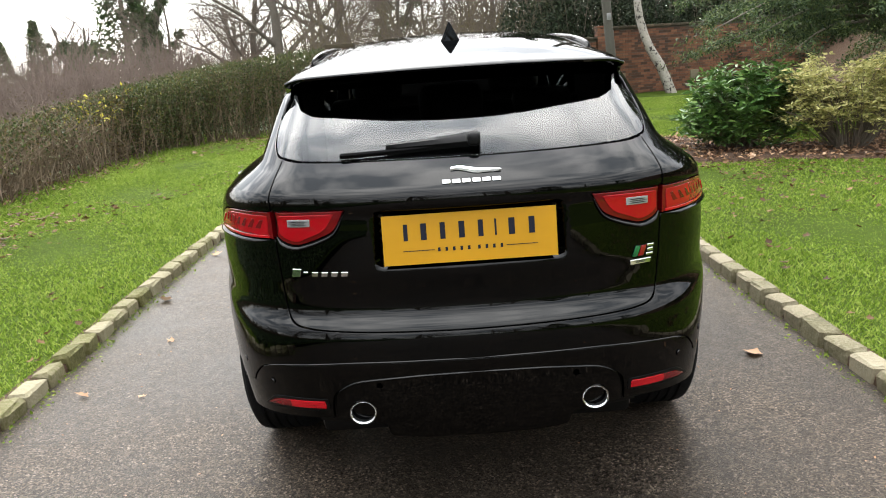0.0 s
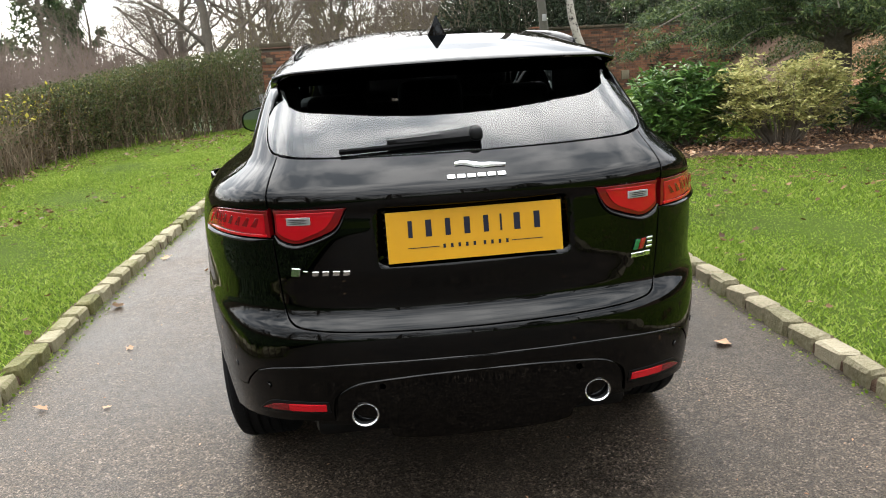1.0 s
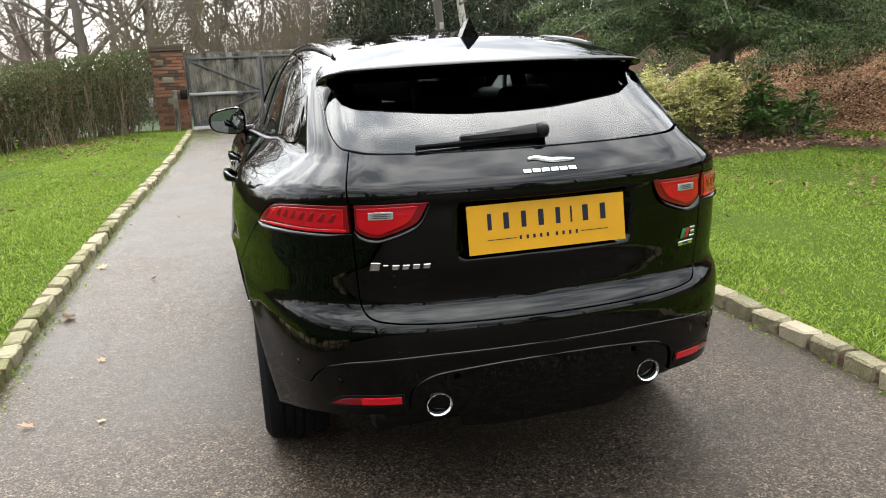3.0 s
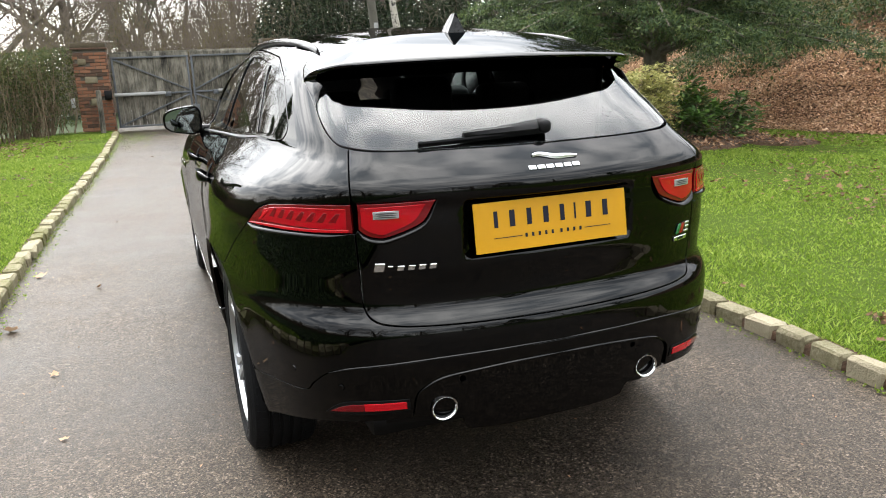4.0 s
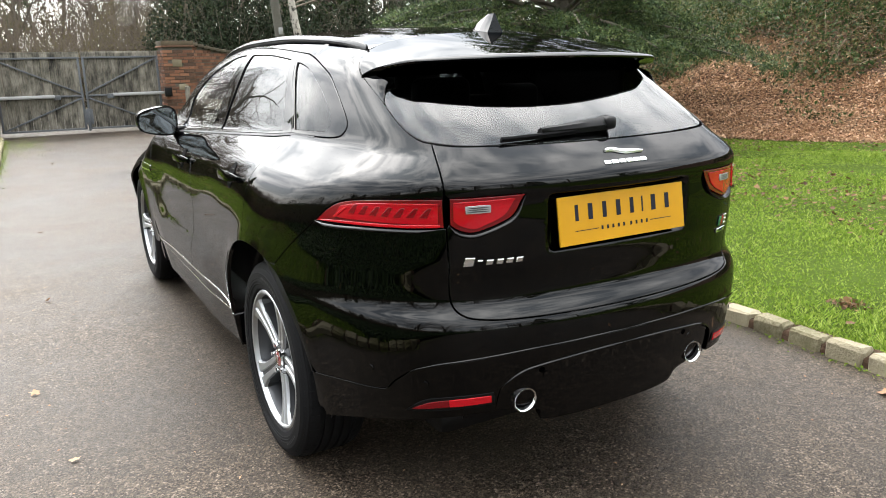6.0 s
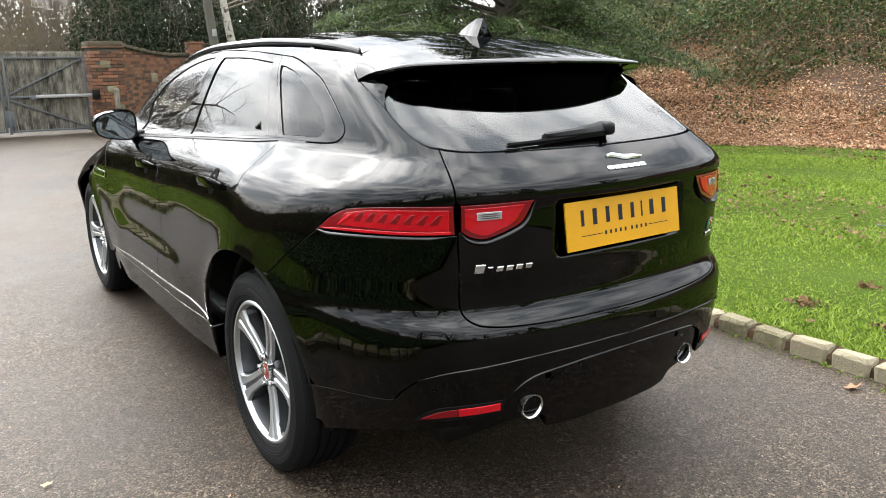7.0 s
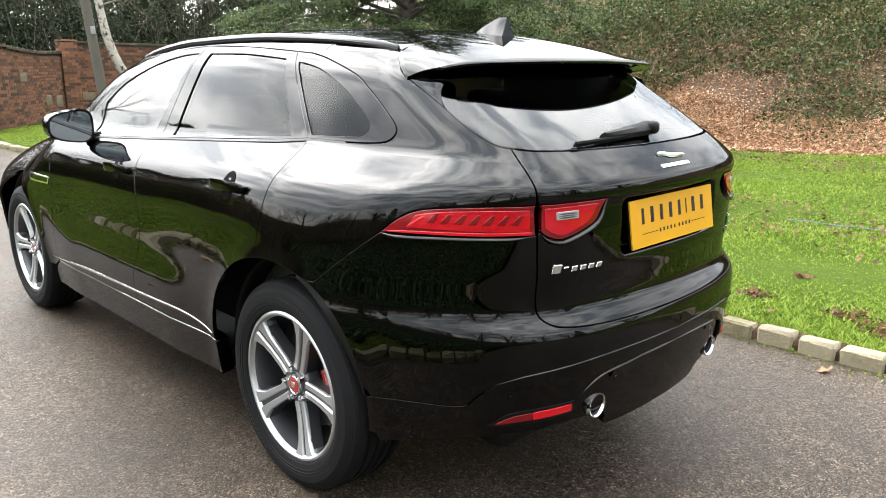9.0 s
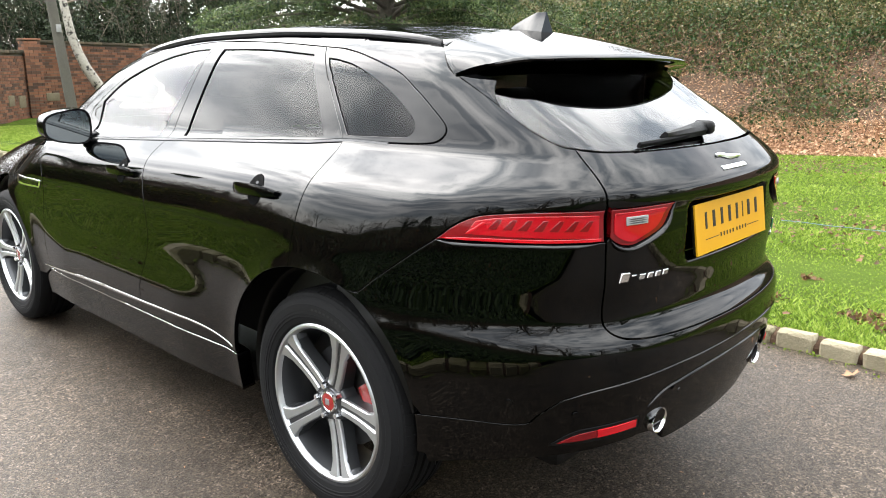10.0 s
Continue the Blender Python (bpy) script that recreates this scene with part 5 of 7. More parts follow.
bank_green(5000, RHODO, 0.07, 0.9, 3.2, 0.12, "seedlings", "scattered small green plants on the bank", 2.4)
so = Soup()
for k in range(1900):
    y = -4 + 20 * rng.uniform(0, 1) ** 1.4
    d = rng.uniform(0.5 if y < 6 else 1.6, 6.5)
    x = float(FOOT(y)) + d
    p = np.array([x, y, float(bank_z(np.array(x), np.array(y)))])
    a, L, h = rng.uniform(0, 2 * math.pi), rng.uniform(0.4, 1.4), rng.uniform(0.08, 0.55)
    pts = [p + np.array([math.cos(a) * L * t - 0.25 * L * t, math.sin(a) * L * t, h * 4 * t * (1 - t) - 0.15 * L * t + rng.normal(0, 0.03)]) for t in np.linspace(0, 1, 6)]
    so.tube(pts, [0.005, 0.005, 0.0045, 0.004, 0.003, 0.002], 4)
v, f = so.arrays()
tagged(piece("dead_stems", v, f, HEDGETWIG, None, "", False), "arching dead bramble stems on the bank", "stems", kind="stuff")
# ---- car surface: a smooth solid, from which every panel is cut ----
def spline(keys, soft=0.018):
    """A smooth curve through (x, value) keys; level beyond the ends."""
    kx = np.array([k[0] for k in keys], float)
    kv = np.array([k[1] for k in keys], float)
    n = len(kx)
    d = (kv[1:] - kv[:-1]) / (kx[1:] - kx[:-1])
    m = np.zeros(n)
    m[0], m[-1] = d[0], d[-1]
    for i in range(1, n - 1):
        if d[i - 1] * d[i] > 0:
            w1 = 2 * (kx[i + 1] - kx[i]) + kx[i] - kx[i - 1]
            w2 = kx[i + 1] - kx[i] + 2 * (kx[i] - kx[i - 1])
            m[i] = (w1 + w2) / (w1 / d[i - 1] + w2 / d[i])
    fine = np.linspace(kx[0], kx[-1], 1200)
    i = np.clip(np.searchsorted(kx, fine) - 1, 0, n - 2)
    h = kx[i + 1] - kx[i]
    u = (fine - kx[i]) / h
    fv = (2*u**3 - 3*u**2 + 1) * kv[i] + (u**3 - 2*u**2 + u) * h * m[i] + (3*u**2 - 2*u**3) * kv[i + 1] + (u**3 - u**2) * h * m[i + 1]
    # a light smoothing keeps the reflections calm
    step = fine[1] - fine[0]
    w = max(1, int(round(soft / step)))
    ker = np.hanning(2 * w + 3)[1:-1]
    ker /= ker.sum()
    pad = np.concatenate([2 * fv[0] - fv[w:0:-1], fv, 2 * fv[-1] - fv[-2:-w - 2:-1]])
    fv = np.convolve(pad, ker, "valid")
    return lambda q: np.interp(q, fine, fv)


WIDTH = spline([(-0.2, 0.83), (0.2, 0.85), (0.5, 0.892), (0.8, 0.934), (1.05, 0.955), (1.4, 0.945), (2.0, 0.926), (2.8, 0.926), (3.5, 0.95), (3.9, 0.955), (4.3, 0.93), (4.7, 0.86)], 0.12)
TOPSIDE = spline([(-0.2, 0.80), (0.2, 0.83), (0.5, 0.868), (0.8, 0.905), (1.05, 0.925), (1.4, 0.9365), (1.75, 0.940), (2.2, 0.938), (2.8, 0.927), (3.3, 0.908), (3.9, 0.875), (4.7, 0.82)], 0.12)
FLANK = spline([(0.1, -0.10), (0.25, -0.06), (0.40, -0.034), (0.55, -0.013), (0.68, -0.003), (0.82, 0.0), (0.92, -0.001), (0.97, -0.005), (1.02, -0.0125), (1.08, -0.0275), (1.12, -0.050), (1.17, -0.103), (1.21, -0.152), (1.235, -0.178), (1.26, -0.189), (1.30, -0.2045), (1.36, -0.229), (1.42, -0.2545), (1.48, -0.282), (1.54, -0.313), (1.60, -0.349), (1.7, -0.42)], 0.022)
TAIL = spline([(0.1, 0.22), (0.25, 0.13), (0.36, 0.07), (0.45, 0.04), (0.55, 0.022), (0.65, 0.010), (0.71, 0.010), (0.745, 0.022), (0.778, 0.055), (0.80, 0.0625), (0.84, 0.0605), (0.92, 0.052), (1.03, 0.050), (1.09, 0.053), (1.125, 0.046), (1.15, 0.048), (1.19, 0.085), (1.25, 0.165), (1.30, 0.240), (1.40, 0.410), (1.50, 0.565), (1.56, 0.65), (1.7, 0.86)])
ROOF = spline([(0.0, 1.50), (0.4, 1.545), (0.8, 1.598), (1.2, 1.632), (1.7, 1.648), (2.2, 1.640), (2.6, 1.605), (2.9, 1.545), (3.2, 1.42), (3.5, 1.28), (3.75, 1.175), (3.9, 1.135), (4.2, 1.10), (4.5, 1.03), (4.66, 0.95), (4.8, 0.8)])


def smooth01(q):
    q = np.clip(q, 0, 1)
    return q * q * (3 - 2 * q)


def smax(a, b, k):
    h = np.maximum(k - np.abs(a - b), 0.0) / k
    return np.maximum(a, b) + h * h * k * 0.25


def solid(x, y, z):
    """Below nought inside the car's skin, above it outside."""
    ax = np.abs(x)
    tail = np.clip((0.46 - y) / 0.38, 0, 1)
    tail = tail * tail * (3 - 2 * tail)
    # bumper swells out below its shelf near the tail
    shelf = np.clip((0.80 - z) / 0.08, 0, 1)
    shelf = shelf * shelf * (3 - 2 * shelf)
    flare = 0.032 / (1 + np.exp((z - 0.64) / 0.035)) * smooth01((y - 1.45) / 0.5) * smooth01((3.45 - y) / 0.5)
    above = smooth01((z - 1.12) / 0.14)
    zz = z + 0.045 * smooth01((y - 0.95) / 2.1) * smooth01((z - 0.84) / 0.28)
    w = WIDTH(y) * (1 - above) + TOPSIDE(y) * above + FLANK(zz) - 0.013 * tail * (1 - shelf) + flare
    # arch lips flare a little
    for hub in (1.0, 3.874):
        r = np.sqrt((y - hub) ** 2 + (z - 0.375) ** 2)
        w = w + 0.016 * np.exp(-((r - 0.44) / 0.07) ** 2)
    bow = 0.18 * ax ** 2 + 0.034 * (ax / 0.6) ** 6
    pan = np.clip((0.300 - ax) / 0.035, 0, 1) * np.clip((z - 0.92) / 0.03, 0, 1) * np.clip((1.112 - z) / 0.02, 0, 1)
    pan = pan * pan * (3 - 2 * pan)
    rear = TAIL(z) + bow + 0.023 * pan
    side = (ax - w) * 0.94
    back = (rear - y) * np.where(z > 1.15, 0.75, 0.97)
    top = z - (ROOF(y) - 0.10 * ax ** 2 - 0.045 * (ax / 0.6) ** 4)
    nose = y - (4.755 - 0.22 * ax ** 2 - 0.10 * (ax / 0.8) ** 6 - 0.25 * np.maximum(z - 0.75, 0) ** 2 - 0.3 * np.maximum(0.5 - z, 0) ** 2)
    d = smax(side, back, 0.13)
    d = smax(d, nose, 0.15)
    d = smax(d, top * 0.95, 0.07)
    return d


def ring(s, z):
    """Ray of the wall at s along the outline (0 at the tail's middle, left side positive) and height z."""
    s, z = np.asarray(s, float), np.asarray(z, float)
    a, sign = np.abs(s), np.where(s < 0, 1.0, -1.0)
    th = np.clip((a - 0.25) / 0.9, 0, math.pi / 2)
    ox = np.minimum(a, 0.25)
    oy = 1.2 + np.maximum(a - 0.25 - 0.45 * math.pi, 0)
    o = np.stack([sign * ox, oy, z + 0 * a], -1)
    d = np.stack([sign * np.sin(th), -np.cos(th), 0 * a], -1)
    return o, d


def lift(x, y):
    """Upright ray of the roof and bonnet."""
    x, y = np.asarray(x, float), np.asarray(y, float)
    return np.stack([x, y, 0 * x + 0.8], -1), np.stack([0 * x, 0 * x, 0 * x + 1.0], -1)


def skin(o, d, far=1.9):
    """Where rays that start inside leave the solid."""
    lo, hi = np.zeros(len(o)), np.full(len(o), far)
    for _ in range(34):
        mid = (lo + hi) / 2
        p = o + d * mid[:, None]
        inside = solid(p[:, 0], p[:, 1], p[:, 2]) < 0
        lo, hi = np.where(inside, mid, lo), np.where(inside, hi, mid)
    return o + d * lo[:, None]


def slope(p):
    """Outward unit normals of the solid."""
    e, g = 2e-3, []
    for i in range(3):
        q, r = p.copy(), p.copy()
        q[:, i] += e
        r[:, i] -= e
        g.append(solid(q[:, 0], q[:, 1], q[:, 2]) - solid(r[:, 0], r[:, 1], r[:, 2]))
    g = np.stack(g, -1)
    return g / np.linalg.norm(g, axis=1)[:, None]

# ---- the car ----
from mathutils.geometry import delaunay_2d_cdt

car = thing("car", "glossy black five-door sport utility car parked on the asphalt drive", "car")


def sz(x, y):
    """Outline coordinate of a place beside the car."""
    a = abs(x)
    if y > 1.2:
        s = y + 0.25 + 0.45 * math.pi - 1.2
    elif a < 0.25:
        s = a
    else:
        s = 0.25 + 0.9 * math.atan2(a - 0.25, 1.2 - y)
    return s


def bend(pts, step=0.012):
    """A smooth line through a few points."""
    p = np.array(pts, float)
    if len(p) == 2:
        n = max(2, int(np.linalg.norm(p[1] - p[0]) / step) + 1)
        return [tuple(p[0] + (p[1] - p[0]) * u) for u in np.linspace(0, 1, n)]
    t = np.concatenate([[0], np.cumsum(np.linalg.norm(np.diff(p, axis=0), axis=1) ** 0.5)])
    out = []
    for i in range(len(p) - 1):
        m0 = (p[i + 1] - p[i - 1]) / (t[i + 1] - t[i - 1]) if i else (p[1] - p[0]) / (t[1] - t[0])
        m1 = (p[i + 2] - p[i]) / (t[i + 2] - t[i]) if i + 2 < len(p) else (p[i + 1] - p[i]) / (t[i + 1] - t[i])
        h = t[i + 1] - t[i]
        n = max(2, int(np.linalg.norm(p[i + 1] - p[i]) / step) + 1)
        for u in np.linspace(0, 1, n, endpoint=False):
            out.append(tuple((2*u**3 - 3*u**2 + 1) * p[i] + (u**3 - 2*u**2 + u) * h * m0 + (3*u**2 - 2*u**3) * p[i + 1] + (u**3 - u**2) * h * m1))
    out.append(tuple(p[-1]))
    return out


def loop(*lines):
    """A closed outline of smooth lines that meet in corners."""
    pts = []
    for line in lines:
        for q in bend(line):
            if not pts or math.dist(pts[-1], q) > 2e-3:
                pts.append(q)
    while math.dist(pts[0], pts[-1]) < 2e-3:
        pts.pop()
    return pts


def inside(poly, q):
    """Which of the points q lie inside the outline."""
    poly = np.asarray(poly)
    x, y = q[:, 0], q[:, 1]
    hit = np.zeros(len(q), bool)
    for (x0, y0), (x1, y1) in zip(poly, np.roll(poly, -1, 0)):
        c = (y0 > y) != (y1 > y)
        with np.errstate(divide="ignore", invalid="ignore"):
            hit ^= c & (x < (x1 - x0) * (y - y0) / (y1 - y0) + x0)
    return hit


def shrink(poly, d):
    """The outline moved inwards by d."""
    p = np.asarray(poly)
    area = 0.5 * np.sum(p[:, 0] * np.roll(p[:, 1], -1) - np.roll(p[:, 0], -1) * p[:, 1])
    a, b = p - np.roll(p, 1, 0), np.roll(p, -1, 0) - p
    a /= np.linalg.norm(a, axis=1)[:, None]
    b /= np.linalg.norm(b, axis=1)[:, None]
    n = np.stack([-(a + b)[:, 1], (a + b)[:, 0]], -1)
    n /= np.linalg.norm(n, axis=1)[:, None] + 1e-9
    return p + n * d * (1 if area > 0 else -1)


def panel(name, poly, mat, parent=None, rays=None, off=0.0, inset=0.0032, thick=0.014, res=0.035, holes=(), flip=False, label=""):
    """A skin panel cut to an outline, with turned-in edges; its shading follows the true skin. flip: its twin on the other side."""
    rays = rays or ring
    sides = [shrink(poly, inset)] + [shrink(h, -inset) for h in holes]
    tests = [np.asarray(q) for q in sides]
    lo, hi = sides[0].min(0), sides[0].max(0)
    gx = np.arange(lo[0], hi[0] + res, res)
    gy = np.arange(lo[1], hi[1] + res, res * 0.87)
    G = np.array([(x + (0.5 * res if j % 2 else 0), y) for j, y in enumerate(gy) for x in gx])
    keep = inside(tests[0], G)
    for h in tests[1:]:
        keep &= ~inside(h, G)
    allb = np.concatenate(sides)
    G = G[keep]
    if len(G):
        near = np.array([np.min(np.sum((allb - g) ** 2, 1)) for g in G])
        G = G[near > (0.42 * res) ** 2]
    pts = np.concatenate([allb, G]) if len(G) else allb
    edges, k = [], 0
    for q in sides:
        n = len(q)
        edges += [(k + i, k + (i + 1) % n) for i in range(n)]
        k += n
    vo, eo, fo, *_ = delaunay_2d_cdt([Vector(q) for q in pts], edges, [], 0, 1e-7)
    V2 = np.array([(v.x, v.y) for v in vo])
    tri = np.array([f for f in fo if len(f) == 3])
    cen = V2[tri].mean(1)
    ok = inside(tests[0], cen)
    for h in tests[1:]:
        ok &= ~inside(h, cen)
    tri = tri[ok]
    sg = -1.0 if flip else 1.0

    def up(q):
        r = rays(q[:, 0] * sg, q[:, 1])
        p = skin(*r)
        return p, slope(p)

    P, N = up(V2)
    P = P + N * off
    # faces look outwards
    a, b, c = P[tri[0, 0]], P[tri[0, 1]], P[tri[0, 2]]
    if np.dot(np.cross(b - a, c - a), N[tri[0, 0]]) < 0:
        tri = tri[:, ::-1]
    verts, norms = [P], [N]
    faces = [tuple(t) for t in tri.tolist()]
    base = len(P)
    k = 0
    if thick:
        for j, q in enumerate(sides):
            n = len(q)
            grow = shrink(q, -0.0018 if j == 0 else 0.0018)
            p0, n0 = up(np.asarray(q))
            p1, n1 = up(grow)
            t = p1 - p0
            t -= n0 * np.sum(t * n0, 1)[:, None]
            t /= np.linalg.norm(t, axis=1)[:, None] + 1e-9
            c0 = p0 + n0 * off
            c1 = c0 + t * 0.0014 - n0 * 0.0016
            c2 = c1 - n0 * thick
            nb = n0 + t
            nb /= np.linalg.norm(nb, axis=1)[:, None]
            verts += [c0, c1, c1, c2]
            norms += [n0, nb, t, t]
            A, B, C, D = base, base + n, base + 2 * n, base + 3 * n
            for i in range(n):
                i2 = (i + 1) % n
                faces += [(A + i, A + i2, B + i2, B + i), (C + i, C + i2, D + i2, D + i)]
            # turn the rim outwards
            f0 = faces[-2]
            w = np.concatenate(verts)
            if np.dot(np.cross(w[f0[1]] - w[f0[0]], w[f0[2]] - w[f0[0]]), n0[0] + t[0]) < 0:
                for i in range(2 * n):
                    faces[-1 - i] = faces[-1 - i][::-1]
            base += 4 * n
    P, N = np.concatenate(verts), np.concatenate(norms)
    me = mesh_of(name, P, faces, mat, True)
    me.normals_split_custom_set_from_vertices(N.tolist())
    ob = new(name, me)
    ob.parent = car if parent is None else parent
    return tagged(ob, label)


def both(name, poly, mat, **kw):
    a = panel(name, poly, mat, **kw)
    b = panel(name, poly, mat, flip=True, **kw)
    return a, b


# shared shut lines, (along the outline, height)
ARCH_R = [(1.0 + 0.475 * math.cos(radians(a)), 0.385 + 0.475 * math.sin(radians(a))) for a in range(-8, 189, 4)]
ARCH_F = [(3.874 + 0.475 * math.cos(radians(a)), 0.385 + 0.475 * math.sin(radians(a))) for a in range(-8, 189, 4)]


def arch(hub_pts, a0, a1):
    """Lip of a wheel arch between two angles (degrees from straight ahead)."""
    i0, i1 = int(round((a0 + 8) / 4)), int(round((a1 + 8) / 4))
    seq = hub_pts[i0:i1 + 1] if i1 >= i0 else hub_pts[i1:i0 + 1][::-1]
    return [(sz(0.94, y), z) for y, z in seq]


GAP_BD = [(2.600, 1.168), (2.612, 1.114), (2.600, 1.034), (2.572, 0.915), (2.562, 0.789), (2.60, 0.66), (2.64, 0.56), (2.65, 0.48), (2.655, 0.44)]
GAP_RQ = [(1.398, 1.236), (1.398, 1.218), (1.421, 1.146), (1.457, 1.05), (1.492, 0.943)]
GAP_FD = [(3.715, 1.092), (3.70, 1.075), (3.661, 1.0), (3.637, 0.874), (3.675, 0.69), (3.690, 0.507), (3.695, 0.435)]
BELT = [(3.715, 1.092), (3.32, 1.126), (2.60, 1.168), (1.98, 1.204), (1.398, 1.236)]
DLO = [(3.62, 1.130), (3.56, 1.192), (3.30, 1.367), (3.012, 1.500), (2.794, 1.548), (2.497, 1.568), (2.1, 1.558), (1.760, 1.538), (1.385, 1.510), (1.083, 1.461), (0.963, 1.404), (0.886, 1.343), (0.852, 1.300), (0.866, 1.272), (0.910, 1.254), (1.061, 1.246), (1.398, 1.244)]
LAMP_TOP = [(0.914, 1.016), (0.865, 1.060), (0.815, 1.088), (0.747, 1.101), (0.645, 1.110), (0.546, 1.112)]
LAMP_LOW = [(0.914, 1.016), (0.833, 1.018), (0.753, 1.022), (0.645, 1.025), (0.543, 1.025)]
TAIL_GAP = [(0.553, 1.259), (0.548, 1.19), (0.544, 1.123), (0.540, 1.025), (0.535, 0.902), (0.533, 0.816), (0.524, 0.778), (0.500, 0.757), (0.464, 0.748), (0.400, 0.742), (0.25, 0.737), (0.0, 0.735)]
INNER = [(0.533, 1.113), (0.346, 1.116)], [(0.346, 1.116), (0.375, 1.055), (0.414, 1.030), (0.445, 1.017), (0.473, 1.008), (0.499, 1.011), (0.520, 1.022), (0.533, 1.036)], [(0.533, 1.036), (0.533, 1.113)]
SEAM = [(0.553, 1.259), (0.585, 1.268), (0.632, 1.305), (0.692, 1.374), (0.740, 1.415), (0.788, 1.450), (0.809, 1.480), (0.795, 1.512), (0.763, 1.541)]


def roof_x(y):
    return float(np.interp(y, [0.7, 2.5, 2.9, 3.4, 3.75], [0.525, 0.525, 0.56, 0.66, 0.72]))


def roof_line(y):
    p = skin(*lift(np.array([roof_x(y)]), np.array([y])))[0]
    return sz(p[0], p[1]), float(p[2])


DIAG = [(0.914, 1.016), (1.163, 0.826)]
# body side: from the rear door round the lamp, up the rear pillar, along the roof and down the windscreen pillar
roof_run = [roof_line(y) for y in np.linspace(0.80, 3.66, 30)]
side_poly = loop([(1.492, 0.943), (1.508, 0.857)], arch(ARCH_R, 80, 112)[0:], [(1.163, 0.826), (0.914, 1.016)], LAMP_TOP, TAIL_GAP[2::-1], SEAM, roof_run,
                 [roof_run[-1], (3.715, 1.100), (3.62, 1.130)], DLO, [(1.398, 1.244), (1.398, 1.236)], GAP_RQ)
both("body_side", side_poly, PAINT, res=0.03)
door_low_r = [(1.935, 0.445), (2.1, 0.443), (2.655, 0.44)]
both("rear_door", loop(GAP_RQ, [(1.492, 0.943), (1.508, 0.857)], arch(ARCH_R, 80, 8), door_low_r, GAP_BD[::-1], BELT[2:]), PAINT, res=0.03)
both("front_door", loop(GAP_BD, [(2.655, 0.44), (3.2, 0.425), (3.695, 0.435)], GAP_FD[::-1], BELT[:3]), PAINT, res=0.03)
both("sill", loop([(1.938, 0.435), (2.65, 0.432), (3.70, 0.427)], [(3.70, 0.427), (3.80, 0.37), (3.82, 0.27)], [(3.82, 0.27), (1.96, 0.275)], [(1.96, 0.275), (1.938, 0.435)]), PAINT, off=-0.004, thick=0.05)
both("front_wing", loop(GAP_FD[1:], [(3.695, 0.435), (3.80, 0.385)], arch(ARCH_F, 180, 8), [(4.84, 0.36), (5.0, 0.40), (5.08, 0.80)], [(5.08, 0.80), (4.75, 0.95), (4.2, 1.03), (3.70, 1.075)]), PAINT)
# dull flexible lip inside the rear arch
def lip(radius, a0, a1):
    return [(sz(0.94, 1.0 + (radius - 0.022 * math.sin(math.pi * (a - a0) / (a1 - a0))) * math.cos(radians(a))), 0.385 + (radius - 0.022 * math.sin(math.pi * (a - a0) / (a1 - a0))) * math.sin(radians(a))) for a in np.linspace(a0, a1, 22)]


lip_out = arch(ARCH_R, 108, 168)
lip_in = lip(0.466, 108, 168)[::-1]
both("arch_lip", loop(lip_out, [lip_out[-1], lip_in[0]], lip_in, [lip_in[-1], lip_out[0]]), PLASTIC, off=-0.003, inset=0.001, thick=0.03, res=0.03)
# bumper: painted upper part down to its parting line, and the lower part round the pipes
PARTING = [(0.951, 0.487), (0.819, 0.500), (0.705, 0.512), (0.677, 0.545), (0.625, 0.594), (0.556, 0.614), (0.38, 0.636), (0.2, 0.640), (0.0, 0.641)]


def whole(half):
    """Both halves of an outline that starts and ends on the middle line."""
    mid0, mid1 = half[0], half[-1]
    inner = [q for q in half[1:-1] if q[0] > 1e-6]
    return [mid0] + inner + [mid1] + [(-s, z) for s, z in inner][::-1]


up_half = loop([(0.0, 0.735)] + TAIL_GAP[::-1][1:9], LAMP_LOW[::-1], DIAG, arch(ARCH_R, 112, 164), PARTING)
bumper = panel("bumper", whole(up_half + [(0.0, 0.641)] if up_half[-1][0] > 1e-6 else up_half), PAINT, res=0.028, label="glossy black rear bumper")
low_half = loop(PARTING[::-1], arch(ARCH_R, 168, 184), [(sz(0.9, 0.526), 0.352), (0.93, 0.325)], [(0.93, 0.325), (0.80, 0.365), (0.66, 0.405), (0.52, 0.425), (0.425, 0.432)],
                [(0.425, 0.432), (0.420, 0.493), (0.409, 0.528), (0.377, 0.556), (0.335, 0.573), (0.2, 0.588), (0.0, 0.594)])
panel("lower_bumper", whole(low_half + [(0.0, 0.594)] if low_half[-1][0] > 1e-6 else low_half), PAINT, off=-0.002, res=0.026)
# tailgate, notched for its lamps
gate_half = loop([(0.0, 0.735)] + TAIL_GAP[::-1][1:8], [(0.540, 1.025), (0.533, 1.036)], INNER[1][::-1], [(0.346, 1.116), (0.533, 1.113)], [(0.533, 1.113), (0.544, 1.123)], TAIL_GAP[2::-1],
                 [(0.553, 1.259), (0.53, 1.255), (0.474, 1.250), (0.307, 1.246), (0.0, 1.244)])
tailgate = panel("tailgate", [q for q in gate_half if q[0] > 1e-6] + [(0.0, 1.244)] + [(-s, z) for s, z in gate_half if s > 1e-6][::-1] + [(0.0, 0.735)], PAINT, res=0.013)
low_glass = [(0.0, 1.248), (0.307, 1.250), (0.474, 1.255), (0.54, 1.262)]
gl_half = loop(low_glass, [(0.54, 1.262), (0.585, 1.272), (0.632, 1.309), (0.692, 1.378), (0.715, 1.42), (0.72, 1.47)], [(0.72, 1.47), (0.4, 1.50), (0.0, 1.51)])
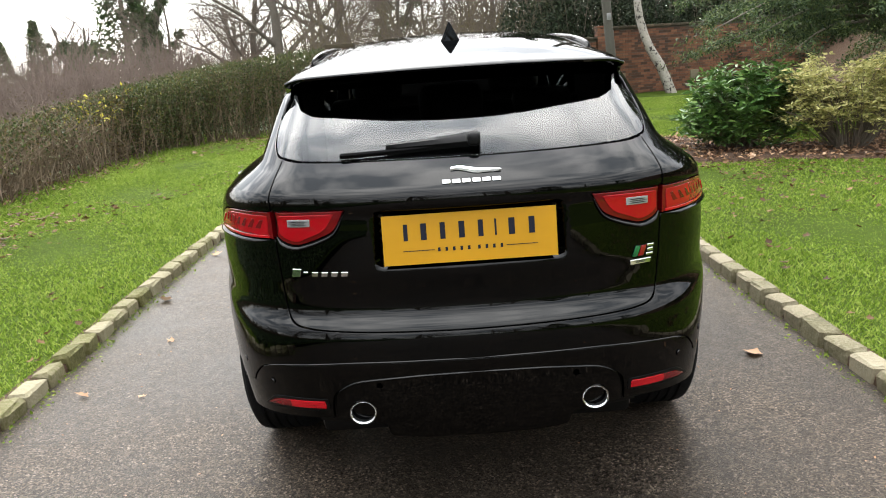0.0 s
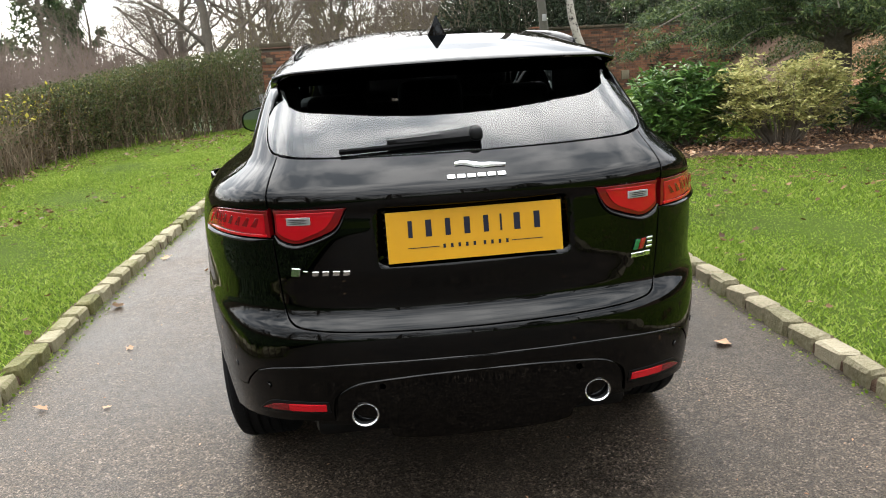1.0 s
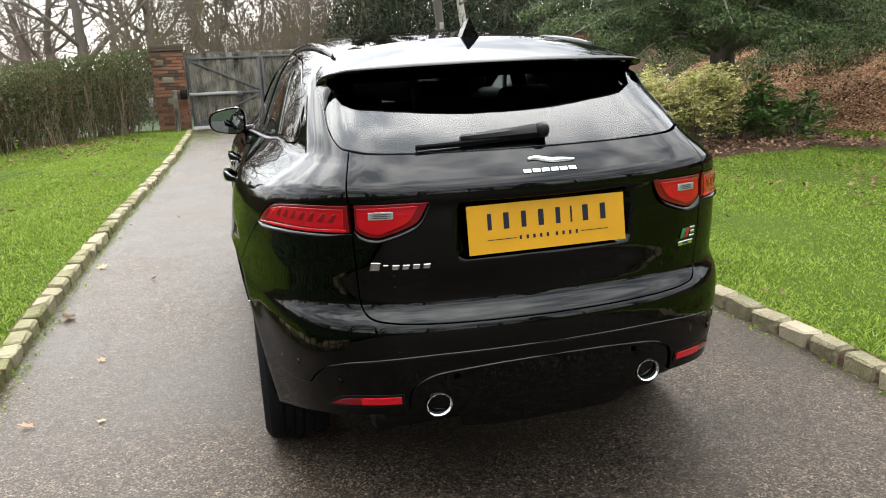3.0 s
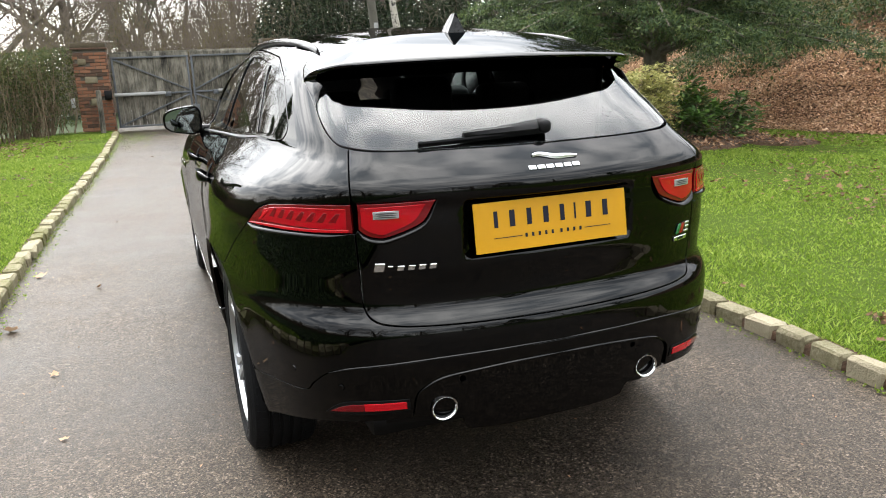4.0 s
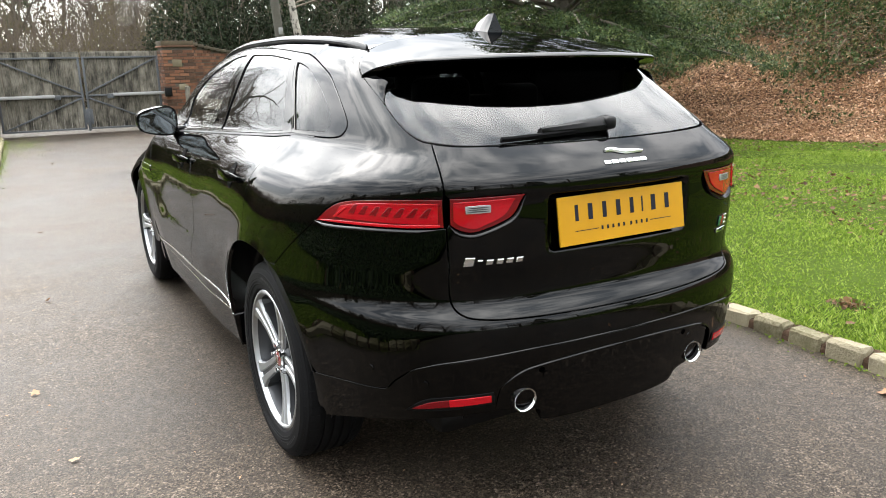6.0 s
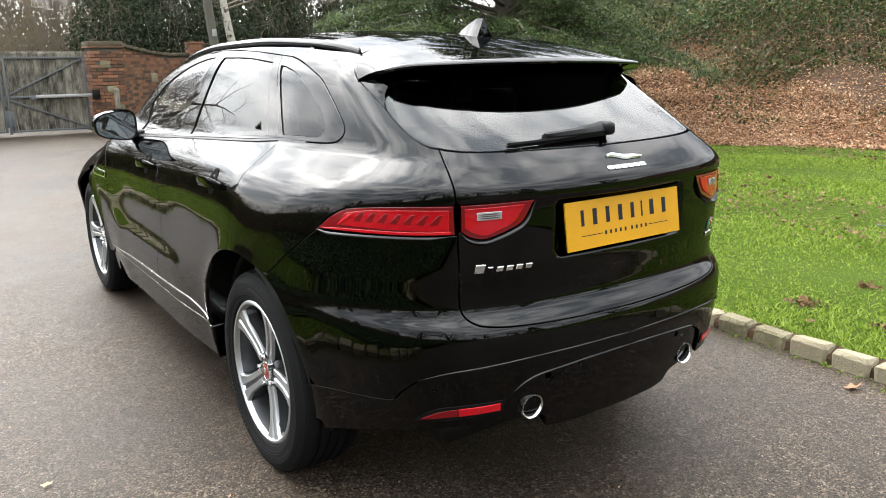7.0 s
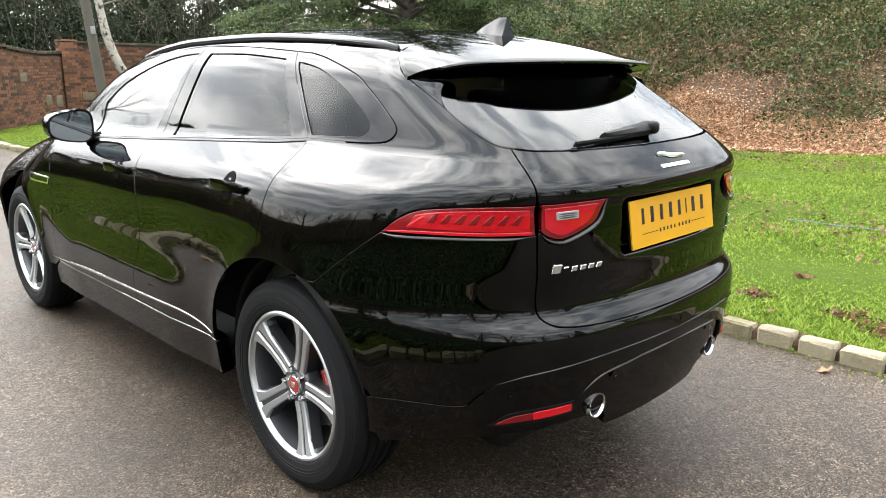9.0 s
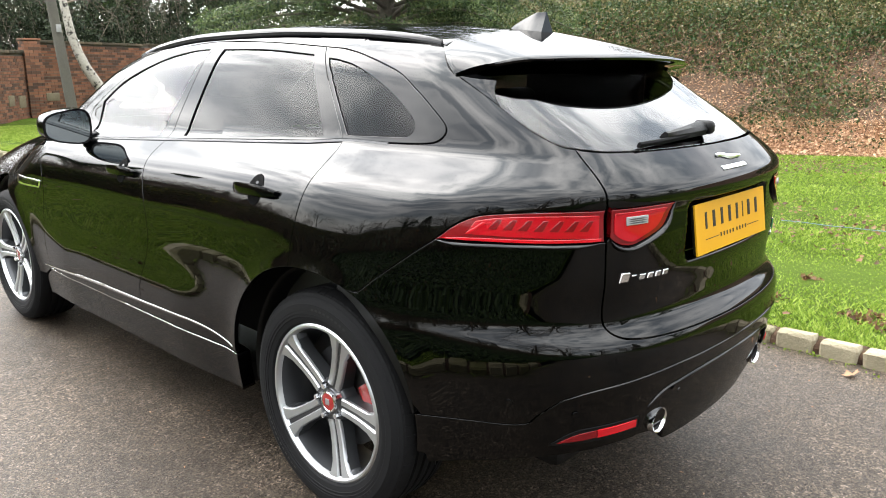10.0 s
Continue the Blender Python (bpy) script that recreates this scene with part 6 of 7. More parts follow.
panel("rear_window", [q for q in gl_half if q[0] > 1e-6] + [(0.0, 1.51)] + [(-s, z) for s, z in gl_half if s > 1e-6][::-1] + [(0.0, 1.250)], REARGLASS, off=-0.003, inset=0.0, thick=0.004, res=0.03)
# roof, windscreen, bonnet, nose
roof_l = [(-roof_x(y), y) for y in np.linspace(0.80, 2.80, 24)]
panel("roof", loop(roof_l, [roof_l[-1], (-0.3, 2.86), (0, 2.88), (0.3, 2.86), (-roof_l[-1][0], 2.80)], [(-x, y) for x, y in roof_l][::-1], [(roof_x(0.8), 0.80), (-roof_x(0.8), 0.80)]), PAINT, rays=lift, res=0.05)
ws_l = [(-roof_x(y), y) for y in np.linspace(2.81, 3.64, 12)]
panel("windscreen", loop(ws_l, [ws_l[-1], (0, 3.78), (-ws_l[-1][0], 3.64)], [(-x, y) for x, y in ws_l][::-1], [(roof_x(2.81), 2.81), (0.3, 2.87), (0, 2.89), (-0.3, 2.87), (-roof_x(2.81), 2.81)]), CLEAR, rays=lift, off=-0.003, thick=0.004, res=0.06)
panel("bonnet", loop([(-0.72, 3.67), (-0.80, 3.9), (-0.82, 4.3), (-0.70, 4.58)], [(-0.70, 4.58), (0, 4.68), (0.70, 4.58)], [(0.70, 4.58), (0.82, 4.3), (0.80, 3.9), (0.72, 3.67)], [(0.72, 3.67), (0, 3.80), (-0.72, 3.67)]), PAINT, rays=lift, res=0.06)


def nose_rays(x, z):
    x, z = np.asarray(x, float), np.asarray(z, float)
    return np.stack([x, 0 * x + 3.7, z], -1), np.stack([0 * x, 0 * x + 1.0, 0 * x], -1)


panel("front_bumper", loop([(-0.80, 0.30), (0.80, 0.30)], [(0.80, 0.30), (0.80, 0.80)], [(0.80, 0.80), (0.6, 0.9), (0, 0.93), (-0.6, 0.9), (-0.80, 0.80)], [(-0.80, 0.80), (-0.80, 0.30)]), PAINT, rays=nose_rays, res=0.06)

# side windows in their black frames
def upright(a, b, n=9):
    """A straight line on the body's side between two (along the car, height) places."""
    out = []
    for t in np.linspace(0, 1, n):
        y, z = a[0] + (b[0] - a[0]) * t, a[1] + (b[1] - a[1]) * t
        x = 0.72
        for _ in range(4):
            x = abs(float(skin(*ring(np.array([sz(x, y)]), np.array([z])))[0][0]))
        out.append((sz(x, y), z))
    return out


G_F = loop([(3.335, 1.142), (3.372, 1.296)], [(3.372, 1.296), (3.195, 1.397), (2.915, 1.486), (2.688, 1.526), (2.525, 1.536)], [(2.525, 1.536), (2.690, 1.183)], [(2.690, 1.183), (3.335, 1.142)])
DOOR_EDGE = upright((1.336, 1.511), (1.150, 1.248))
G_R = loop([(2.482, 1.194), (2.413, 1.534)], [(2.413, 1.534), (2.1, 1.530), DOOR_EDGE[0]], DOOR_EDGE, [DOOR_EDGE[-1], (2.0, 1.224), (2.482, 1.194)])
QUARTER_EDGE = upright((1.036, 1.258), (1.244, 1.499))
G_Q = loop(QUARTER_EDGE, [QUARTER_EDGE[-1], (1.412, 1.472), (1.174, 1.419), (1.034, 1.360), (0.978, 1.317), (0.974, 1.293), (0.990, 1.276), (1.030, 1.266), QUARTER_EDGE[0]])
CUT_BD = [(2.600, 1.174), (2.497, 1.568)]
CUT_RQ = [(1.398, 1.244)] + upright((1.050, 1.248), (1.292, 1.533))[1:-1] + [(1.760, 1.538)]
F_F = loop([(3.62, 1.120), (3.32, 1.134), (2.600, 1.174)], CUT_BD, DLO[5::-1], [(3.62, 1.130), (3.62, 1.120)])
F_R = loop(CUT_BD[::-1], [(2.600, 1.174), (1.98, 1.212), (1.398, 1.244)], CUT_RQ, [(1.760, 1.538), (2.1, 1.558), (2.497, 1.568)])
F_Q = loop(DLO[7:], CUT_RQ)
for nm, fr, gl, mat in (("front_door_frame", F_F, G_F, CLEAR), ("rear_door_frame", F_R, G_R, PRIVACY), ("quarter_frame", F_Q, G_Q, PRIVACY)):
    for flip in (False, True):
        fob = panel(nm, fr, GLOSSBLACK, off=0.0015, inset=0.0026, holes=(gl,), thick=0.02, res=0.03, flip=flip)
        panel("window", gl, mat, fob, off=-0.004, inset=0.0015, thick=0.003, res=0.04, flip=flip)
# bright strips: under the windows, along the doors
both("belt_strip", loop([(3.60, 1.109), (3.32, 1.127), (2.60, 1.169), (1.98, 1.205), (1.40, 1.2375), (1.10, 1.2405)], [(1.10, 1.2405), (1.10, 1.2455)], [(1.10, 1.2455), (1.40, 1.2435), (1.98, 1.211), (2.60, 1.175), (3.32, 1.133), (3.60, 1.115)], [(3.60, 1.115), (3.60, 1.109)]), DARKMETAL, off=0.001, inset=0, thick=0.006, res=0.05)
CH_T = [(3.79, 0.440), (3.45, 0.467), (3.12, 0.483), (2.65, 0.492), (2.27, 0.502), (2.10, 0.492), (1.955, 0.462)]
CH_B = [(1.955, 0.462), (2.10, 0.487), (2.27, 0.496), (2.65, 0.485), (3.12, 0.473), (3.45, 0.459), (3.79, 0.440)]
both("sill_trim", loop(CH_T, CH_B), CHROME, off=0.003, inset=0, thick=0.006, res=0.05)
both("sill_line", loop([(1.94, 0.4385), (2.65, 0.4355), (3.70, 0.4305)], [(3.70, 0.4305), (3.70, 0.4275)], [(3.70, 0.4275), (2.65, 0.4325), (1.94, 0.4355)], [(1.94, 0.4355), (1.94, 0.4385)]), CHROME, off=0.0, inset=0, thick=0.004, res=0.05)
# lower tail: valance between the pipes
val = [(0.425, 0.425), (0.418, 0.493), (0.407, 0.528), (0.375, 0.553), (0.333, 0.570), (0.2, 0.585), (0.0, 0.591)]
val_half = loop(val)
panel("valance", val_half + [(-s, z) for s, z in val_half[:-1]][::-1] + bend([(-0.425, 0.425), (-0.30, 0.40), (-0.27, 0.345), (0.0, 0.335), (0.27, 0.345), (0.30, 0.40), (0.425, 0.425)])[1:-1], GLOSSBLACK, off=-0.012, res=0.03, thick=0.03)
# tail lamps
lo_poly = loop(LAMP_TOP, [(0.546, 1.112), (0.543, 1.025)], LAMP_LOW[::-1])
li_poly = loop(*INNER)
for flip in (False, True):
    lamp = panel("tail_lamp", lo_poly, DEEPRED, off=0.001, inset=0.004, thick=0.02, res=0.02, flip=flip, label="red tail lamp with a bright light bar")
    panel("light_bar", loop([(0.560, 1.098), (0.66, 1.096), (0.760, 1.087), (0.815, 1.074)], [(0.815, 1.074), (0.835, 1.040)], [(0.835, 1.040), (0.70, 1.040), (0.560, 1.038)], [(0.560, 1.038), (0.560, 1.098)]), REDLENS, lamp, off=0.004, inset=0, thick=0.004, res=0.02, flip=flip)
    panel("lower_bar", loop([(0.895, 1.022), (0.80, 1.030), (0.555, 1.036)], [(0.555, 1.036), (0.555, 1.030)], [(0.555, 1.030), (0.80, 1.0245), (0.895, 1.022)]), BRIGHTRED, lamp, off=0.006, inset=0, thick=0.003, res=0.02, flip=flip)
    panel("end_line", loop([(0.838, 1.040), (0.800, 1.072)], [(0.800, 1.072), (0.793, 1.072)], [(0.793, 1.072), (0.831, 1.040)], [(0.831, 1.040), (0.838, 1.040)]), BRIGHTRED, lamp, off=0.007, inset=0, thick=0.002, res=0.02, flip=flip)
    for k in range(7):
        s0 = 0.585 + 0.031 * k
        panel("light_blade", loop([(s0, 1.058), (s0 + 0.016, 1.058)], [(s0 + 0.016, 1.058), (s0 - 0.004, 1.084)], [(s0 - 0.004, 1.084), (s0 - 0.012, 1.084)], [(s0 - 0.012, 1.084), (s0, 1.058)]), DEEPRED, lamp, off=0.006, inset=0, thick=0.002, res=0.02, flip=flip)
    lin = panel("tailgate_lamp", li_poly, DEEPRED, off=0.001, inset=0.004, thick=0.02, res=0.02, flip=flip, label="red tailgate lamp with a clear ribbed insert")
    panel("red_lens", loop([(0.522, 1.100), (0.375, 1.104)], [(0.375, 1.104), (0.402, 1.058), (0.45, 1.032), (0.476, 1.022), (0.508, 1.034), (0.522, 1.048)], [(0.522, 1.048), (0.522, 1.100)]), REDLENS, lin, off=0.005, inset=0, thick=0.004, res=0.02, flip=flip)
    panel("reversing_lens", loop([(0.494, 1.0885), (0.436, 1.0900)], [(0.436, 1.0900), (0.436, 1.0690)], [(0.436, 1.0690), (0.494, 1.0675)], [(0.494, 1.0675), (0.494, 1.0885)]), CLEARLENS, lin, off=0.009, inset=0, thick=0.004, res=0.02, flip=flip)
    for k in range(3):
        z0 = 1.0715 + 0.0056 * k
        panel("rib", loop([(0.491, z0), (0.439, z0 + 0.001)], [(0.439, z0 + 0.001), (0.439, z0 + 0.0024)], [(0.439, z0 + 0.0024), (0.491, z0 + 0.0014)], [(0.491, z0 + 0.0014), (0.491, z0)]), DARKMETAL, lin, off=0.0105, inset=0, thick=0.002, res=0.03, flip=flip)
    # reflectors low in the bumper, set in a dark slot
    slot = panel("reflector_slot", loop([(0.648, 0.449), (0.60, 0.489), (0.54, 0.500), (0.435, 0.506)], [(0.435, 0.506), (0.432, 0.468)], [(0.432, 0.468), (0.54, 0.455), (0.648, 0.449)]), PLASTIC, off=0.0015, inset=0, thick=0.003, res=0.03, flip=flip)
    panel("reflector", loop([(0.543, 0.491), (0.442, 0.498)], [(0.442, 0.498), (0.440, 0.476)], [(0.440, 0.476), (0.541, 0.468)], [(0.541, 0.468), (0.543, 0.491)]), BRIGHTRED, slot, off=0.005, inset=0, thick=0.004, res=0.03, flip=flip)
    panel("dark_reflector", loop([(0.632, 0.457), (0.59, 0.481), (0.546, 0.490)], [(0.546, 0.490), (0.544, 0.468)], [(0.544, 0.468), (0.632, 0.457)]), DEEPRED, slot, off=0.004, inset=0, thick=0.003, res=0.03, flip=flip)

# ---- fittings of the car ----
def grid_piece(name, rows, mat, parent, label="", close=False, caps=False, smooth=True, sharp=38):
    """A skin over rows of points; close joins each row to a ring, caps shuts its ends."""
    rows = [np.asarray(r, float) for r in rows]
    n, m = len(rows), len(rows[0])
    v = np.concatenate(rows)
    w = m if close else m - 1
    f = [(i * m + j, i * m + (j + 1) % m, (i + 1) * m + (j + 1) % m, (i + 1) * m + j) for i in range(n - 1) for j in range(w)]
    if caps:
        f += [tuple(range(m))[::-1], tuple((n - 1) * m + j for j in range(m))]
    me = mesh_of(name, v, f, mat, smooth)
    bm = bmesh.new()
    bm.from_mesh(me)
    bmesh.ops.remove_doubles(bm, verts=bm.verts, dist=1e-5)
    bmesh.ops.recalc_face_normals(bm, faces=bm.faces)
    bm.to_mesh(me)
    bm.free()
    if smooth:
        me.set_sharp_from_angle(angle=radians(sharp))
    ob = new(name, me)
    ob.parent = parent
    return tagged(ob, label)


def lathe(name, prof, mat, parent, label="", sides=72, sharp=30):
    """Turned about the x axis from (x, radius) pairs."""
    ang = np.linspace(0, 2 * math.pi, sides, endpoint=False)
    rows = [np.stack([0 * ang + x, r * np.cos(ang), r * np.sin(ang)], -1) for x, r in prof]
    return grid_piece(name, rows, mat, parent, label, close=True, sharp=sharp)


# spoiler: a wing that carries the roof line back over the window
rows = []
for u in np.linspace(-1, 1, 57):
    a, sg = abs(u), (1 if u > 0 else -1)
    xf, xt = 0.575 * u, 0.592 * u
    drop = max(0.0, (a - 0.86) / 0.14)
    if drop:
        xf = sg * (0.4945 + 0.1175 * math.sin(drop * math.pi / 2))
    zr = skin(*lift(np.array([min(abs(xf), 0.522)]), np.array([0.80])))[0][2]
    zr -= (zr - 1.455) * drop ** 1.8
    yr = 0.80 - 0.12 * drop ** 1.5
    yt = 0.396 + 0.33 * xt * xt + 0.035 * drop ** 2
    zt = 1.510 - 0.035 * xt * xt - 0.012 * drop ** 2
    pts = [(xf, yr, zr - 0.015), (xf, yr, zr)]
    for k in range(1, 12):
        t = k / 12
        pts.append((xf + (xt - xf) * t, yr + (yt - yr) * t, zr + (zt - zr) * t + 0.005 * math.sin(math.pi * t)))
    pts += [(xt, yt + 0.004, zt + 0.0005), (xt, yt, zt - 0.004), (xt, yt + 0.003, zt - 0.011), (xt * 0.995, yt + 0.015, zt - 0.016), (xt * 0.98, yt + 0.06, zt - 0.022)]
    pts += [(xf * 0.97, min(yt + 0.20, yr - 0.02), zt - 0.055), (xf * 0.97, yr - 0.01, min(zt - 0.045, zr - 0.02))]
    rows.append(pts)
spoiler = grid_piece("spoiler", rows, PAINT, car, "black roof spoiler over the rear window", close=True, caps=True)
# fins that carry the body's side back under the spoiler, beside the window
FIN = bend([(0.690, 1.372), (0.740, 1.4145), (0.786, 1.4495), (0.800, 1.474)], 0.008)
for sg in (1, -1):
    rows = []
    p = skin(*ring(sg * np.array([q[0] for q in FIN]), np.array([q[1] for q in FIN])))
    nrm = slope(p)
    for i in range(len(p)):
        t = i / (len(p) - 1)
        back = np.array([0.0, -1.0, -0.12])
        back = back - nrm[i] * np.dot(back, nrm[i])
        back /= np.linalg.norm(back)
        reach = 0.012 + 0.150 * t ** 1.1
        top = p[i] + nrm[i] * 0.001
        rows.append([top, top + back * reach * 0.5, top + back * (reach - 0.004), top + back * reach - nrm[i] * 0.003, top + back * (reach - 0.003) - nrm[i] * 0.010, top + back * reach * 0.5 - nrm[i] * 0.014, top - nrm[i] * 0.016])
    grid_piece("window_fin", rows, PAINT, car, "black fin under the spoiler end", close=True, caps=True, sharp=50)

# roof rails
for sg in (-1, 1):
    rows, gap_rows = [], []
    for t in np.linspace(0, 1, 40):
        y = 0.815 + t * 2.02
        z0 = skin(*lift(np.array([0.515]), np.array([y])))[0][2]
        k = min(1.0, 9 * t, 7 * (1 - t))
        rise = 0.007 * k * (2 - k)
        c = np.array([sg * 0.527, y, z0 + rise])
        rows.append([c + np.array([0.0105 * a * (0.35 + 0.65 * k), 0, b]) for a, b in ((sg * 1.5, -0.006), (sg * 1.2, 0.001), (sg * 0.6, 0.0075), (0.0, 0.0105), (-sg * 0.6, 0.0095), (-sg * 1.1, 0.004), (-sg * 1.2, -0.006))])
        gap_rows.append([c + np.array([0.0075 * a, 0, b]) for a, b in ((-1, -0.03 - rise), (-1, -0.005), (1, -0.005), (1, -0.03 - rise))])
    rail = grid_piece("roof_rail", rows, GLOSSBLACK, car, "gloss black roof rail", close=True, caps=True, sharp=80)
    # dark strip that stands for the shade in the gap under the rail
    grid_piece("rail_gap_shade", gap_rows, PLASTIC, rail, close=True, caps=True)

# aerial fin: flat back, sides that draw together towards the front
rows = []
zr = float(skin(*lift(np.array([0.0]), np.array([0.86])))[0][2])
for t in np.linspace(0, 1, 15):
    yb, yf = 0.790 + 0.006 * t, 0.975 - 0.135 * t ** 1.5
    wd = 0.0335 * (1 - t) ** 1.15 + 0.0035
    half = [(wd * (1 - u ** 2.2), yb + (yf - yb) * u) for u in np.linspace(0, 1, 12)]
    ring_pts = [(x, y, zr - 0.010 + 0.072 * t) for x, y in half] + [(-x, y, zr - 0.010 + 0.072 * t) for x, y in half[-2::-1]]
    rows.append(ring_pts)
grid_piece("aerial_fin", rows, PAINT, car, "gloss black shark-fin aerial", close=True, caps=True, sharp=50)


# wheels
def wheel(hub_y, side, turn):
    """A five-arm alloy wheel with its tyre, brake and caliper; side -1 is the left."""
    w = new("wheel")
    w.parent = car
    w.matrix_basis = pose(side * 0.782, hub_y, 0.385, 0, 0, 0 if side > 0 else 180) @ Matrix.Scale(1.012, 4)
    tagged(w, "alloy wheel with five split arms and a black tyre")
    R, r = 0.381, 0.268
    prof = [(-0.105, r - 0.004), (-0.118, r + 0.02), (-0.128, 0.315), (-0.122, 0.350), (-0.108, 0.371), (-0.085, 0.379)]
    for gx in (-0.055, -0.018, 0.018, 0.055):
        prof += [(gx - 0.007, R), (gx - 0.005, R - 0.008), (gx + 0.005, R - 0.008), (gx + 0.007, R)]
    prof += [(0.085, 0.379), (0.108, 0.371), (0.120, 0.353), (0.1215, 0.3515), (0.1255, 0.340), (0.1270, 0.339), (0.1285, 0.316), (0.1275, 0.3145), (0.1285, 0.306), (0.1262, 0.3045), (0.1262, 0.296), (0.1240, 0.2945), (0.120, r + 0.010), (0.112, r + 0.002), (0.105, r - 0.004)]
    tyre = lathe("tyre", prof, RUBBER, w, "black road tyre", 96)
    # shoulder blocks of the tread
    so = Soup()
    for k in range(72):
        a = 2 * math.pi * k / 72
        for sx in (-1, 1):
            v = []
            for dx, rr in ((0.070, R + 0.0015), (0.100, 0.3755), (0.1165, 0.360)):
                for da in (-0.030, 0.030):
                    v.append((sx * dx, rr * math.cos(a + da), rr * math.sin(a + da)))
            q = np.array(v)
            inner = q * np.array([1, 0.985, 0.985])
            so.add(np.concatenate([q, inner]), [(0, 1, 3, 2), (2, 3, 5, 4), (0, 2, 8, 6), (2, 4, 10, 8), (1, 7, 9, 3), (3, 9, 11, 5), (4, 5, 11, 10), (0, 6, 7, 1)])
    v, f = so.arrays()
    tagged(piece("tread_ring", v, f, RUBBER, tyre), kind="stuff")
    # raised marks on the sidewall
    so = Soup()
    for a0, n in ((1.15, 9), (3.6, 11), (5.2, 7)):
        for k in range(n):
            a = a0 + k * 0.062
            v = []
            for da in (-0.022, 0.014):
                for rr, x in ((0.318, 0.1290), (0.336, 0.1262)):
                    v.append((x, rr * math.cos(a + da), rr * math.sin(a + da)))
            so.add(v, [(0, 1, 3, 2)])
    v, f = so.arrays()
    tagged(piece("sidewall_relief", v, f, PLASTIC, tyre), kind="stuff")
    rim = lathe("rim", [(-0.10, 0.262), (-0.11, 0.268), (-0.085, 0.250), (-0.02, 0.236), (0.06, 0.244), (0.098, 0.254)], GREYALLOY, w, "dark grey alloy rim barrel", 72)
    lathe("rim_lip", [(0.098, 0.250), (0.112, 0.2535), (0.117, 0.258), (0.117, 0.265), (0.112, 0.2715), (0.10, 0.2725)], SILVER, rim, "bright machined rim edge", 96)
    for k in range(5):
        ang = radians(turn) + k * 2 * math.pi / 5
        rot = Matrix.Rotation(ang, 4, "X")

        def arm(profile, mat, name, parent, lab="", flare=1.1):
            rows = []
            for rr, c, wd, xt, dp in profile:
                rows.append([(xt - dp, c - wd * flare, rr), (xt - 0.004, c - wd, rr), (xt, c - wd + 0.003, rr), (xt, c + wd - 0.003, rr), (xt - 0.004, c + wd, rr), (xt - dp, c + wd * flare, rr)])
            ob = grid_piece(name, rows, mat, parent, lab, close=True, caps=True, sharp=25)
            ob.data.transform(rot)
            return ob

        spoke = arm([(0.045, 0.0, 0.034, 0.083, 0.05), (0.075, 0.0, 0.030, 0.082, 0.05), (0.12, 0.0, 0.030, 0.084, 0.048), (0.18, 0.0, 0.033, 0.091, 0.046), (0.23, 0.0, 0.044, 0.099, 0.044), (0.252, 0.0, 0.064, 0.102, 0.040)], GREYALLOY, "spoke", w, "dark spoke with two bright machined faces", 1.15)
        for sg in (-1, 1):
            arm([(0.062, sg * 0.0175, 0.0120, 0.0885, 0.012), (0.10, sg * 0.0180, 0.0118, 0.089, 0.012), (0.15, sg * 0.0190, 0.0120, 0.0935, 0.012), (0.20, sg * 0.0215, 0.0135, 0.101, 0.012), (0.235, sg * 0.0285, 0.0195, 0.107, 0.012), (0.2535, sg * 0.0385, 0.0290, 0.111, 0.012)], SILVER, "spoke_face", spoke, "bright machined spoke face")
        # nut
        bm = bmesh.new()
        bmesh.ops.create_cone(bm, cap_ends=True, segments=6, radius1=0.0115, radius2=0.009, depth=0.022, matrix=Matrix.Rotation(radians(90), 4, "Y"))
        bmesh.ops.translate(bm, vec=(0.092, 0, 0), verts=bm.verts)
        b2 = ang + math.pi / 5
        bmesh.ops.translate(bm, vec=(0, -0.056 * math.sin(b2), 0.056 * math.cos(b2)), verts=bm.verts)
        part("wheel_nut", bm, CHROME, w)
    lathe("hub", [(0.03, 0.078), (0.070, 0.076), (0.080, 0.070), (0.081, 0.050), (0.086, 0.044), (0.087, 0.036)], GREYALLOY, w, "", 40)
    lathe("cap_ring", [(0.086, 0.037), (0.094, 0.0355), (0.0955, 0.032), (0.094, 0.029)], CHROME, w, "", 40)
    cap = lathe("hub_cap", [(0.094, 0.0295), (0.0955, 0.018), (0.0962, 0.004), (0.0962, 0.0005)], REDPAINT, w, "red enamel hub cap", 40)
    part("cap_mark", box_bm((0.002, 0.020, 0.022), (0.0968, 0, 0.001), 0.0009, 1), SILVER, cap)
    disc = lathe("brake_disc", [(0.015, 0.06), (0.015, 0.172), (-0.012, 0.172), (-0.012, 0.06)], DARKMETAL, w, "steel brake disc", 60)
    rows = []
    ca = radians(-80 if side < 0 else 80)
    for a in np.linspace(-0.42, 0.42, 9):
        cy, cz = -math.sin(ca + a), math.cos(ca + a)
        rows.append([(xx, rr * cy, rr * cz) for xx, rr in ((0.045, 0.115), (0.050, 0.135), (0.050, 0.180), (0.040, 0.192), (-0.03, 0.192), (-0.03, 0.115))])
    grid_piece("caliper", rows, REDPAINT, disc, "red brake caliper", close=True, caps=True)
    return w


for hy, tn in ((1.0, -20.0), (3.874, 20.0)):
    wheel(hy, -1, tn)
    wheel(hy, 1, tn + 9)

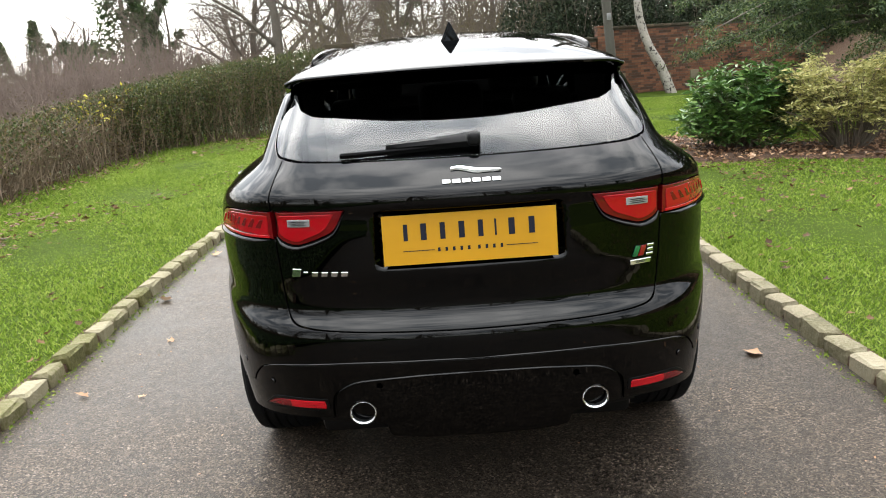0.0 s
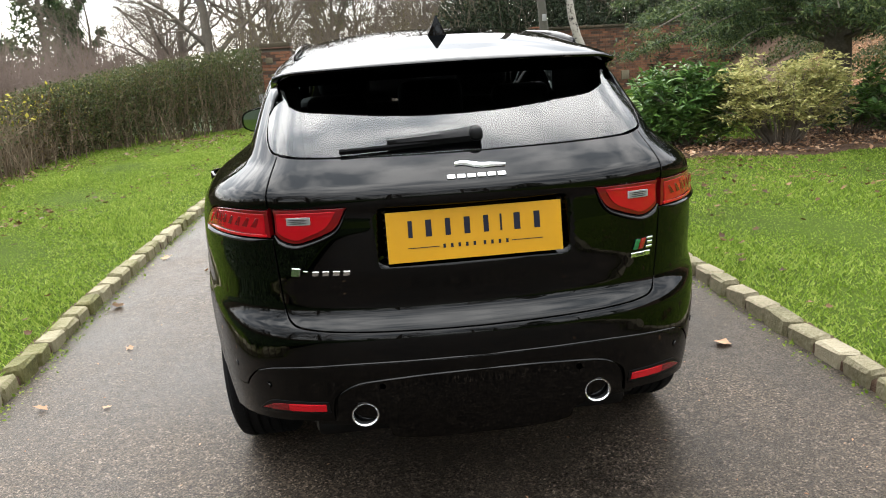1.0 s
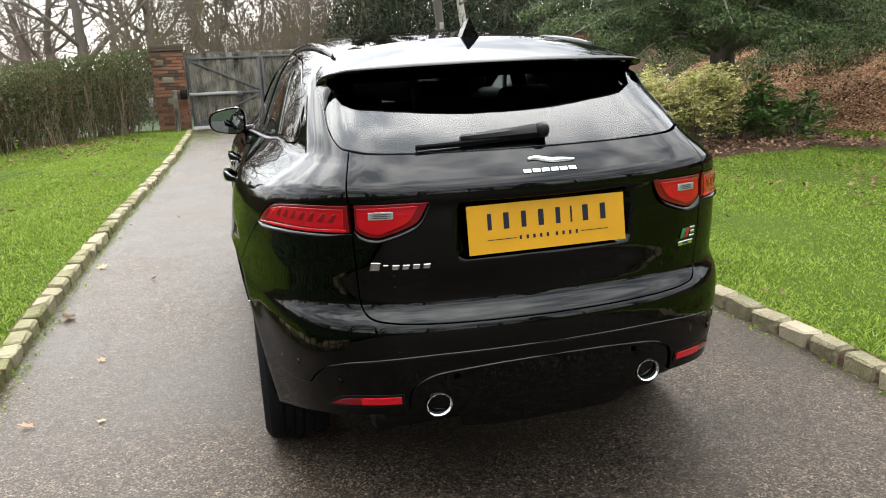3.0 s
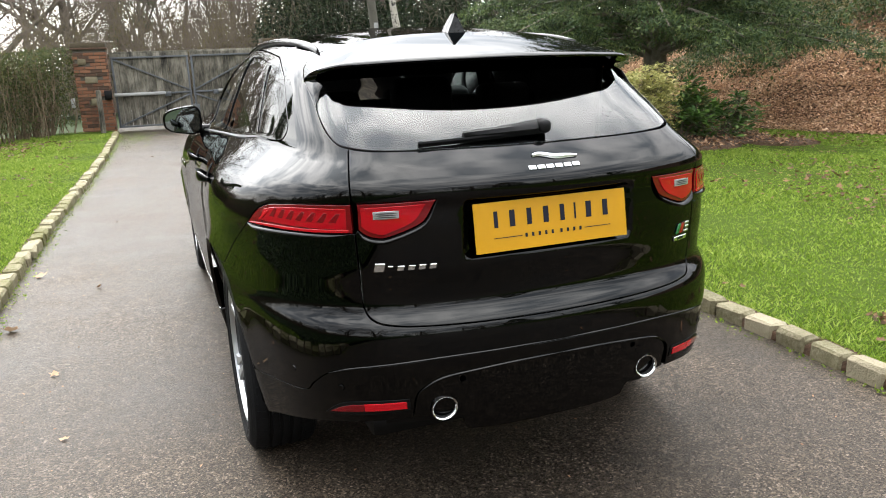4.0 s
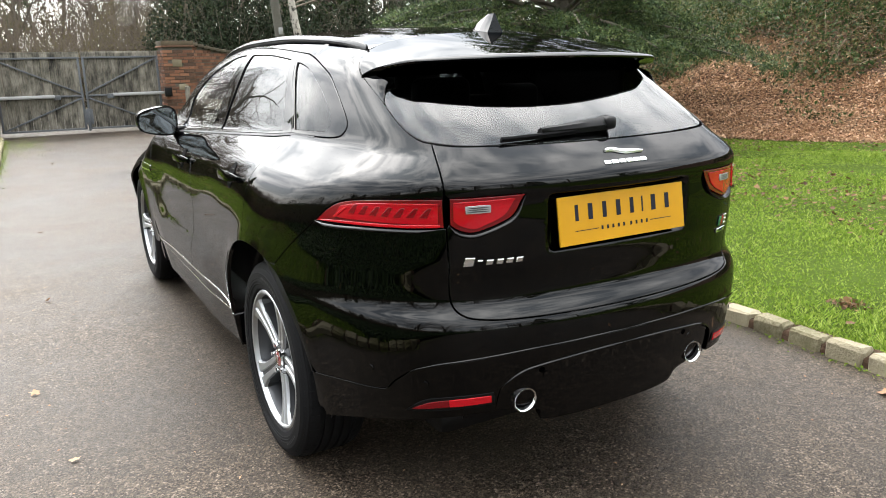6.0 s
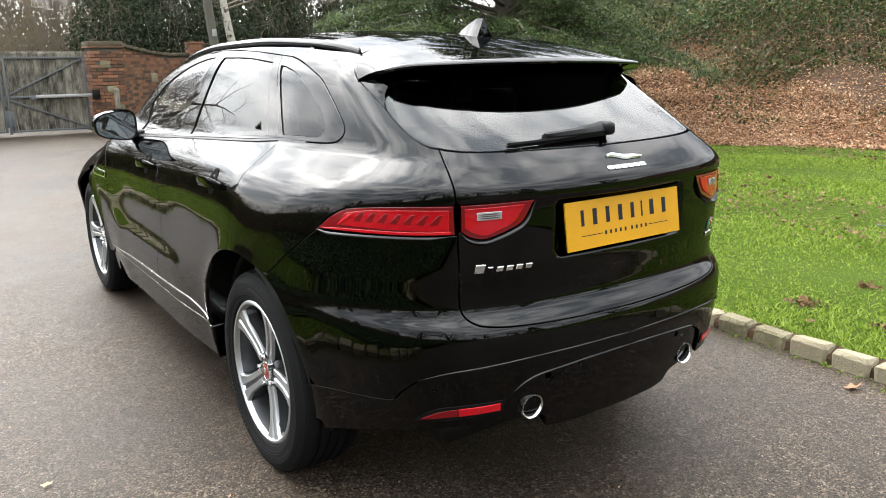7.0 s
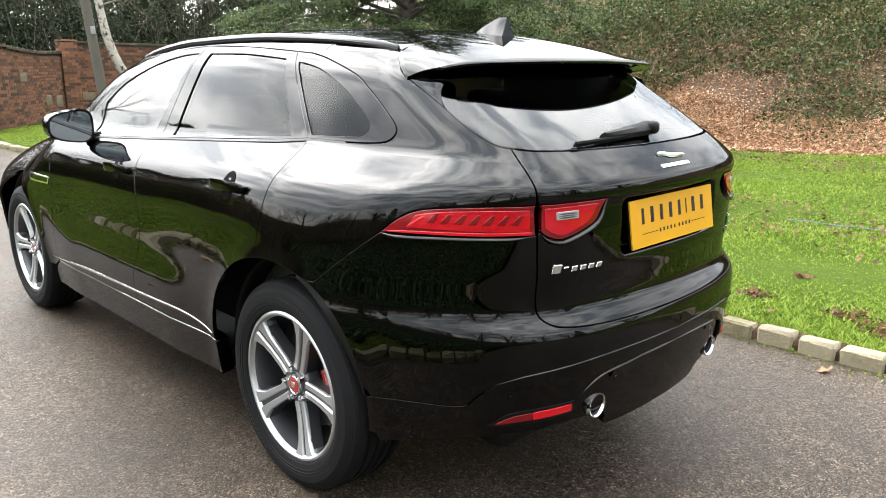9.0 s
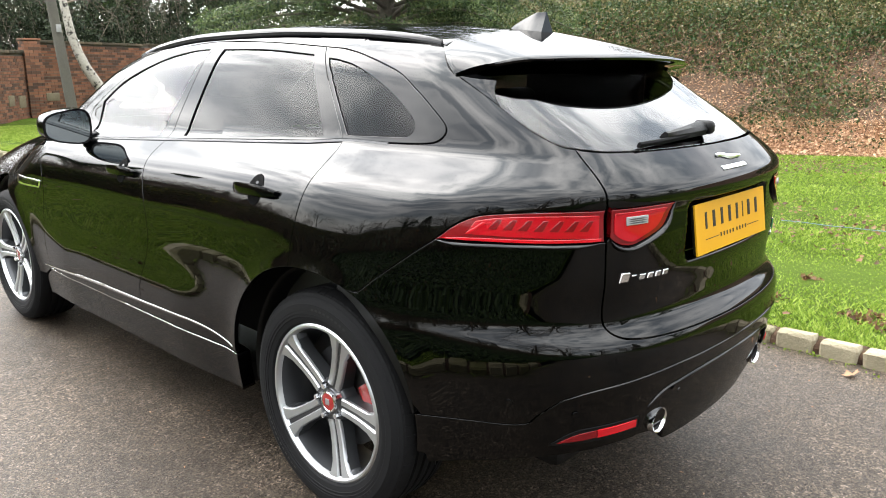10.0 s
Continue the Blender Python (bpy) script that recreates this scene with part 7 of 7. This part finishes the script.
# wheel wells and floor pan, dull black, seen in the arches and under the car
for hy in (1.0, 3.874):
    for sg in (-1, 1):
        rows = []
        for a in np.linspace(-8, 188, 30):
            c, s_ = math.cos(radians(a)), math.sin(radians(a))
            rows.append([(sg * x, hy + rr * c, 0.385 + rr * s_) for x, rr in ((0.845, 0.468), (0.84, 0.462), (0.83, 0.455), (0.60, 0.450), (0.58, 0.05))])
        grid_piece("wheel_well", rows, PLASTIC, car)
part("floor_pan", box_bm((1.10, 4.2, 0.10), (0, 2.4, 0.32), 0.03), PLASTIC, car)
part("rear_pan", box_bm((1.05, 0.50, 0.08), (0, 0.50, 0.475), 0.03), PLASTIC, car)
panel("rear_liner", loop([(-0.50, 0.36), (0.50, 0.36)], [(0.50, 0.36), (0.50, 0.62)], [(0.50, 0.62), (-0.50, 0.62)], [(-0.50, 0.62), (-0.50, 0.36)]), PLASTIC, off=-0.055, res=0.05)
for x in (-0.45, 0.45):
    part("sill_beam", box_bm((0.75, 1.8, 0.10), (x, 2.44, 0.31), 0.03), PLASTIC, car)
bm = bmesh.new()
bmesh.ops.create_cone(bm, cap_ends=True, segments=24, radius1=0.11, radius2=0.11, depth=0.75, matrix=Matrix.Rotation(radians(90), 4, "Y"))
bmesh.ops.translate(bm, vec=(0, 0.36, 0.475), verts=bm.verts)
part("silencer", bm, DARKMETAL, car)

# exhaust pipes
for sg in (-1, 1):
    def oval(y, k, ax_, az_):
        return [(sg * 0.372 + ax_ * math.cos(a), y + 0.02, 0.458 + az_ * math.sin(a)) for a in np.linspace(0, 2 * math.pi, 40, endpoint=False)]
    rows = [oval(0.105, 0, 0.040, 0.036), oval(0.075, 0, 0.042, 0.038), oval(0.058, 0, 0.0435, 0.040), oval(0.047, 0, 0.0425, 0.039), oval(0.048, 0, 0.0385, 0.035), oval(0.056, 0, 0.0365, 0.033)]
    tip = grid_piece("exhaust_tip", rows, CHROME, car, "oval polished exhaust tip", close=True, sharp=70)
    grid_piece("pipe_bore", [oval(0.056, 0, 0.0365, 0.033), oval(0.20, 0, 0.034, 0.030), oval(0.21, 0, 0.004, 0.004)], DARKMETAL, tip, close=True)

# plate
plate_rot = pose(0, 0.058, 1.016, -9.0, 0, 0)
bm = box_bm((0.524, 0.005, 0.150), (0, 0, 0), 0.0)
plate = part("rear_plate", bm, YELLOW, car, "yellow show plate with dark blue lettering bars", False)
plate.matrix_basis = plate_rot
# wide-set lettering shown as plain bars of its size
widths = (0.026, 0.036, 0.032, 0.036, 0.031, 0.012, 0.038, 0.036)
x0 = -0.205
for w_ in widths:
    part("lettering_bar", box_bm((w_ * 0.50, 0.001, 0.050), (x0 + w_ / 2, -0.0031, 0.022), 0.0), INK, plate, "", False)
    x0 += w_ + (0.41 - sum(widths)) / 7
for k in range(9):
    part("small_bar", box_bm((0.0075, 0.001, 0.012), (-0.094 + 0.0225 * k + (0.008 if k > 4 else 0), -0.0031, -0.034), 0.0), INK, plate, "", False)
for sg in (-1, 1):
    part("rule", box_bm((0.094, 0.001, 0.0022), (sg * 0.155, -0.0031, -0.034), 0.0), INK, plate, "", False)
part("plate_backing", box_bm((0.515, 0.012, 0.142), (0, 0.009, 0), 0.003), PLASTIC, plate)
part("handle_strip", box_bm((0.50, 0.05, 0.018), (0, 0.085, 1.117), 0.005), PLASTIC, car, "black tailgate handle over the plate")


def on_tail(s, z, off=0.0):
    """A frame on the skin at the tail: x to the right as one faces it, y up the skin, z outwards."""
    p = skin(*ring(np.array([s]), np.array([z])))
    n = Vector(slope(p)[0])
    r = Vector((0, 0, 1)).cross(n).normalized()
    u = n.cross(r)
    m = Matrix((r, u, n)).transposed().to_4x4()
    m.translation = Vector(p[0]) + n * off
    return m


def badge(name, parts_, s, z, mat, lab, shear=0.0):
    """Small raised bright bars on the tail that stand for a maker's writing."""
    m = on_tail(s, z)
    first = None
    for x, y, w_, h in parts_:
        bm = box_bm((w_, h, 0.005), (0, 0, 0), 0.0012, 1)
        for v in bm.verts:
            v.co.x += shear * v.co.y
        m2 = on_tail(s - x, z + y * m[2][1], 0.0015)
        bmesh.ops.transform(bm, matrix=m2, verts=bm.verts)
        ob = part(name if first is None else "badge_bar", bm, mat, car if first is None else first, lab if first is None else "", False)
        first = first or ob
    return first


badge("maker_badge", [(-0.075 + 0.030 * k, 0.0, 0.024, 0.015) for k in range(6)], -0.015, 1.180, SATIN, "row of bright chrome letter bars")
badge("model_badge", [(-0.066, 0.004, 0.030, 0.026), (-0.040, 0.006, 0.016, 0.005)] + [(-0.016 + 0.0255 * k, 0.0, 0.021, 0.015) for k in range(4)], 0.421, 0.917, CHROME, "row of slanted chrome letter bars", 0.25)
m = on_tail(-0.475, 0.918, 0.003)
for nm, xx, mat in (("green_mark", -0.013, GREENPAINT), ("red_mark", 0.008, REDPAINT)):
    bm = box_bm((0.018, 0.034, 0.005), (xx, 0, 0), 0.002)
    for v in bm.verts:
        v.co.x += 0.35 * v.co.y
    bmesh.ops.transform(bm, matrix=m, verts=bm.verts)
    part(nm, bm, mat, car)
badge("trim_badge", [(0.028, 0.0, 0.022, 0.010), (0.028, 0.014, 0.026, 0.008), (0.026, -0.014, 0.026, 0.008), (0.0, -0.034, 0.075, 0.016)], -0.478, 0.917, CHROME, "small chrome, green and red trim badge")
word = bpy.data.curves.new("lettering", "FONT")
word.body, word.size, word.extrude, word.align_x, word.align_y = "AWD", 0.0135, 0.0004, "CENTER", "CENTER"
word.materials.append(INK)
text = new("lettering", word)
text.parent = car
text.matrix_basis = on_tail(-0.478, 0.917 - 0.034 * on_tail(-0.478, 0.917)[2][1], 0.0046)
tagged(text, "dark raised lettering")
# the leaping emblem as a plain long bright shape
rows = []
for t in np.linspace(0, 1, 20):
    x = -0.072 + 0.150 * t
    mid = 0.0085 * math.cos(2.6 * t) + 0.006 * math.sin(9 * t) * (1 - t)
    hh = 0.002 + 0.0085 * math.sin(math.pi * min(1, 0.10 + 0.88 * t)) ** 0.8
    m2 = on_tail(-0.028 - x, 1.205 + 0.6 * mid, 0.002)
    rows.append([m2 @ Vector((0, -hh, 0)), m2 @ Vector((0, -hh * 0.5, 0.006)), m2 @ Vector((0, hh * 0.5, 0.006)), m2 @ Vector((0, hh, 0))])
grid_piece("emblem", [[tuple(q) for q in r] for r in rows], SATIN, car, "long bright chrome emblem", close=True, caps=True, sharp=20)

# the body turns out in a narrow ledge under the lamps, and in fine creases over the bumper
def bead(name, path, prof, parent):
    """A slim raised edge along a line on the tail; prof: (up, out) pairs."""
    for sg in (1, -1):
        rows = []
        pts = bend(path, 0.02)
        for i, (s_, z_) in enumerate(pts):
            k = min(1.0, 0.15 + 7 * min(i, len(pts) - 1 - i) / len(pts))
            rows.append([tuple(on_tail(sg * s_, z_ + a * k, b * k if b > 0 else b).translation) for a, b in prof])
        grid_piece(name, rows, PAINT, parent, close=True, caps=True, sharp=75)


LEDGE = ((0.003, -0.006), (-0.002, 0.0035), (-0.007, 0.0105), (-0.0105, 0.0118), (-0.0135, 0.0095), (-0.018, -0.004))
bead("lamp_ledge", LAMP_LOW[:-1] + [(0.550, 1.025)], LEDGE, bumper)
bead("lamp_ledge", INNER[1], LEDGE, tailgate)
CREASE = ((0.004, -0.003), (0.0022, 0.0022), (0.0, 0.0034), (-0.0025, 0.0022), (-0.004, -0.003))
bead("bumper_crease", [(0.64, 0.588), (0.556, 0.6165), (0.38, 0.6385), (0.2, 0.6425), (0.0, 0.6435)], CREASE, bumper)
bead("bumper_crease", [(0.409, 0.529), (0.377, 0.557), (0.335, 0.5745), (0.2, 0.5895), (0.0, 0.5955)], CREASE, bumper)

# rear wiper, parked along the foot of the window
m_piv = on_tail(-0.035, 1.275, 0.0)
piv = m_piv.translation
wiper = part("wiper_arm", box_bm((0.042, 0.066, 0.044), tuple(piv + m_piv.to_3x3() @ Vector((0, 0, 0.02))), 0.016, 3), PLASTIC, car, "black rear wiper with a covered arm")
rows = []
for t in np.linspace(0, 1, 14):
    s_, z_ = -0.045 + t * 0.28, 1.278 - 0.012 * t
    m2 = on_tail(s_, z_, 0.014 + 0.006 * (1 - t))
    h = 0.017 * (1 - t) + 0.011
    rows.append([tuple(m2 @ Vector((0, a * h, b))) for a, b in ((-1, -0.012), (-0.9, 0.008), (-0.3, 0.016), (0.5, 0.014), (1, 0.0), (1, -0.012))])
grid_piece("arm_cover", rows, PLASTIC, wiper, close=True, caps=True)
rows = []
for t in np.linspace(0, 1, 16):
    s_, z_ = 0.10 + t * 0.265, 1.264 - 0.010 * t
    m2 = on_tail(s_, z_, 0.014)
    rows.append([tuple(m2 @ Vector((0, a, b))) for a, b in ((-0.004, -0.012), (-0.005, 0.003), (0.0, 0.006), (0.005, 0.003), (0.004, -0.012))])
grid_piece("wiper_blade", rows, RUBBER, wiper, close=True, caps=True)

# door mirrors
for sg in (-1, 1):
    rows = []
    for t in np.linspace(0, 1, 16):
        y = 2.775 + 0.16 * t
        k = math.sqrt(max(0.0, 1 - max(0.0, (t - 0.25) / 0.75) ** 2.2)) if t > 0.25 else 1.0
        k = 0.25 + 0.75 * k
        ringp = []
        for j in range(28):
            a = 2 * math.pi * j / 28
            ex = 0.108 * (abs(math.cos(a)) ** 0.62) * (1 if math.cos(a) > 0 else -1)
            ez = 0.076 * (abs(math.sin(a)) ** 0.62) * (1 if math.sin(a) > 0 else -1)
            ez *= 1 - 0.22 * (ex / 0.108)
            ringp.append((sg * (0.937 + ex * k + 0.0), y, 1.192 + ez * k + 0.012 * t))
        rows.append(ringp)
    mir = grid_piece("door_mirror", rows, PAINT, car, "black door mirror on a short stalk", close=True, caps=True)
    rows = []
    for k in (1.0, 0.93, 0.9):
        ringp = []
        for j in range(28):
            a = 2 * math.pi * j / 28
            ex = 0.108 * (abs(math.cos(a)) ** 0.62) * (1 if math.cos(a) > 0 else -1)
            ez = 0.076 * (abs(math.sin(a)) ** 0.62) * (1 if math.sin(a) > 0 else -1)
            ez *= 1 - 0.22 * (ex / 0.108)
            ringp.append((sg * (0.937 + ex * k), 2.773 + (0.012 if k < 0.91 else 0.0), 1.192 + ez * k))
        rows.append(ringp)
    grid_piece("mirror_rim", rows, GLOSSBLACK, mir, close=True)
    v = [(p[0], 2.7722, p[2]) for p in rows[-1]]
    piece("mirror_glass", v, [tuple(range(len(v)))], MIRROR, mir, "mirror glass")
    part("mirror_stalk", box_bm((0.10, 0.07, 0.05), (sg * 0.822, 2.84, 1.135), 0.015, 3), GLOSSBLACK, mir)

# door handles; each finger bowl is a flat disc with its shade in the colour
for sg in (-1, 1):
    for yc, zc in ((1.285, 1.067), (2.318, 1.029)):
        def at(y, z, off):
            p = skin(*ring(np.array([(-sg) * (sz(0.9, y))]), np.array([z])))
            n = slope(p)[0]
            return p[0] + n * off, n
        rows = []
        for t in np.linspace(-1, 1, 18):
            p, n = at(yc + t * 0.120, zc - 0.004 * t, 0.034 * (1 - abs(t) ** 4) + 0.004)
            hz = 0.021 * (1 - abs(t) ** 6 * 0.6)
            u = np.array([0, 0, 1.0])
            rows.append([p + u * hz * a + n * b for a, b in ((-1, -0.006), (-0.9, 0.006), (0, 0.010), (0.9, 0.006), (1, -0.006))])
        h = grid_piece("door_handle", rows, GLOSSBLACK, car, "gloss black door handle", close=True, caps=True)
        rows = []
        for k, off in ((1.0, 0.0012), (0.9, 0.0016), (0.0, 0.0016)):
            rows.append([at(yc + 0.010 + 0.044 * k * math.cos(a), zc + 0.004 + 0.050 * k * math.sin(a), off)[0] for a in np.linspace(0, 2 * math.pi, 24, endpoint=False)])
        grid_piece("finger_bowl", rows, BOWLSHADE, h, "finger bowl as a flat disc with painted shade", close=True)
# side vents in the front wings
both("wing_vent", loop([(3.66, 0.900), (3.98, 0.902)], [(3.98, 0.902), (3.94, 0.862), (3.68, 0.862)], [(3.68, 0.862), (3.66, 0.900)]), CHROME, off=0.004, inset=0, thick=0.005)
both("wing_vent_insert", loop([(3.68, 0.893), (3.93, 0.895)], [(3.93, 0.895), (3.91, 0.872), (3.69, 0.872)], [(3.69, 0.872), (3.68, 0.893)]), GLOSSBLACK, off=0.0065, inset=0, thick=0.003)
# parking sensors in the bumper
for s_, z_ in ((0.74, 0.575), (0.60, 0.545), (0.30, 0.545), (-0.30, 0.545), (-0.60, 0.545), (-0.74, 0.575)):
    m2 = on_tail(s_, z_, 0.001)
    bm = bmesh.new()
    bmesh.ops.create_cone(bm, cap_ends=True, segments=20, radius1=0.0105, radius2=0.0095, depth=0.003, matrix=m2)
    part("parking_sensor", bm, GLOSSBLACK, car)


# cabin
def seat(x, y, wd=0.52):
    st = new("seat")
    st.parent = car
    st.location = (x, y, 0)
    tagged(st, "dark leather seat")
    part("cushion", box_bm((wd, 0.50, 0.16), (0, 0.20, 0.66), 0.05, 3), SEATCLOTH, st)
    part("backrest", box_bm((wd, 0.14, 0.64), (0, -0.14, 1.02), 0.055, 3, Matrix.Rotation(0, 4, "X")), SEATCLOTH, st)
    part("headrest", box_bm((min(wd, 0.28), 0.10, 0.19), (0, -0.20, 1.43 if wd < 1 else 1.33), 0.045, 3), SEATCLOTH, st)


seat(0.38, 2.35)
seat(-0.38, 2.35)
seat(0.0, 1.42, 1.24)
for x in (-0.40, 0.40):
    part("headrest", box_bm((0.26, 0.09, 0.15), (x, 1.24, 1.31), 0.04, 3), SEATCLOTH, car)
part("dashboard", box_bm((1.40, 0.42, 0.26), (0, 3.22, 0.95), 0.08, 3), SEATCLOTH, car, "dark dashboard")
bm = bmesh.new()
for_ring = [(0.385 + 0.18 * math.cos(a), 2.93 + 0.07 * math.sin(a), 1.02 + 0.165 * math.sin(a)) for a in np.linspace(0, 2 * math.pi, 40, endpoint=False)]
so = Soup()
so.tube(for_ring + for_ring[:1], [0.015] * 41, 8)
v, f = so.arrays()
bm.free()
steer = piece("steering_wheel", v, f, SEATCLOTH, car, "black steering wheel", True)
part("wheel_boss", box_bm((0.30, 0.05, 0.07), (0.385, 2.95, 1.02), 0.02, 2), SEATCLOTH, steer)
part("load_cover", box_bm((1.15, 0.70, 0.02), (0, 0.85, 1.08), 0.006, 2), SEATCLOTH, car, "black load cover behind the seats")
for sg in (-1, 1):
    part("cabin_side", box_bm((0.05, 2.9, 0.62), (sg * 0.74, 2.0, 0.76), 0.02, 2), SEATCLOTH, car)
part("headlining", box_bm((0.74, 1.70, 0.012), (0, 1.88, 1.565), 0.004, 1), SEATCLOTH, car)
# boxes added behind the quarter windows, to block light streaks in the cabin
for sg in (-1, 1):
    part("light_blocker", box_bm((0.03, 0.60, 0.40), (sg * 0.575, 1.00, 1.25), 0.010, 1), SEATCLOTH, car, "added dark box that blocks light in the rear of the cabin")
